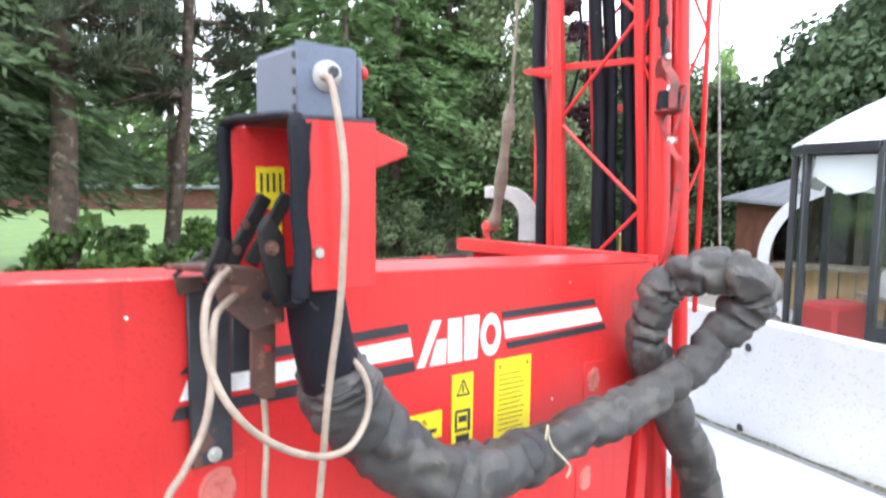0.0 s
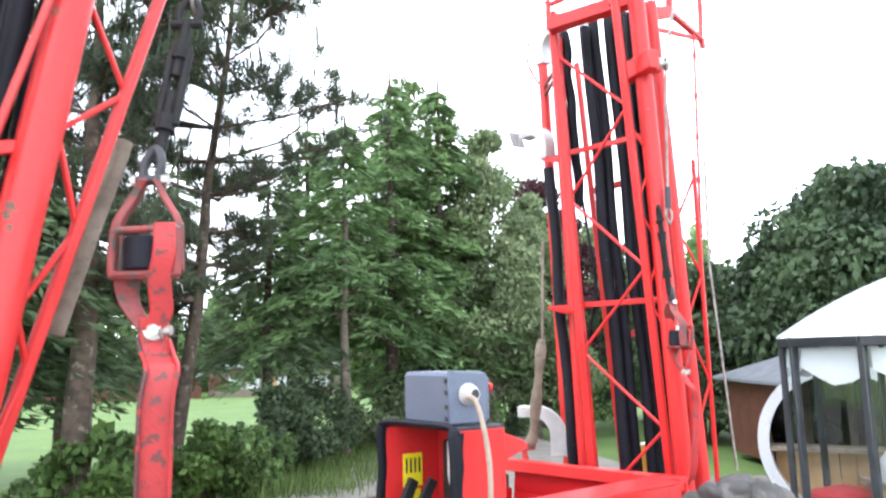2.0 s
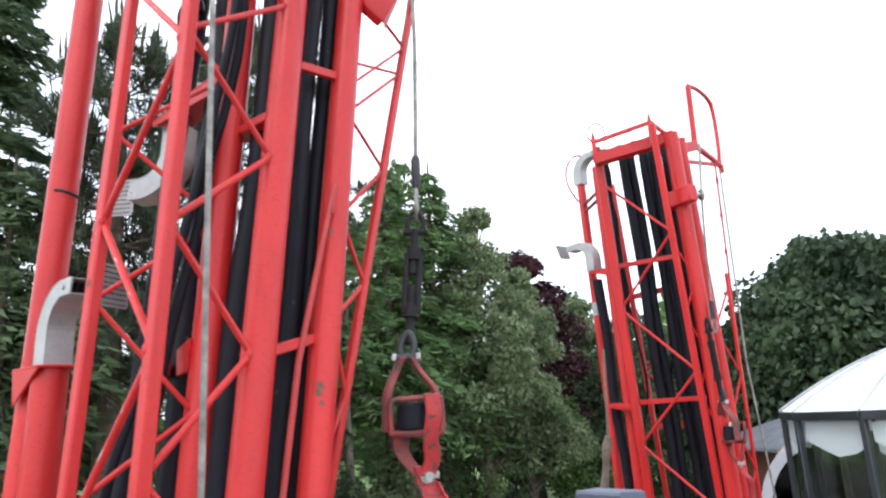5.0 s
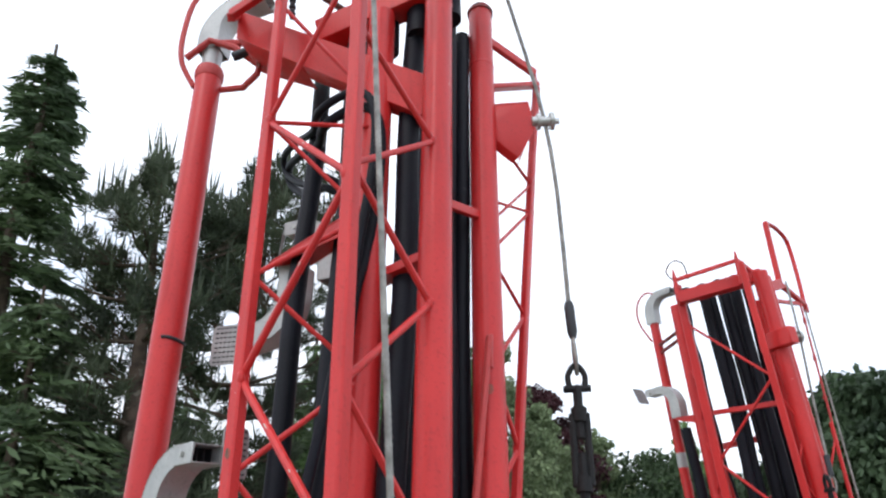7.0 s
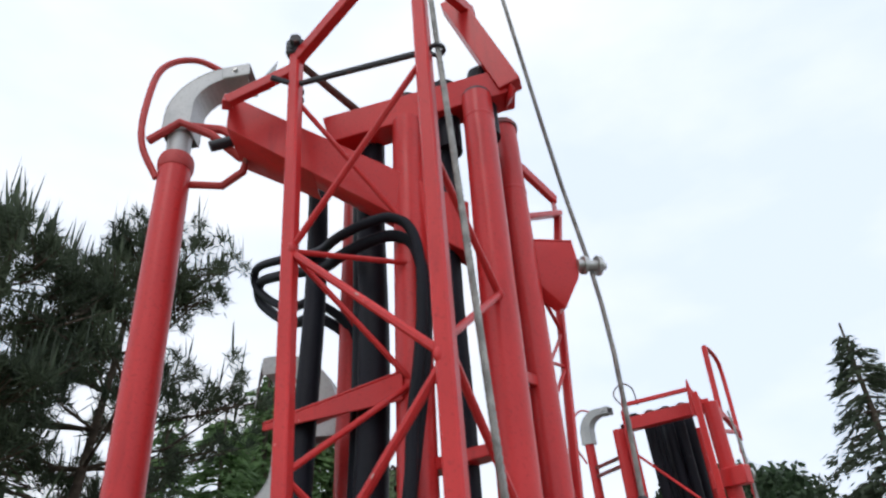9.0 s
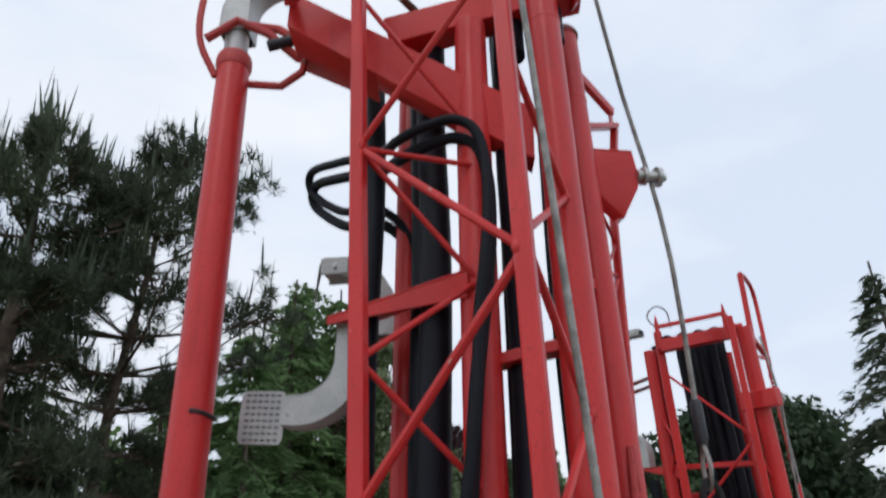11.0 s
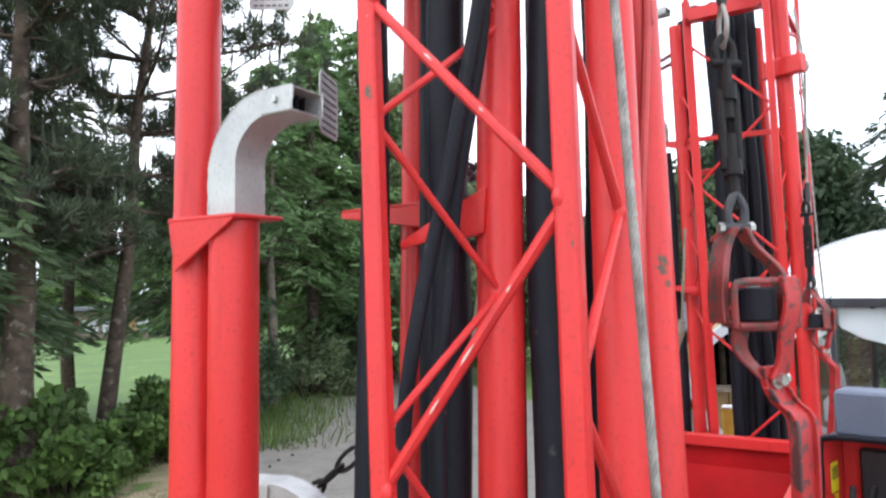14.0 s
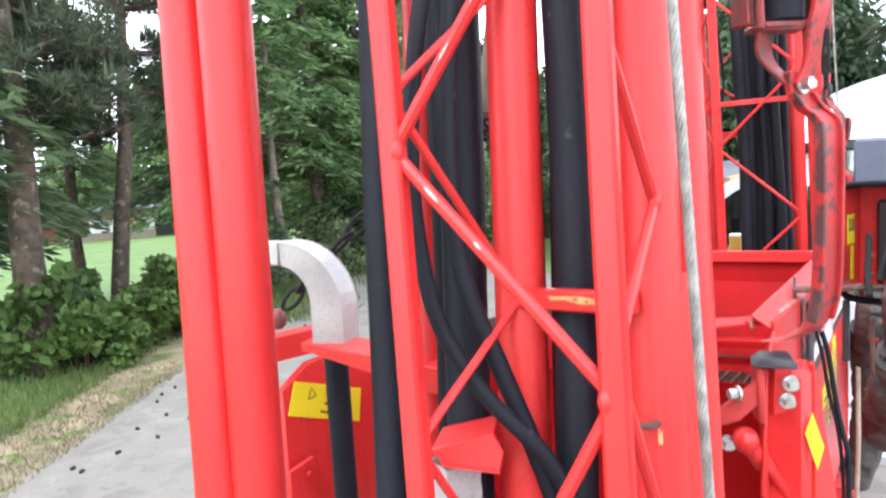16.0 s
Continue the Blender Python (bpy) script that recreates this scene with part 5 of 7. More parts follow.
sling = thing("wire_rope", "grey steel wire rope over the boom's roller to the hanger", "wire rope", (0.18, 1.04, 2.3), "wire ropes")
wire_rope(sling, [(0.167, 1.003, 2.43), (0.19, 1.008, 2.75), (0.21, 1.03, 2.975), (0.206, 1.06, 3.2), (0.10, 1.078, 3.6), (-0.005, 1.095, 4.0)], 0.0058, 6, 0.07)
part("ferrule", sweep(((0.164, 1.001, 2.375), (0.165, 1.001, 2.39), (0.168, 1.003, 2.45), (0.169, 1.003, 2.46)), (0.008, 0.0115, 0.0115, 0.008), 12), BLACK_STEEL, sling, "dark crimped ferrule")
part("eye", sweep(smooth_path([(0.164, 1.001, 2.38), (0.174, 1.010, 2.335), (0.162, 1.001, 2.295), (0.150, 0.991, 2.335), (0.164, 1.001, 2.38)], 5), 0.0045, 8), ROPE, sling)
stay_rope = thing("wire_rope", "grey steel wire rope hanging down beside the lattice", "wire rope", (-0.39, 1.0, 0.8), "wire ropes")
wire_rope(stay_rope, [(-0.421, 0.930, 0.8), (-0.392, 0.983, 1.7), (-0.379, 1.007, 2.1), (-0.349, 1.061, 3.0), (-0.333, 1.080, 3.225), (-0.325, 1.10, 3.62)], 0.0062, 6, 0.07)
far_sling = thing("wire_rope", "grey steel wire rope from the far roller to its hanger", "wire rope", (2.1, 1.06, 2.3), "wire ropes")
wire_rope(far_sling, [(2.05, 1.074, 2.25), (2.07, 1.073, 2.5), (2.098, 1.068, 2.757), (2.3, 1.12, 3.08)], 0.0055, 6, 0.07)
part("ferrule", sweep(((2.045, 1.074, 2.18), (2.05, 1.074, 2.26)), 0.011, 12), BLACK_STEEL, far_sling, "dark crimped ferrule")
part("eye", sweep(smooth_path([(2.045, 1.074, 2.19), (2.036, 1.080, 2.155), (2.045, 1.073, 2.12), (2.055, 1.067, 2.155), (2.045, 1.074, 2.19)], 5), 0.0045, 8), ROPE, far_sling)
far_rope = thing("wire_rope", "thin grey wire rope beside the far boom", "wire rope", (2.2, 1.05, 1.2), "wire ropes")
part("rope", sweep(((2.36, 1.03, 1.2), (2.355, 1.075, 2.0), (2.56, 1.135, 3.0)), 0.0045, 8), ROPE, far_rope)
tie_rod = thing("tie_rod", "thin brown tie rod from the far boom's guard frame", "tie rod", (2.5, 1.13, 1.8))
part("rod", sweep(((2.52, 1.14, 3.04), (2.42, 1.115, 2.5), (2.345, 1.10, 2.0)), 0.005, 8), RED_FADED, tie_rod)
for k in range(5):
    q = lerp((2.50, 1.135, 2.93), (2.36, 1.104, 2.1), k / 4.3)
    part("clip", sweep((q - Vector((0, 0, 0.012)), q + Vector((0, 0, 0.012))), 0.008, 8), RED_FADED, tie_rod)

# ---- hydraulic hoses looped through the near boom ----
hyd = thing("hydraulic_hose", "pair of black hydraulic hoses looped through the boom", "hose", (-0.3, 1.35, 1.2))
loop_end = [(-0.237, 1.241, 2.573), (-0.221, 1.233, 2.672), (-0.205, 1.229, 2.778), (-0.193, 1.234, 2.892), (-0.194, 1.253, 2.965), (-0.210, 1.288, 2.993), (-0.232, 1.334, 2.985), (-0.235, 1.40, 2.975), (-0.165, 1.51, 3.01), (-0.12, 1.66, 3.06), (-0.06, 1.80, 3.105), (-0.035, 1.815, 3.06), (-0.05, 1.70, 2.97), (-0.07, 1.60, 2.95), (-0.03, 1.525, 2.87), (-0.03, 1.50, 2.7)]
for o, run in ((0.0, [(-0.387, 1.123, 1.21), (-0.397, 1.154, 1.265), (-0.421, 1.215, 1.335), (-0.437, 1.265, 1.42), (-0.438, 1.288, 1.512), (-0.431, 1.300, 1.617), (-0.412, 1.298, 1.756), (-0.374, 1.294, 1.888), (-0.350, 1.277, 2.001), (-0.327, 1.263, 2.121), (-0.302, 1.248, 2.249), (-0.266, 1.236, 2.432)]),
               (0.026, [(-0.371, 1.154, 1.197), (-0.376, 1.179, 1.268), (-0.384, 1.218, 1.369), (-0.391, 1.251, 1.455), (-0.389, 1.267, 1.542), (-0.376, 1.278, 1.686), (-0.334, 1.284, 1.884), (-0.317, 1.280, 2.001), (-0.295, 1.268, 2.125), (-0.271, 1.256, 2.256), (-0.242, 1.251, 2.446)])):
    part("hose", sweep(smooth_path(run + [Vector(q) + Vector((o, o * 0.4, -o)) for q in loop_end], 6), 0.0125 if o else 0.0105, 12), RUBBER, hyd)

# ---- linkage and rear parts low by the near boom ----
linkage = thing("linkage", "red steel linkage with bright bolts and a black cap", "linkage", (0.06, 0.95, 0.7), size=stretch((1, 1, 1), (0.0, 0.012, -0.012)))
cap = part("cap", joined(plate([(0.015, 0.980, 1.293), (0.02, 0.965, 1.305), (0.025, 0.925, 1.307), (0.02, 0.914, 1.294)], (0.045, 0.012, 0.003), 0.002)), BLACK_STEEL, linkage, "black plastic cap")
part("pad", plate([(0.012, 0.976, 1.293), (0.012, 0.914, 1.295), (0.014, 0.914, 1.306), (0.018, 0.968, 1.307)], (0.004, 0.0, 0.001), 0.001), BLACK_STEEL, cap)
part("cheek", plate([(0.04, 0.975, 1.285), (0.06, 0.955, 1.285), (0.06, 0.957, 1.20), (0.04, 0.977, 1.20)], (0.012, 0.008, 0)), RED, linkage)
part("cheek", plate([(0.04, 0.95, 1.295), (0.075, 0.915, 1.295), (0.075, 0.917, 1.215), (0.04, 0.952, 1.21)], (0.012, 0.010, 0)), RED, linkage)
part("arm", plate([(0.02, 1.045, 1.18), (0.02, 1.04, 1.205), (0.03, 0.968, 1.272), (0.03, 0.966, 1.235), (0.02, 1.0, 1.20)], (0.014, 0.004, 0)), RED_FADED, linkage)
part("post", bar((0.09, 0.94, 1.285), (0.11, 0.945, 0.68), 0.075, 0.075, (0, 1, 0), 0.012), RED, linkage)
part("side_plate", plate([(0.09, 0.900, 1.285), (0.13, 0.905, 1.28), (0.20, 0.86, 0.9), (0.20, 0.85, 0.68), (0.09, 0.898, 0.68)], (0.002, 0.008, 0)), RED, linkage)
ball = Vector((0.015, 0.990, 1.172))
part("ball", sweep([ball + Vector((0, 0, 0.021 * math.sin(radians(x)))) for x in range(-88, 89, 16)], [0.021 * math.cos(radians(x)) for x in range(-88, 89, 16)], 16), RED, linkage)
part("strut", sweep((ball, ball + Vector((0.02, -0.022, -0.04)), ball + Vector((0.03, -0.030, -0.052)), ball + Vector((0.06, -0.06, -0.115))), (0.014, 0.017, 0.011, 0.009), 12), RED, linkage)
for q, a in (((0.012, 1.002, 1.248), (-0.6, 0.7, 0)), ((0.03, 0.926, 1.268), (-0.8, -0.5, 0)), ((0.03, 0.931, 1.240), (-0.8, -0.5, 0)), ((0.01, 1.015, 1.165), (-0.8, -0.4, 0))):
    part("bolt", bolt_head(q, a, 0.0085, 0.013), STEEL, linkage, "bright steel bolt")
part("sticker", plate([(0.062, 0.9005, 1.216), (0.055, 0.910, 1.182), (0.062, 0.8935, 1.123), (0.069, 0.885, 1.160)], (-0.0014, -0.0008, 0), 0), YELLOW, linkage, "yellow diamond sticker", False)
part("pin", sweep(smooth_path([(-0.345, 1.012, 1.319), (-0.372, 1.018, 1.320), (-0.377, 1.026, 1.321), (-0.376, 1.031, 1.319)], 4), 0.0042, 8), RUST, linkage, "short bent steel pin")
part("tag", plate([(-0.371, 1.009, 1.318), (-0.371, 1.003, 1.317), (-0.370, 1.003, 1.300), (-0.370, 1.008, 1.300)], (0.0015, 0, 0), 0.0005), CHIPPED, linkage, "small yellow tag")

for k, (r, q) in enumerate(((0.004, ((0.102, 0.891, 1.338), (0.102, 0.882, 1.304), (0.102, 0.872, 1.234), (0.102, 0.862, 1.177), (0.102, 0.854, 1.13), (0.11, 0.854, 0.99))),
                             (0.003, ((0.102, 0.899, 1.338), (0.102, 0.89, 1.30), (0.102, 0.880, 1.234), (0.102, 0.868, 1.177), (0.11, 0.862, 1.1), (0.11, 0.86, 0.98))))):
    part("hose", sweep(smooth_path(q, 5), r, 10), RUBBER, linkage, "thin black hydraulic hose")
part("strap_plate", plate([(0.02, 0.972, 1.29), (0.02, 0.962, 1.29), (0.02, 0.958, 1.20), (0.02, 0.970, 1.20)], (0.05, 0.02, 0), 0.002), RED_FADED, linkage)

rear_frame = thing("rear_frame", "red rear frame with yellow warning sticker", "frame", (0.1, 2.0, 0.4), size=stretch((1, 1, 1), (-0.01, 0.045, -0.012)))
part("beam", bar((-0.12, 2.0, 1.245), (0.20, 1.985, 1.231), 0.05, 0.06), RED, rear_frame)
part("side_plate", plate([(-0.03, 1.955, 1.145), (0.062, 1.955, 1.19), (0.5, 1.955, 1.19), (0.5, 1.955, 0.5), (-0.03, 1.955, 0.5)], (0, 0.02, 0)), RED, rear_frame)
st = part("sticker", plate([(0.008, 1.952, 1.158), (0.24, 1.952, 1.075), (0.225, 1.952, 0.99), (-0.02, 1.952, 1.082)], (0, 0.002, 0), 0), YELLOW, rear_frame, "yellow warning sticker", False)
for du, dz in ((0.07, 0.0), (0.06, -0.022), (0.045, -0.044)):
    part("print", plate([(0.04 + du, 1.951, 1.118 + dz - 0.36 * du), (0.11 + du, 1.951, 1.093 + dz - 0.36 * du), (0.11 + du, 1.951, 1.098 + dz - 0.36 * du), (0.04 + du, 1.951, 1.123 + dz - 0.36 * du)], (0, -0.001, 0), 0), BLACK_INK, st, "", False)
tri = bmesh.new()
for a0, a1 in ((1.57, 3.66), (3.66, 5.76), (5.76, 7.85)):
    tri.faces.new([tri.verts.new((0.06 + 0.018 * math.cos(a) * f, 1.9505, 1.112 + 0.018 * math.sin(a) * f)) for a, f in ((a0, 1), (a1, 1), (a1, 0.75), (a0, 0.75))])
bmesh.ops.remove_doubles(tri, verts=tri.verts, dist=0.00005)
part("warning_triangle", tri, BLACK_INK, st, "", False)
part("hose", sweep(((-0.085, 1.725, 0.3), (-0.085, 1.725, 1.305)), 0.025, 18), RUBBER, rear_frame, "upright black rubber hose")
part("lug", joined(plate([(-0.05, 1.93, 0.96), (0.03, 1.93, 0.97), (0.04, 1.93, 0.8), (-0.05, 1.93, 0.8)], (0, 0.012, 0)), bolt_head((0.008, 1.93, 0.935), (0, -1, 0), 0.009, 0.01)), RED, rear_frame)
part("foot", block((0.15, 1.95, 0.25), (0.5, 0.12, 0.5)), RED, rear_frame)

chain = thing("chain", "rusty steel chain sagging behind the frame", "chain", (-0.05, 1.9, 1.34))


def build_chain():
    ends = smooth_path([(0.02, 1.60, 1.63), (-0.02, 1.68, 1.565), (-0.035, 1.731, 1.522), (-0.047, 1.84, 1.43), (-0.055, 1.953, 1.336), (-0.06, 2.02, 1.29)], 8)
    run = [0.0]
    for a, b in zip(ends, ends[1:]):
        run.append(run[-1] + (b - a).length)
    steps = int(run[-1] / 0.062)
    pts = [Vector([float(np.interp(k * 0.062, run, [q[i] for q in ends])) for i in range(3)]) for k in range(steps + 1)]
    for i in range(0, len(pts) - 1):
        c, d = pts[i], (pts[i + 1] - pts[i]).normalized()
        s = d.cross(Vector((0, 0, 1))).normalized()
        if i % 2:
            s = d.cross(s)
        loop = [c + d * (0.041 * math.cos(a)) + s * (0.015 * math.sin(a)) for a in [2 * math.pi * k / 12 for k in range(13)]]
        part("link", sweep(loop, 0.005, 6), DARK_IRON, chain)

    end = pts[-1]
    part("hook", sweep([end + Vector((0, 0, z)) for z in (0.012, 0.004, -0.008, -0.026, -0.034)], (0.006, 0.015, 0.019, 0.016, 0.008), 14), RED_DULL, chain, "dull red hook block")


build_chain()

stake = thing("wooden_stake", "weathered grey wooden stake standing behind the hopper", "stake", (1.85, 1.67, 1.2), size=stretch((1, 1, 1), (0.085, 0.02, -0.01)))
part("stake", sweep(smooth_path([(1.845, 1.66, 1.295), (1.83, 1.63, 1.36), (1.81, 1.59, 1.50), (1.785, 1.545, 1.66), (1.78, 1.53, 1.715)], 5), [0.019 + 0.004 * math.sin(k * 0.9) for k in range(21)], 10), OLD_WOOD, stake)
part("wire", sweep(((1.78, 1.53, 1.70), (1.77, 1.50, 2.1)), 0.006, 6), OLD_WOOD, stake)
part("clip", joined(block((1.845, 1.67, 1.295), (0.06, 0.03, 0.035), 0.004), bar((1.83, 1.69, 1.30), (1.85, 1.68, 1.2), 0.02, 0.02)), RED_FADED, stake)
post = thing("wooden_post", "pale yellow wooden post with a white cap beyond the far boom", "post", (2.6, 1.52, 0.0))
part("shaft", block((2.6, 1.534, 0.625), (0.055, 0.055, 1.2), 0.004), YELLOW_PAD, post)
part("cap", block((2.6, 1.534, 1.230), (0.06, 0.06, 0.014), 0.003), WHITE_INK, post, "white cap")

# ---- the place: yard, lawn, trees, garden buildings ----
GRASS = surface("lawn", (0.125, 0.195, 0.062), (0.088, 0.148, 0.045), 0.7, 0.8, 0, 0.3, 9, (0.20, 0.26, 0.07), 0.66, 2.0, spec=0.2)
CONCRETE = surface("concrete_paving", (0.235, 0.220, 0.200), (0.170, 0.156, 0.142), 3.4, 0.9, 0, 0.7, 46, (0.205, 0.188, 0.168), 0.52, 9.0, spec=0.1)
DRY_GRASS = surface("dry_verge", (0.33, 0.27, 0.18), (0.19, 0.165, 0.10), 2.2, 0.9, 0, 0.5, 40, (0.11, 0.16, 0.05), 0.56, 3, spec=0.1)
BARK = surface("bark", (0.12, 0.09, 0.07), (0.06, 0.047, 0.038), 9, 0.9, 0, 1.0, 45, (0.17, 0.15, 0.12), 0.6, 12, spec=0.1)
PALE_BARK = surface("pale_bark", (0.24, 0.20, 0.16), (0.13, 0.11, 0.09), 9, 0.9, 0, 0.8, 45, (0.06, 0.05, 0.045), 0.62, 10, spec=0.1)
SPRUCE = foliage("spruce_needles", (0.141, 0.198, 0.095), (0.072, 0.112, 0.060), 0.4)
SPRUCE_LIGHT = foliage("young_spruce_needles", (0.200, 0.315, 0.127), (0.115, 0.193, 0.081), 0.4)
PINE = foliage("pine_needles", (0.094, 0.117, 0.070), (0.050, 0.067, 0.044), 0.35)
LEAF = foliage("green_leaves", (0.187, 0.288, 0.103), (0.102, 0.166, 0.063), 0.4)
LEAF_BRIGHT = foliage("bright_green_leaves", (0.115, 0.19, 0.048), (0.048, 0.088, 0.026), 0.35)
LEAF_PALE = foliage("grey_green_leaves", (0.261, 0.320, 0.172), (0.147, 0.201, 0.101), 0.42)
LEAF_DARK = foliage("dark_green_leaves", (0.096, 0.142, 0.071), (0.054, 0.082, 0.043), 0.3)
LEAF_CHESTNUT = foliage("chestnut_leaves", (0.078, 0.122, 0.058), (0.030, 0.052, 0.028), 0.22)
PURPLE = foliage("copper_leaves", (0.075, 0.026, 0.032), (0.038, 0.016, 0.02), 0.25)
WHITE_PAINT = surface("white_painted_board", (0.56, 0.57, 0.60), (0.48, 0.49, 0.52), 2.5, 0.5, 0, 0.08, 60, (0.55, 0.55, 0.55), 0.72, 9)
WHITE_CLOTH = surface("white_roof_cloth", (0.78, 0.80, 0.82), (0.70, 0.73, 0.77), 1.5, 0.6, 0, 0.05, 60)
DARK_FRAME = surface("anthracite_frame", (0.035, 0.038, 0.045), (0.024, 0.026, 0.03), 9, 0.4, 0.1, 0.05, 100)
SHED_RED = surface("red_brown_boards", (0.16, 0.055, 0.035), (0.10, 0.035, 0.024), 5, 0.75, 0, 0.2, 50)
SLATE = surface("grey_roof_felt", (0.17, 0.18, 0.20), (0.12, 0.13, 0.15), 4, 0.85, 0, 0.3, 40)
NEW_WOOD = surface("light_wood", (0.46, 0.29, 0.13), (0.36, 0.21, 0.09), 7, 0.6, 0, 0.15, 40, (0.26, 0.14, 0.06), 0.68, 12)
DARK_GLASS = surface("dark_window", (0.014, 0.016, 0.018), (0.01, 0.011, 0.013), 3, 0.12, 0, 0.0, 40)
CHAIR_RED = surface("red_cloth", (0.42, 0.015, 0.02), (0.34, 0.012, 0.016), 9, 0.8, 0, 0.2, 120)
CONE = surface("dark_cones", (0.03, 0.022, 0.018), (0.02, 0.015, 0.012), 20, 0.9, 0, 0.3, 100)


def glass(name):
    m = bpy.data.materials.new(name)
    m.use_nodes = True
    nt = m.node_tree
    nt.nodes.remove(nt.nodes["Principled BSDF"])
    tr, gl, mx = nt.nodes.new("ShaderNodeBsdfTransparent"), nt.nodes.new("ShaderNodeBsdfGlossy"), nt.nodes.new("ShaderNodeMixShader")
    tr.inputs["Color"].default_value, gl.inputs["Roughness"].default_value = (0.965, 0.975, 0.975, 1), 0.02
    mx.inputs[0].default_value = 0.05
    nt.links.new(tr.outputs[0], mx.inputs[1])
    nt.links.new(gl.outputs[0], mx.inputs[2])
    nt.links.new(mx.outputs[0], nt.nodes["Material Output"].inputs["Surface"])
    return m


GLASS = glass("clear_pane")
rng = np.random.default_rng(5)


def quads(c, along, across, lx, ly):
    """A mesh of loose leaf-like quads: centres c, two directions for each, half sizes lx and ly."""
    n = len(c)
    a, b = along * lx[:, None], across * ly[:, None]
    v = np.stack([c - a, c + b - a * 0.1, c + a, c - b - a * 0.1], 1).reshape(-1, 3)
    me = bpy.data.meshes.new("leaves")
    me.vertices.add(4 * n)
    me.vertices.foreach_set("co", v.astype(np.float32).ravel())
    me.loops.add(4 * n)
    me.loops.foreach_set("vertex_index", np.arange(4 * n, dtype=np.int32))
    me.polygons.add(n)
    me.polygons.foreach_set("loop_start", np.arange(0, 4 * n, 4, dtype=np.int32))
    me.update(calc_edges=True)
    return me


def unit(v):
    return v / np.maximum(1e-9, np.linalg.norm(v, axis=-1, keepdims=True))


def leaf_cloud(c, size, out=None, droop=0.0, aspect=0.6):
    n = len(c)
    d = unit(rng.normal(size=(n, 3)) + (0 if out is None else out * 1.2) + np.array([0, 0, -droop]))
    s = unit(np.cross(d, rng.normal(size=(n, 3))))
    k = size * rng.uniform(0.6, 1.3, n)
    return quads(c, d, s, k, k * aspect)


def limbs(parts, name, m, parent):
    """The many small branches of one tree, too fine to pick apart."""
    return tagged(part(name, joined(*parts), m, parent), kind="stuff")


def fall(y):
    """The ground falls gently away beyond the yard."""
    return -0.023 * min(40.0, max(0.0, y - 6.0))


def trunk_of(tree, x, y, h, r, m, lean=(0, 0), z_end=1.0):
    """A tapered, slightly crooked trunk."""
    pts = [(x + lean[0] * k / 9 + 0.03 * h / 9 * math.sin(k * 1.7 + x), y + lean[1] * k / 9 + 0.03 * h / 9 * math.cos(k * 1.3 + y), h * z_end * k / 9 - 0.35 * (1 - k / 9)) for k in range(10)]
    rad = [r * (1 - 0.93 * k / 9) + (0.35 * r if k == 0 else 0) + 0.008 for k in range(10)]
    part("trunk", sweep(pts, rad, 12), m, tree)
    return pts


def spruce(x, y, h, r, z0, seed, m=None, per=120, label="tall dark spruce with drooping boughs", dead=True, bark=None, girth=None):
    global rng
    rng = np.random.default_rng(seed)
    m = m or SPRUCE
    tree = thing("spruce", label, "tree", (x, y, 0), "belt of conifers", at=WORLD)
    trunk_of(tree, x, y, h, girth or 0.016 * h + 0.03, bark or BARK)
    cs, al, ac, lx, ly, wood = [], [], [], [], [], []
    z = z0
    while z < h * 0.985:
        f = (z - z0) / (h - z0)
        n = 5 + int(rng.integers(0, 3))
        for k in range(n):
            a = rng.uniform(0, 2 * math.pi)
            L = r * (1 - f) ** 0.75 * rng.uniform(0.6, 1.15) + 0.12
            if rng.random() < 0.12 and f < 0.8:
                continue
            o = np.array([math.cos(a), math.sin(a), 0])
            cnt = max(12, int(1.55 * per * L / r))
            t = rng.uniform(0.12, 1.0, cnt) ** 0.8
            lift = rng.uniform(-0.1, 0.25)
            base = np.array([x, y, z])
            p = base + o * (L * t)[:, None] + np.array([0, 0, 1]) * ((lift * t - 0.42 * t ** 2) * L)[:, None]
            side = np.array([-o[1], o[0], 0])
            p += side * (rng.normal(0, 0.22, cnt) * L * t * 0.8)[:, None] + np.array([0, 0, -1]) * (np.abs(rng.normal(0, 0.10, cnt)))[:, None]
            d = unit(o + side * rng.normal(0, 0.8, cnt)[:, None] + np.array([0, 0, -0.55]) * rng.uniform(0, 1.6, cnt)[:, None])
            cs.append(p), al.append(d), ac.append(unit(np.cross(d, rng.normal(size=(cnt, 3)) + np.array([0, 0, 0.3]))))
            s = rng.uniform(0.06, 0.15, cnt)
            lx.append(s), ly.append(s * 0.20)
            wood.append(sweep((base, base + o * L * 0.45 + np.array([0, 0, (lift * 0.45 - 0.085) * L]), base + o * L * 0.85 + np.array([0, 0, (lift * 0.85 - 0.3) * L])), (0.012 + 0.008 * L, 0.009, 0.004), 5))
        z += 0.24 + 0.16 * (1 - f) * rng.random()
    if dead:
        for k in range(26):
            zz, a, L = rng.uniform(0.8, z0 + 1.5), rng.uniform(0, 6.28), rng.uniform(0.3, 1.0)
            o = np.array([math.cos(a), math.sin(a), 0])
            b = np.array([x, y, zz])
            wood.append(sweep((b, b + o * L * 0.6 + np.array([0, 0, -0.08]), b + o * L + np.array([0, 0, -0.3 * L])), (0.012, 0.008, 0.003), 5))
    limbs(wood, "branchwork", BARK, tree)
    mesh_part("crown", quads(np.concatenate(cs), np.concatenate(al), np.concatenate(ac), np.concatenate(lx), np.concatenate(ly)), m, tree, "", False)
    return tree


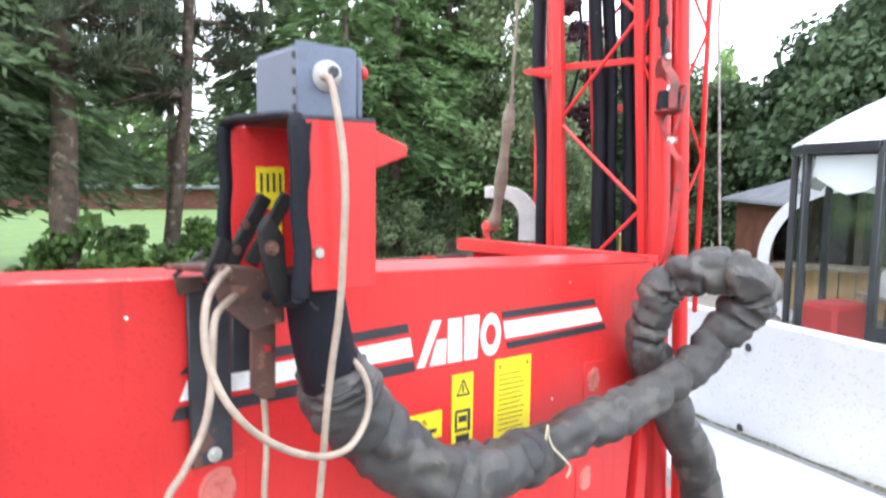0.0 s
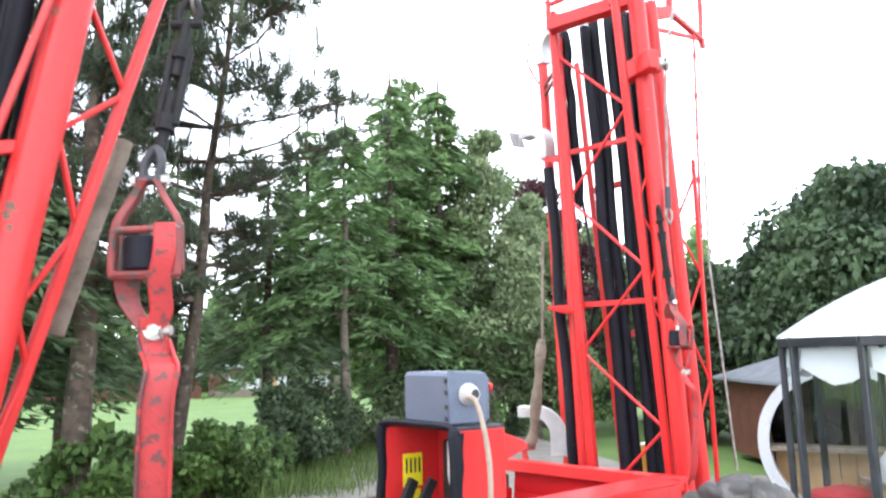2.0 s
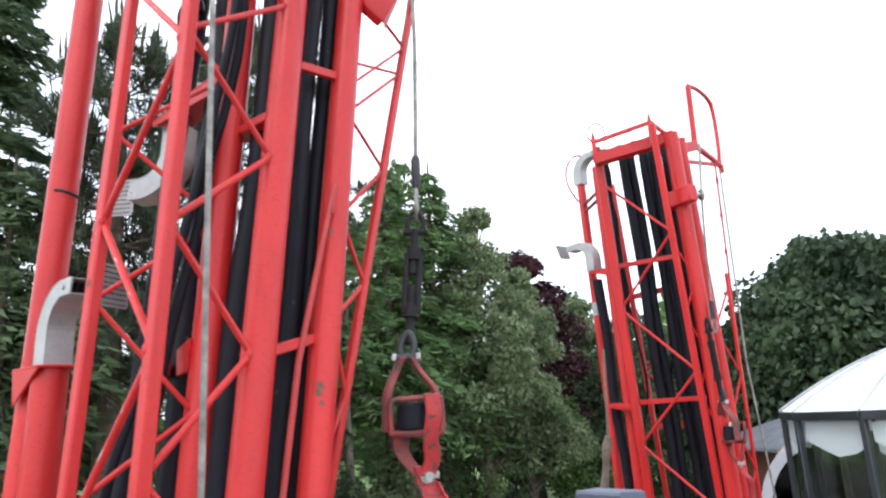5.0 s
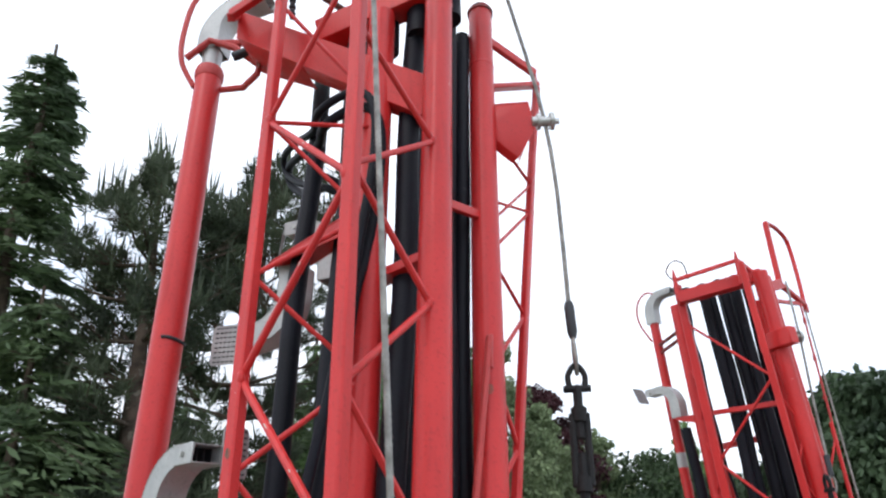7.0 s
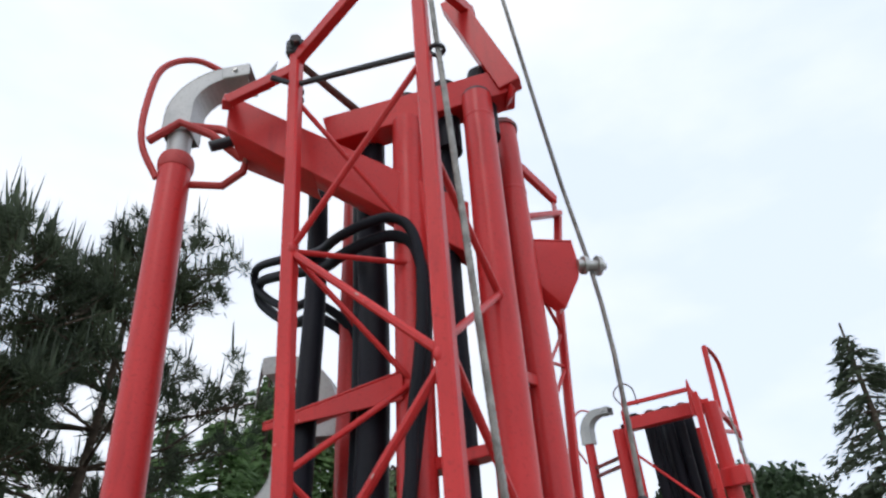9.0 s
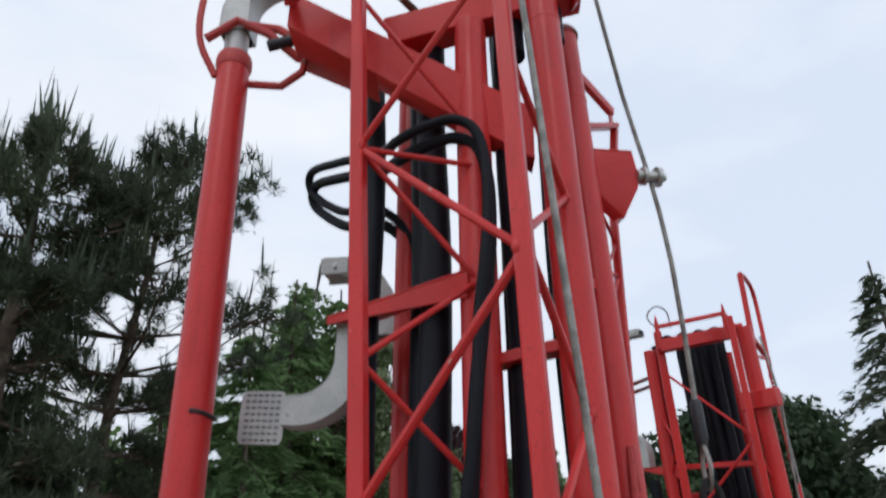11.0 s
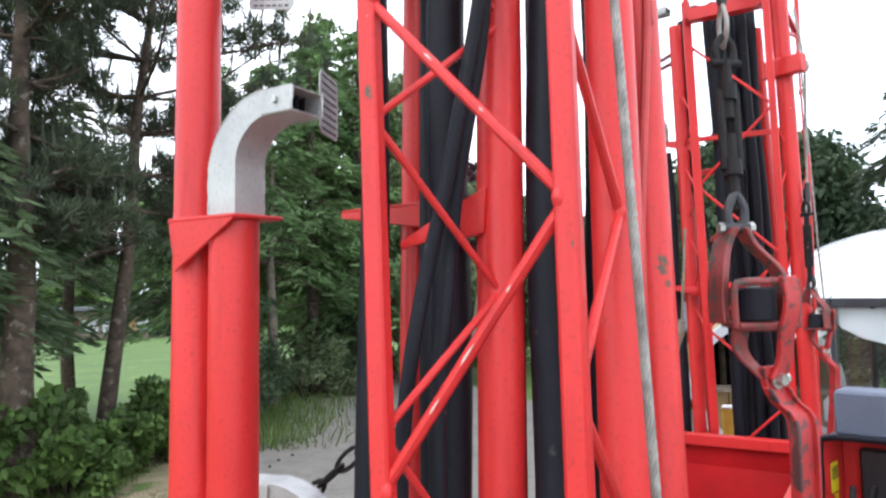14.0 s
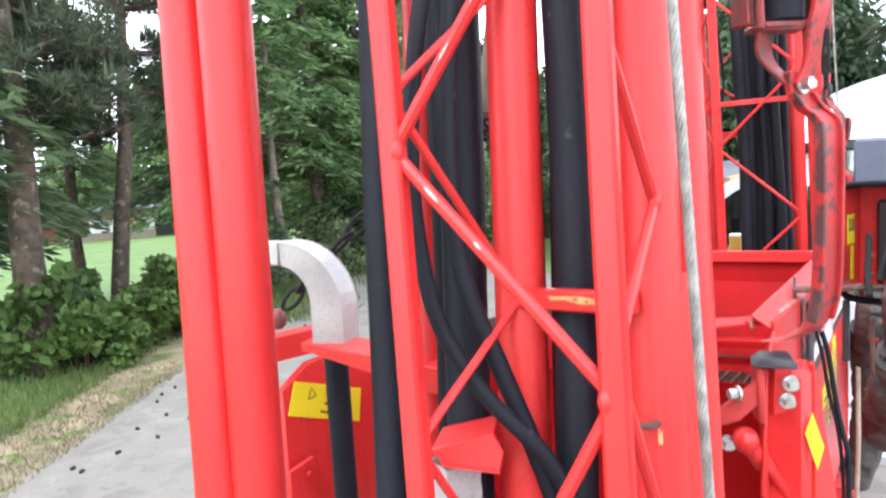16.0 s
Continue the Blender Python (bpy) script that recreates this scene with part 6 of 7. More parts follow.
def pine(x, y, h, r, z0, seed, label="tall dark pine with upright young shoots", girth=0.16, reach=(0, 0), lean=0.0):
    """A pine with whorled limbs and needle tufts; reach pulls the crown to the side where it has light."""
    global rng
    rng = np.random.default_rng(seed)
    tree = thing("pine", label, "tree", (x, y, 0), "belt of conifers", at=WORLD)
    trunk_of(tree, x, y, h, girth, BARK, (lean, 0))
    cs, al, ac, lx, ly, wood = [], [], [], [], [], []
    z = z0
    while z < h:
        f = (z - z0) / (h - z0)
        for k in range(6):
            a = rng.uniform(0, 6.283)
            L = r * (0.45 + 0.75 * math.sin(math.pi * min(1, 0.25 + 0.75 * f))) * rng.uniform(0.5, 1.1) * (1.0 if f < 0.85 else 0.6)
            o = np.array([math.cos(a), math.sin(a), 0])
            L *= max(0.35, 1 + reach[0] * o[0] + reach[1] * o[1])
            b = np.array([x + lean * z / h, y, z])
            rise = rng.uniform(0.0, 0.5) if f > 0.25 else rng.uniform(-0.25, 0.2)
            end = b + o * L + np.array([0, 0, rise * L])
            mid = b + o * L * 0.5 + np.array([0, 0, rise * L * 0.25])
            wood.append(sweep((b, mid, end), (0.03 * (1.2 - f), 0.018, 0.006), 6))
            for q in range(int(4 + 6.2 * L)):
                t = rng.uniform(0.45, 1.0)
                s = np.array([-o[1], o[0], 0]) * rng.normal(0, 0.3) * L * t
                c = b + (end - b) * t + s + np.array([0, 0, rng.uniform(-0.1, 0.25)])
                wood.append(sweep((b + (end - b) * max(0.1, t - 0.25), c), (0.008, 0.004), 4))
                nb = 62
                d = unit(rng.normal(size=(nb, 3)) * 0.8 + np.array([0, 0, 0.75]) + o * 0.3)
                ln = rng.uniform(0.05, 0.095, nb)
                cs.append(c + d * ln[:, None] + rng.normal(0, 0.035, (nb, 3))), al.append(d), ac.append(unit(np.cross(d, rng.normal(size=(nb, 3))))), lx.append(ln), ly.append(np.full(nb, 0.008))
                if rng.random() < 0.3 + 0.5 * f:
                    up = np.array([[0.0, 0.0, 1.0]]) + rng.normal(0, 0.10, (2, 3))
                    ln = rng.uniform(0.13, 0.24 + 0.12 * f, 2)
                    cs.append(c + up * ln[:, None]), al.append(unit(up)), ac.append(unit(np.cross(up, rng.normal(size=(2, 3))))), lx.append(ln), ly.append(np.full(2, 0.015))
        z += 0.46
    limbs(wood, "branchwork", BARK, tree)
    mesh_part("crown", quads(np.concatenate(cs), np.concatenate(al), np.concatenate(ac), np.concatenate(lx), np.concatenate(ly)), PINE, tree, "", False)
    return tree


def broadleaf(name, x, y, h, r, z0, seed, m, label, leaf=0.07, count=16000, clusters=46, bark=None, lean=(0, 0), droop=0.4, cone=0.0, group="trees"):
    """A tree with a crown of leaf clusters hung on limbs; cone narrows it towards the top."""
    global rng
    rng = np.random.default_rng(seed)
    tree = thing(name, label, "tree", (x, y, 0), group, at=WORLD)
    pts = trunk_of(tree, x, y, h, 0.013 * h + 0.04, bark or BARK, lean, 0.93)
    wood, cs, outs = [], [], []
    for k in range(clusters):
        f = rng.uniform(0, 1)
        prof = (1 - f) ** 0.8 * cone + (1 - cone) * math.sqrt(max(0.05, 1 - (2 * f - 0.85) ** 2 / 1.4))
        z = z0 + f * (h - z0) * 0.97
        a, q = rng.uniform(0, 6.283), rng.uniform(0.25, 1.0) ** 0.6
        c = np.array([x + lean[0] * z / h + math.cos(a) * r * prof * q, y + lean[1] * z / h + math.sin(a) * r * prof * q, z])
        rad = r * rng.uniform(0.16, 0.34) * (0.6 + 0.6 * prof)
        n = max(30, int(count / clusters * (rad / (0.25 * r)) ** 1.6))
        d = unit(rng.normal(size=(n, 3)))
        cs.append(c + d * (rad * rng.uniform(0.35, 1.08, n) ** 0.7)[:, None] * np.array([1, 1, 0.72]))
        outs.append(d)
        t = min(8.9, max(0.5, 9 * (z - 0.35 * r * q) / h))
        root = lerp(pts[int(t)], pts[int(t) + 1], t - int(t))
        wood.append(sweep((root, lerp(root, c, 0.5) + Vector((0, 0, 0.1 * r)), c), (0.03 * q + 0.012, 0.016, 0.005), 6))
    limbs(wood, "branchwork", bark or BARK, tree)
    mesh_part("crown", leaf_cloud(np.concatenate(cs), leaf, np.concatenate(outs), droop), m, tree, "", False)
    return tree


def shrub(x, y, h, r, seed, m, label, leaf=0.05, count=2600, name="shrub"):
    global rng
    rng = np.random.default_rng(seed)
    ob = thing(name, label, "shrub", (x, y, 0), "hedge shrubs", at=WORLD)
    stems, cs, outs = [], [], []
    for k in range(22):
        a, q = rng.uniform(0, 6.283), rng.uniform(0.1, 1.0)
        c = np.array([x + math.cos(a) * r * q, y + math.sin(a) * r * q, h * rng.uniform(0.15, 1.0) * (1.1 - 0.45 * q)])
        stems.append(sweep(((x + 0.1 * math.cos(a), y + 0.1 * math.sin(a), -0.03), (x + math.cos(a) * r * q * 0.5, y + math.sin(a) * r * q * 0.5, c[2] * 0.6), tuple(c)), (0.018, 0.011, 0.005), 5))
        n = count // 22
        d = unit(rng.normal(size=(n, 3)))
        p = c + d * (0.30 * min(r, h) * rng.uniform(0.2, 1.1, n) ** 0.6)[:, None]
        p[:, 2] = np.abs(p[:, 2])
        cs.append(p), outs.append(d)
    limbs(stems, "branchwork", BARK, ob)
    mesh_part("leaves", leaf_cloud(np.concatenate(cs), leaf, np.concatenate(outs), 0.2), m, ob, "", False)
    return ob


def sheet(name, label, outline, z, material, thick=0.0):
    bm = bmesh.new()
    f = bm.faces.new([bm.verts.new((a, b, z)) for a, b in outline])
    if thick:
        r = bmesh.ops.extrude_face_region(bm, geom=[f])
        for v in r["geom"]:
            if isinstance(v, bmesh.types.BMVert):
                v.co.z -= thick
    bmesh.ops.recalc_face_normals(bm, faces=bm.faces)
    me = bpy.data.meshes.new(name)
    bm.to_mesh(me)
    bm.free()
    me.materials.append(material)
    return tagged(new(name, me), label, name, kind="structure")


bm = bmesh.new()
rings = []
for r in (0.5, 3, 6, 9, 12, 16, 20, 26, 32, 38, 46, 60, 120, 400, 900):
    rings.append([bm.verts.new((r * math.cos(a), r * math.sin(a), fall(r * math.sin(a)))) for a in [2 * math.pi * k / 72 for k in range(72)]])
for a, b in zip(rings, rings[1:]):
    for k in range(72):
        bm.faces.new((a[k], a[(k + 1) % 72], b[(k + 1) % 72], b[k]))
bm.faces.new(rings[0])
bmesh.ops.recalc_face_normals(bm, faces=bm.faces)
me = bpy.data.meshes.new("ground")
bm.to_mesh(me)
bm.free()
me.materials.append(GRASS)
tagged(new("ground", me), "wide green mown lawn and ground", "ground", kind="structure")


def edge(y):
    """The paving's western edge."""
    return -2.555 + 0.212 * (y - 6.24)


sheet("pavement", "worn grey concrete yard paving", [(edge(-14), -14), (14, -14), (14, 8.6), (2.6, 8.8), (edge(15) + 1.6, 15), (edge(15), 15)], 0.03, CONCRETE, 0.34)
sheet("verge", "dry grassy verge beside the paving", [(edge(-4) - 0.02, -4), (edge(12) - 0.02, 12), (edge(12) - 0.5, 12), (edge(9) - 0.85, 9), (edge(6) - 0.8, 6), (edge(3) - 1.1, 3), (edge(-4) - 1.2, -4)], 0.012, DRY_GRASS, 0.3)

# low edging stones along the paving
kerb = thing("kerb", "row of low concrete edging stones", "kerb", (-2.7, 5, 0), kind="structure", at=WORLD)
for k in range(16):
    y0, y1 = 2.5 + 0.6 * k, 3.09 + 0.6 * k
    part("edging_stone", bar((edge(y0) - 0.03, y0, -0.018), (edge(y1) - 0.03, y1, -0.018), 0.05, 0.08, bevel=0.006), CONCRETE, kerb)


def blades(name, label, n, sample, height, m, category):
    c = sample(n)
    d = unit(rng.normal(size=(n, 3)) * 0.35 + np.array([0, 0, 1]))
    h = height * rng.uniform(0.5, 1.3, n)
    c = c + d * h[:, None] * 0.9
    me = quads(c, d, unit(np.cross(d, rng.normal(size=(n, 3)))), h, 0.004 + 0.03 * h)
    ob = thing(name, label, category, (0, 0, 0), kind="stuff", at=WORLD)
    mesh_part("blades", me, m, ob, "", False)


rng = np.random.default_rng(11)


def verge_points(n):
    y = rng.uniform(3.2, 13, n)
    return np.stack([edge(y) + 0.03 - np.abs(rng.normal(0, 0.5, n)), y, -0.023 * np.maximum(0, y - 6) + 0.01], 1)


def green_points(n):
    y = rng.uniform(3.5, 13, n)
    return np.stack([edge(y) - 0.62 - np.abs(rng.normal(0, 0.5, n)), y, -0.023 * np.maximum(0, y - 6)], 1)


def belt_points(n):
    y = rng.uniform(8, 17, n)
    return np.stack([edge(y) - 0.5 + rng.normal(0, 0.7, n), y, -0.023 * (y - 6)], 1)


GRASS_BLADE = foliage("grass_blades", (0.15, 0.215, 0.068), (0.10, 0.15, 0.045), 0.35)
STRAW = foliage("dry_grass_blades", (0.31, 0.26, 0.175), (0.20, 0.17, 0.11), 0.3)
blades("tall_grass", "rough green grass along the verge", 12000, green_points, 0.055, GRASS_BLADE, "grass")
blades("dry_grass", "dry straw-coloured grass along the verge", 15000, verge_points, 0.022, STRAW, "grass")
blades("tall_grass", "tall grass under the trees", 22000, belt_points, 0.15, GRASS_BLADE, "grass")

# fallen cones on the paving
cones = thing("fallen_cones", "dark fallen cones scattered on the paving", "cones", (-2.4, 5.5, 0.03), kind="stuff", at=WORLD)
lumps = []
for k in range(22):
    y = rng.uniform(4.0, 8)
    q = Vector((edge(y) + 0.1 + abs(rng.normal(0, 0.35)), y, 0.04))
    d = Vector((rng.normal(), rng.normal(), 0)).normalized() * 0.02
    lumps.append(sweep((q - d, q - d * 0.5, q + d * 0.4, q + d), (0.004, 0.013, 0.012, 0.004), 6))
part("cones", joined(*lumps), CONE, cones)

# conifers along the lawn
pine(-3.95, 7.0, 6.55, 1.1, 2.5, 21, "tall dark pine with a thick trunk and drooping lower boughs", 0.165)
pine(-3.68, 8.75, 7.45, 1.5, 2.4, 22, "tall dark pine with a slender trunk and upright young shoots", 0.105, (0.1, -0.1), 0.75)
spruce(-5.9, 7.5, 9.0, 1.9, 1.5, 23, None, 230)
spruce(-4.9, 6.6, 4.9, 1.65, 2.3, 24, None, 120, "dark spruce with drooping boughs before the pine", False)
spruce(-5.55, 9.6, 4.6, 1.5, 1.5, 26, None, 80, "dark spruce with drooping boughs behind the pine", False)
spruce(-3.0, 10.8, 4.6, 1.4, 1.8, 25, None, 80, "dark spruce with drooping boughs", False)
spruce(-5.2, 12.6, 5.4, 1.5, 1.8, 27, None, 55)
spruce(-2.9, 13.4, 6.4, 1.5, 1.6, 28, SPRUCE_LIGHT, 90, "young green spruce with light tips")
spruce(-8.3, 9.6, 8.0, 1.9, 1.7, 29, None, 80)
# mixed group in the middle
spruce(-1.15, 12.3, 6.9, 1.6, 2.0, 31, SPRUCE_LIGHT, 110, "tall light green spruce with layered boughs")
spruce(-1.80, 11.0, 5.6, 1.35, 2.3, 30, SPRUCE_LIGHT, 130, "slender light green spruce with a pale bare trunk", True, PALE_BARK, 0.088)
spruce(-0.25, 13.0, 7.0, 1.6, 1.6, 32, SPRUCE_LIGHT, 110, "light green spruce with layered boughs")
broadleaf("birch_tree", 0.65, 13.3, 6.1, 1.4, 1.0, 33, LEAF_PALE, "grey-green birch with hanging twigs", 0.05, 24000, 120, PALE_BARK, (0, 0), 1.4, 0.75)
broadleaf("birch_tree", 1.60, 14.2, 4.9, 1.2, 0.8, 34, LEAF_PALE, "grey-green birch with hanging twigs", 0.05, 22000, 110, PALE_BARK, (0, 0), 1.4, 0.7)
broadleaf("birch_tree", -0.9, 13.6, 7.3, 1.5, 1.2, 39, LEAF, "airy green tree behind the spruces", 0.055, 18000, 100, PALE_BARK, (0, 0), 1.0, 0.6)
broadleaf("copper_beech", 2.25, 17.4, 6.1, 1.5, 1.4, 35, PURPLE, "copper beech with dark purple leaves", 0.065, 17000, 90, None, (0, 0), 0.6, 0.5)
broadleaf("broadleaf_tree", 4.0, 19.4, 5.2, 1.5, 1.2, 38, LEAF_PALE, "feathery pale green tree behind the yard", 0.06, 15000, 90, PALE_BARK, (0, 0), 1.2, 0.8)
broadleaf("broadleaf_tree", 5.4, 19.0, 4.4, 2.0, 0.4, 36, LEAF_DARK, "low green tree behind the yard", 0.07, 15000, 70, None, (0, 0), 0.6, 0.4)
# horse chestnut and others to the east
broadleaf("horse_chestnut", 7.4, 12.0, 4.65, 2.1, 0.5, 41, LEAF_CHESTNUT, "broad dark chestnut with large drooping leaves", 0.08, 76000, 330, None, (0, 0), 1.5, 0.0)
broadleaf("broadleaf_tree", 5.3, 14.6, 3.3, 1.5, 0.3, 42, LEAF_DARK, "low dark green tree beside the chestnut", 0.08, 14000, 80, None, (0, 0), 1.0, 0.2)
spruce(8.2, 8.7, 6.4, 1.75, 0.8, 43, PINE, 80)
broadleaf("broadleaf_tree", 13.5, 13.5, 3.0, 2.0, 0.4, 44, LEAF_DARK, "dark broad tree behind the garden", 0.10, 20000, 100)
# shrubs under the belt
for i, (x, y, h, r, m, lf) in enumerate(((-3.55, 7.0, 0.9, 0.62, LEAF_BRIGHT, 0.062), (-3.2, 6.8, 0.55, 0.42, LEAF_BRIGHT, 0.048), (-4.2, 7.1, 0.55, 0.45, LEAF, 0.06), (-3.0, 7.9, 0.8, 0.55, LEAF_BRIGHT, 0.045), (-2.75, 8.6, 0.95, 0.65, LEAF, 0.045),
                                         (-2.5, 9.3, 1.1, 0.75, LEAF_DARK, 0.04), (-3.9, 8.2, 0.9, 0.4, LEAF, 0.05), (-2.4, 10.6, 1.2, 0.8, LEAF_DARK, 0.04), (-1.2, 11.9, 1.1, 0.8, LEAF_PALE, 0.04), (-0.7, 12.6, 1.5, 0.9, LEAF_DARK, 0.04), (0.3, 13.6, 1.6, 1.0, LEAF, 0.045),
                                         (1.2, 14.4, 1.7, 1.0, LEAF_DARK, 0.045), (2.5, 15.8, 1.9, 1.2, LEAF, 0.05), (3.9, 16.6, 1.9, 1.2, LEAF_DARK, 0.05), (4.6, 13.0, 1.5, 0.9, LEAF_DARK, 0.05), (6.5, 10.4, 1.4, 0.8, LEAF_DARK, 0.06), (7.6, 9.9, 1.5, 0.9, LEAF_DARK, 0.06))):
    shrub(x, y, h, r, 60 + i, m, "bright green broad-leaved shrub beside the verge" if m is LEAF_BRIGHT else "leafy green shrub under the trees", lf, 2300 if lf > 0.06 else 3200 if lf > 0.05 else 5200)
# far woods round the lawn
far = thing("far_woods", "distant belt of green woodland", "woods", (0, 50, -0.9), kind="stuff", at=WORLD)
rng = np.random.default_rng(77)
n = 90000
ang = rng.uniform(radians(-80), radians(85), n)
dist = rng.uniform(52, 64, n)
bump = 7.0 + 2.2 * np.sin(ang * 23) + 1.6 * np.sin(ang * 57 + 1) + 1.2 * np.sin(ang * 131)
pos = np.stack([np.sin(ang) * dist, np.cos(ang) * dist, -1.0 + np.abs(rng.uniform(0, 1, n) ** 0.8 * bump)], 1)
mesh_part("leaves", leaf_cloud(pos, 0.36), LEAF, far, "", False)


# ---- buildings ----
def stable():
    ob = thing("long_shed", "long low wooden shed across the lawn", "shed", (-12, 45, -1.0), at=WORLD)
    a, b = Vector((-15.0, 44, -1.0)), Vector((-7.4, 46, -1.0))
    part("wall", bar(a + Vector((0, 0, 0.9)), b + Vector((0, 0, 0.9)), 2.4, 1.8), OLD_WOOD, ob)
    part("roof", bar(a + Vector((-0.3, -0.3, 1.95)), b + Vector((0.3, -0.3, 1.95)), 3.4, 0.16), SLATE, ob)
    d = (b - a).normalized()
    for k, (m, s, w) in enumerate(((SHED_RED, 0.06, 0.5), (WHITE_PAINT, 0.2, 0.4), (WHITE_PAINT, 0.33, 0.4), (NEW_WOOD, 0.5, 0.5), (WHITE_PAINT, 0.55, 0.3), (DARK_GLASS, 0.68, 0.7), (WHITE_PAINT, 0.85, 0.5))):
        c = lerp(a, b, s) + Vector((d.y, -d.x, 0)) * 1.23
        part("door" if k == 5 else "board", bar(c + Vector((0, 0, 0.95)) - d * w, c + Vector((0, 0, 0.95)) + d * w, 0.05, 0.7 if k != 5 else 1.5), m, ob)
    far_shed = thing("long_shed", "long low brick-coloured shed across the lawn", "shed", (-21, 41, -1.0), at=WORLD)
    part("wall", bar((-27, 38, -0.3), (-15.5, 43.5, -0.3), 2.4, 1.4), SHED_RED, far_shed)
    part("roof", bar((-27.3, 37.7, 0.5), (-15.2, 43.3, 0.5), 3.2, 0.16), SLATE, far_shed)
    for k in range(6):
        c = lerp((-26.2, 37.2, -0.35), (-16, 42.0, -0.35), k / 5)
        part("board", bar(c - Vector((0.45, 0.2, 0)), c + Vector((0.45, 0.2, 0)), 0.06, 0.8), NEW_WOOD if k % 2 else OLD_WOOD, far_shed)


stable()


def garden_shed():
    ob = thing("garden_shed", "red-brown wooden garden shed with a grey roof", "shed", (5.2, 10, 0), at=WORLD)
    x0, x1, y0, y1, e = 4.36, 6.6, 9.4, 11.2, 1.12
    part("wall", block(((x0 + x1) / 2, (y0 + y1) / 2, e / 2), (x1 - x0, y1 - y0, e), 0.01), SHED_RED, ob)
    for k in range(int((x1 - x0) / 0.14)):
        part("board", block((x0 + 0.07 + 0.14 * k, y0 - 0.012, e / 2), (0.132, 0.02, e - 0.02), 0.003), SHED_RED, ob)
    part("roof", joined(plate([(x0 - 0.14, y0 - 0.3, e - 0.02), (x1 + 0.3, y0 - 0.3, e - 0.02), (x1 - 0.9, (y0 + y1) / 2, e + 0.44), (x0 + 0.95, (y0 + y1) / 2, e + 0.44)], (0, 0, 0.05)),
                        plate([(x0 - 0.14, y1 + 0.3, e - 0.02), (x0 - 0.14, y0 - 0.3, e - 0.02), (x0 + 0.95, (y0 + y1) / 2, e + 0.44)], (0, 0, 0.05)),
                        plate([(x1 + 0.3, y1 + 0.3, e - 0.02), (x0 - 0.14, y1 + 0.3, e - 0.02), (x0 + 0.95, (y0 + y1) / 2, e + 0.44), (x1 - 0.9, (y0 + y1) / 2, e + 0.44)], (0, 0, 0.05))), SLATE, ob)
    w = part("window", block((4.62, y0 - 0.03, 0.86), (0.36, 0.03, 0.46), 0.004), SHED_RED, ob)
    for i in (-1, 1):
        for j in (-1, 1):
            part("pane", block((4.62 + i * 0.08, y0 - 0.047, 0.86 + j * 0.106), (0.13, 0.006, 0.18), 0.001), DARK_GLASS, w)


garden_shed()


def pod_bar():
    ob = thing("garden_bar", "round wooden garden bar with a white arched rim", "garden bar", (3.76, 7.1, 0), at=WORLD)
    c, R = Vector((3.89, 7.03, 0.64)), 0.82
    ax, out = Vector((0.887, -0.46, 0)).normalized(), Vector((-0.46, -0.887, 0)).normalized()
    bm = bmesh.new()
    rings = []
    for k in range(49):
        a = radians(-52 + 284 * k / 48)
        d = ax * math.cos(a) + Vector((0, 0, math.sin(a)))
        rings.append([bm.verts.new(c + d * r + out * o) for r, o in ((R - 0.11, 0.0), (R, 0.0), (R, 0.16), (R - 0.11, 0.16))])
    for a, b in zip(rings, rings[1:]):
        for k in range(4):
            bm.faces.new((a[k], a[(k + 1) % 4], b[(k + 1) % 4], b[k]))
    bm.faces.new(rings[0][::-1]), bm.faces.new(rings[-1])
    bmesh.ops.recalc_face_normals(bm, faces=bm.faces)
    part("rim", bm, WHITE_PAINT, ob, "white painted arched rim")
    shell = bmesh.new()
    prev = None
    for k in range(33):
        a = radians(-50 + 280 * k / 32)
        d = ax * math.cos(a) + Vector((0, 0, math.sin(a)))
        cur = [shell.verts.new(c + d * (R - 0.04)), shell.verts.new(c + d * (R - 0.04) - out * 1.9)]
        if prev:
            shell.faces.new((prev[0], prev[1], cur[1], cur[0]))
        prev = cur
    part("shell", shell, NEW_WOOD, ob)
    back = bmesh.new()
    back.faces.new([back.verts.new(c - out * 1.2 + (ax * math.cos(a) + Vector((0, 0, math.sin(a)))) * (R - 0.05)) for a in [2 * math.pi * k / 32 for k in range(32)]])
    part("back_wall", back, DARK_GLASS, ob)
    for k in range(9):
        x = -0.6 + 0.15 * k
        part("board", bar(c + ax * (x - 0.07) - out * 0.1 + Vector((0, 0, -0.36)), c + ax * (x + 0.07) - out * 0.1 + Vector((0, 0, -0.36)), 0.03, 0.56, bevel=0.004), NEW_WOOD, ob)
    part("counter", bar(c - ax * 0.75 - out * 0.02 + Vector((0, 0, -0.06)), c + ax * 0.75 - out * 0.02 + Vector((0, 0, -0.06)), 0.3, 0.045), OLD_WOOD, ob)
    part("foot", bar(c - ax * 0.6 - out * 0.8 + Vector((0, 0, -0.62)), c + ax * 0.6 - out * 0.8 + Vector((0, 0, -0.62)), 1.5, 0.14), OLD_WOOD, ob)
    for x in (-0.35, 0.1, 0.5):
        part("upright", bar(c + ax * x - out * 0.9 + Vector((0, 0, -0.5)), c + ax * x - out * 0.9 + Vector((0, 0, 0.75)), 0.06, 0.06, (0, 1, 0)), OLD_WOOD, ob)


pod_bar()


PHASE = 0.887


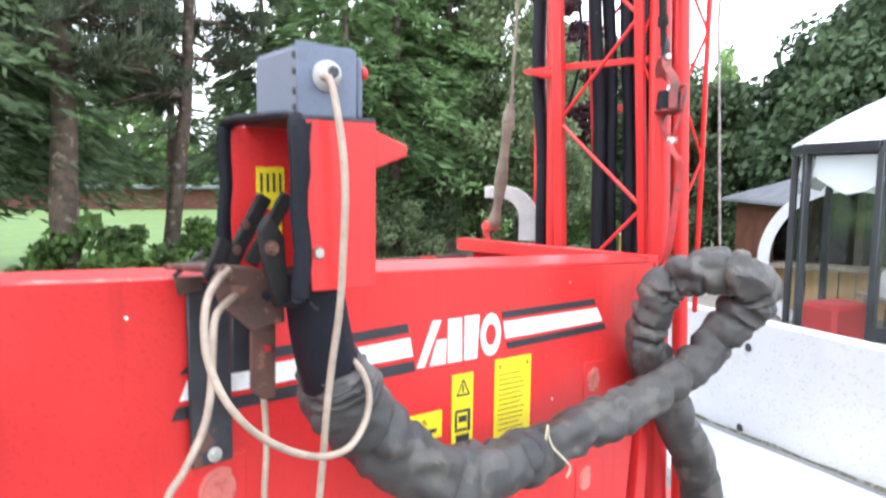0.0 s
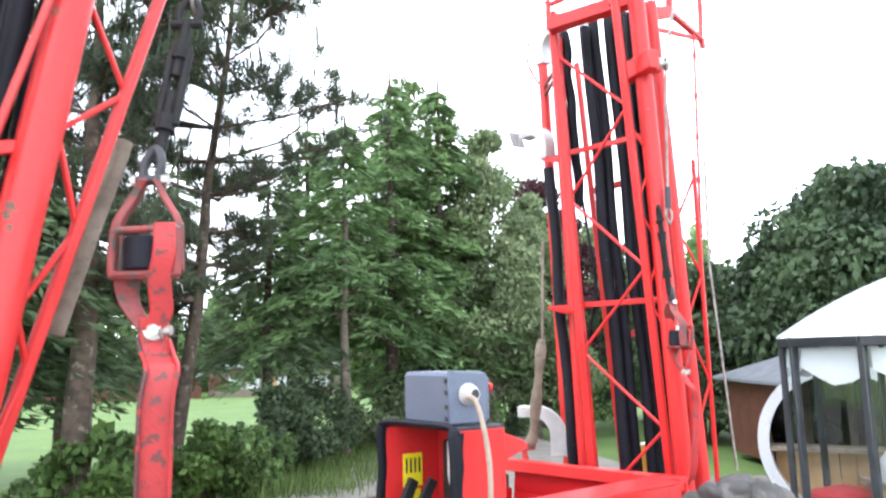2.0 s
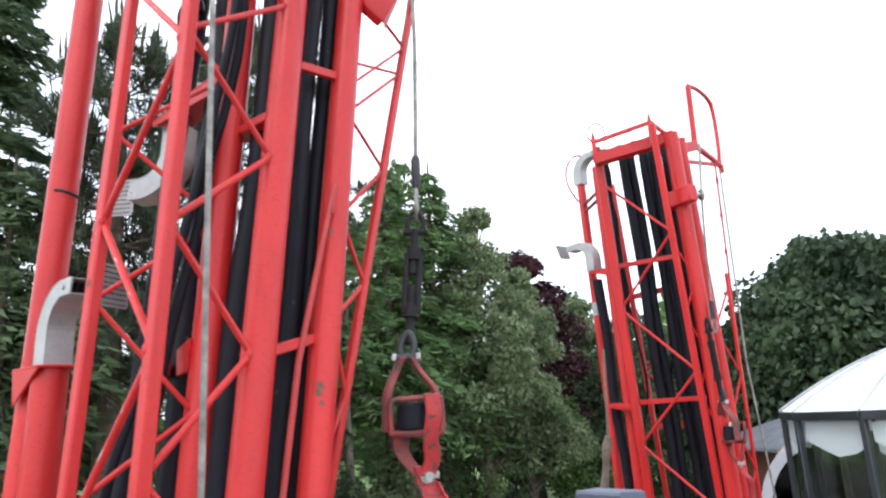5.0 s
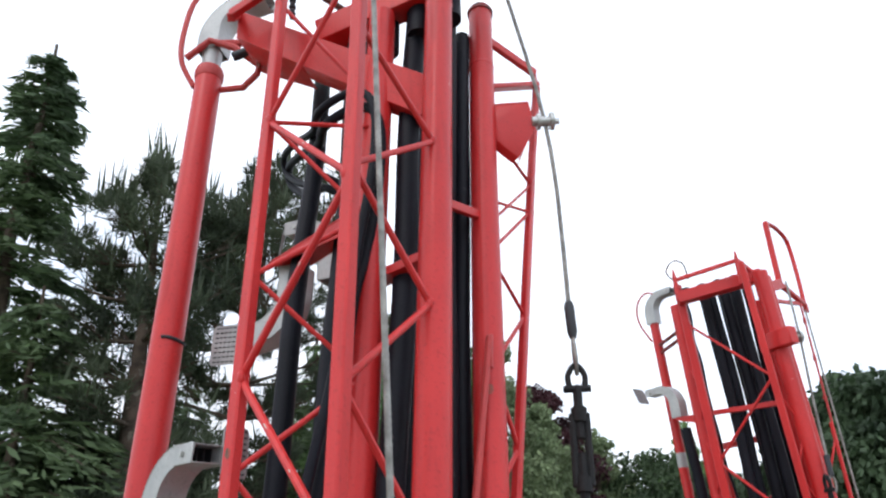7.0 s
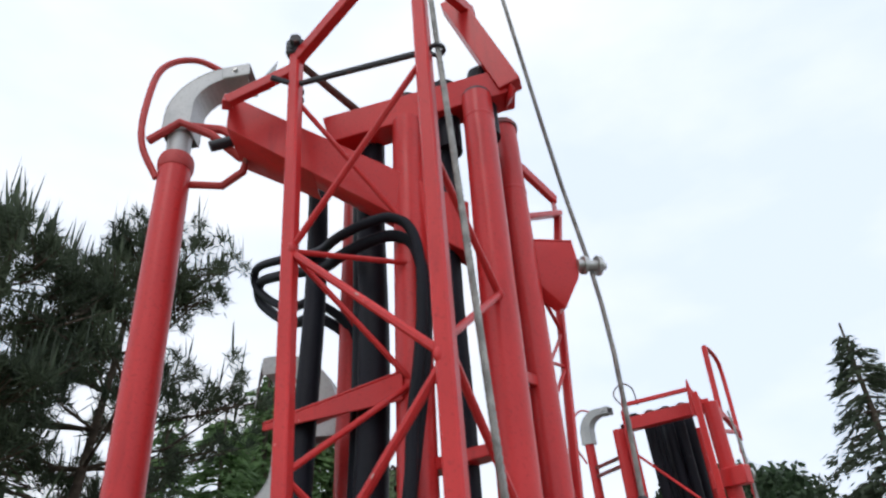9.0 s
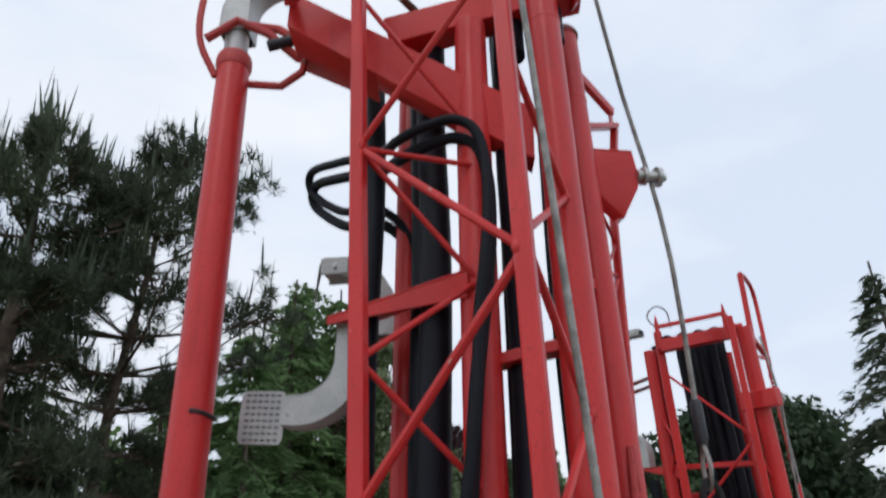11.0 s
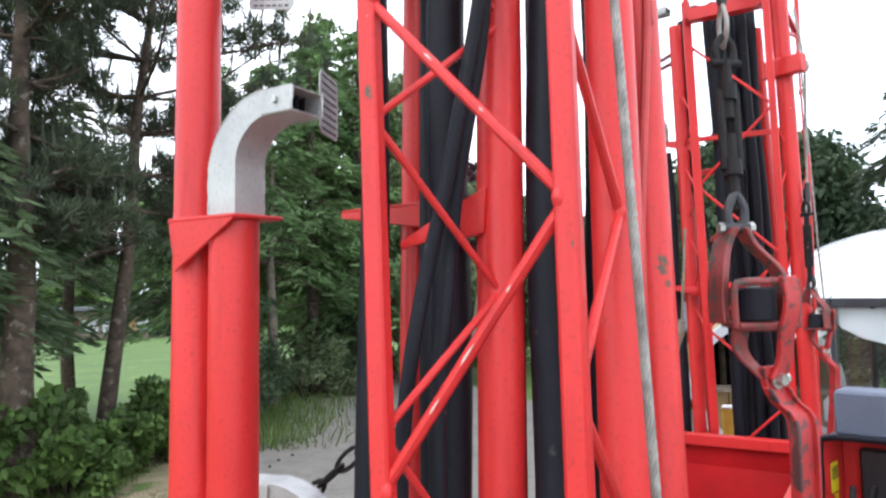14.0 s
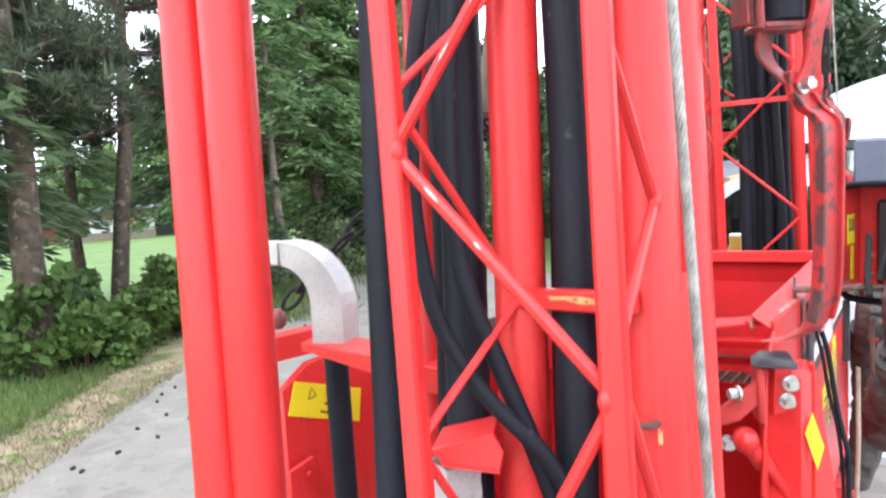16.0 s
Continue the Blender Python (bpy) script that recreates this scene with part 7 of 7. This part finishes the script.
def gazebo():
    ob = thing("glazed_gazebo", "round glazed gazebo with dark frame and white domed roof", "gazebo", (3.78, 4.96, 0), at=WORLD)
    cx, cy, R, e, n = 3.78, 4.96, 1.31, 1.675, 12
    p = [Vector((cx + R * math.cos(a), cy + R * math.sin(a), 0)) for a in [2 * math.pi * (k + PHASE) / n for k in range(n)]]
    for k in range(n):
        q, s = p[k], p[(k + 1) % n]
        part("post", bar(q, q + Vector((0, 0, e)), 0.05, 0.05, q - Vector((cx, cy, 0)), 0.006), DARK_FRAME, ob)
        part("eave_rail", bar(q + Vector((0, 0, e)), s + Vector((0, 0, e)), 0.07, 0.07, bevel=0.006), DARK_FRAME, ob)
        part("sill_rail", bar(q + Vector((0, 0, 0.1)), s + Vector((0, 0, 0.1)), 0.05, 0.12, bevel=0.006), DARK_FRAME, ob)
        pane = part("pane", plate([q + Vector((0, 0, 0.16)), s + Vector((0, 0, 0.16)), s + Vector((0, 0, e - 0.04)), q + Vector((0, 0, e - 0.04))], (q + s - 2 * Vector((cx, cy, 0))).normalized() * 0.008, 0), GLASS, ob, "clear glass pane", False)
        pane.visible_shadow = False
        # rolled cloth blind inside the eave
        inner = Vector((cx, cy, 0))
        top = [lerp(lerp(q, s, f), inner, 0.03) + Vector((0, 0, e - 0.05)) for f in (0.04, 0.3, 0.5, 0.7, 0.96)]
        low = [lerp(lerp(q, s, f), inner, 0.035 + 0.02 * math.sin(9 * f + k)) + Vector((0, 0, e - g)) for f, g in ((0.96, 0.21), (0.78, 0.28), (0.5, 0.31), (0.25, 0.27), (0.04, 0.19))]
        part("blind", plate(top + low, (inner - q) * 0.004, 0), WHITE_CLOTH, ob, "draped white cloth blind")
    for k in range(n):
        a0, a1 = 2 * math.pi * (k + PHASE) / n, 2 * math.pi * (k + 1 + PHASE) / n
        bm = bmesh.new()
        prev = None
        for j in range(9):
            f = j / 8
            rr, zz = (R + 0.02) * (1 - 0.985 * f), e + 0.03 + 0.56 * (1 - (1 - f) ** 1.6)
            cur = [bm.verts.new((cx + rr * math.cos(a), cy + rr * math.sin(a), zz)) for a in (a0, a1)]
            if prev:
                bm.faces.new((prev[0], prev[1], cur[1], cur[0]))
            prev = cur
        part("roof_panel", bm, WHITE_CLOTH, ob)
        part("rib", sweep([(cx + (R + 0.03) * (1 - 0.985 * f) * math.cos(a0), cy + (R + 0.03) * (1 - 0.985 * f) * math.sin(a0), e + 0.04 + 0.56 * (1 - (1 - f) ** 1.6)) for f in [j / 8 for j in range(9)]], 0.008, 6), WHITE_PAINT, ob)


gazebo()

low_wall = thing("low_wall", "low white painted wall with dark anchor holes", "wall", (1.62, 3.63, 0), kind="structure", at=WORLD)
wa, wb = Vector((1.30, 4.25, 0)), Vector((2.60, 1.90, 0))
part("panel", bar(wa + Vector((0.045, 0.025, 0.375)), wb + Vector((0.045, 0.025, 0.375)), 0.10, 0.69, bevel=0.01), WHITE_WALL, low_wall)
part("plinth", bar(wa + Vector((-0.32, -0.16, 0.05)), wb + Vector((-0.32, -0.16, 0.05)), 0.62, 0.075, bevel=0.015), WHITE_WALL, low_wall)
for s, z in ((0.228, 0.57), (0.219, 0.12), (0.6, 0.57), (0.6, 0.12)):
    c = lerp(wa, wb, s) + Vector((-0.002, -0.001, z))
    part("anchor_hole", sweep((c, c + Vector((-0.004, -0.001, 0))), 0.022, 16), BLACK_STEEL, low_wall, "dark round hole")
moss = []
for k in range(41):
    q = lerp(wa, wb, k / 40)
    moss.append(q + Vector((-0.0095, -0.0052, 0.088 + 0.016 + 0.014 * noise.noise(Vector((k * 0.37, 2.0, 0))))))
part("moss_line", plate([lerp(wa, wb, 0) + Vector((-0.0095, -0.0052, 0.088)), lerp(wa, wb, 1) + Vector((-0.0095, -0.0052, 0.088))] + moss[::-1], (-0.002, -0.001, 0), 0), MOSS, low_wall, "dark mossy line along the foot")
seat = thing("red_cushion_box", "red cloth-covered seat inside the gazebo", "seat", (2.85, 5.2, 0), at=WORLD)
part("seat", block((2.84, 5.22, 0.30), (0.40, 0.30, 0.52), 0.03, (0, 0, 25)), CHAIR_RED, seat)
table = thing("garden_table", "small white table top with folded cloths", "table", (3.3, 5.0, 0), at=WORLD)
part("top", block((3.3, 5.0, 0.62), (0.62, 0.5, 0.04), 0.006), OLD_WOOD, table)
for i, j in ((-1, -1), (1, -1), (1, 1), (-1, 1)):
    part("leg", block((3.3 + 0.26 * i, 5.0 + 0.2 * j, 0.33), (0.05, 0.05, 0.56), 0.004), OLD_WOOD, table)
jug = thing("white_canister", "white plastic canister on the garden table", "canister", (3.12, 5.0, 0.64), at=WORLD)
part("body", sweep([(3.12, 5.0, 0.64), (3.12, 5.0, 0.65), (3.12, 5.0, 0.80), (3.12, 5.0, 0.84), (3.12, 5.0, 0.87)], (0.085, 0.09, 0.09, 0.06, 0.04), 18), WHITE_PAINT, jug)
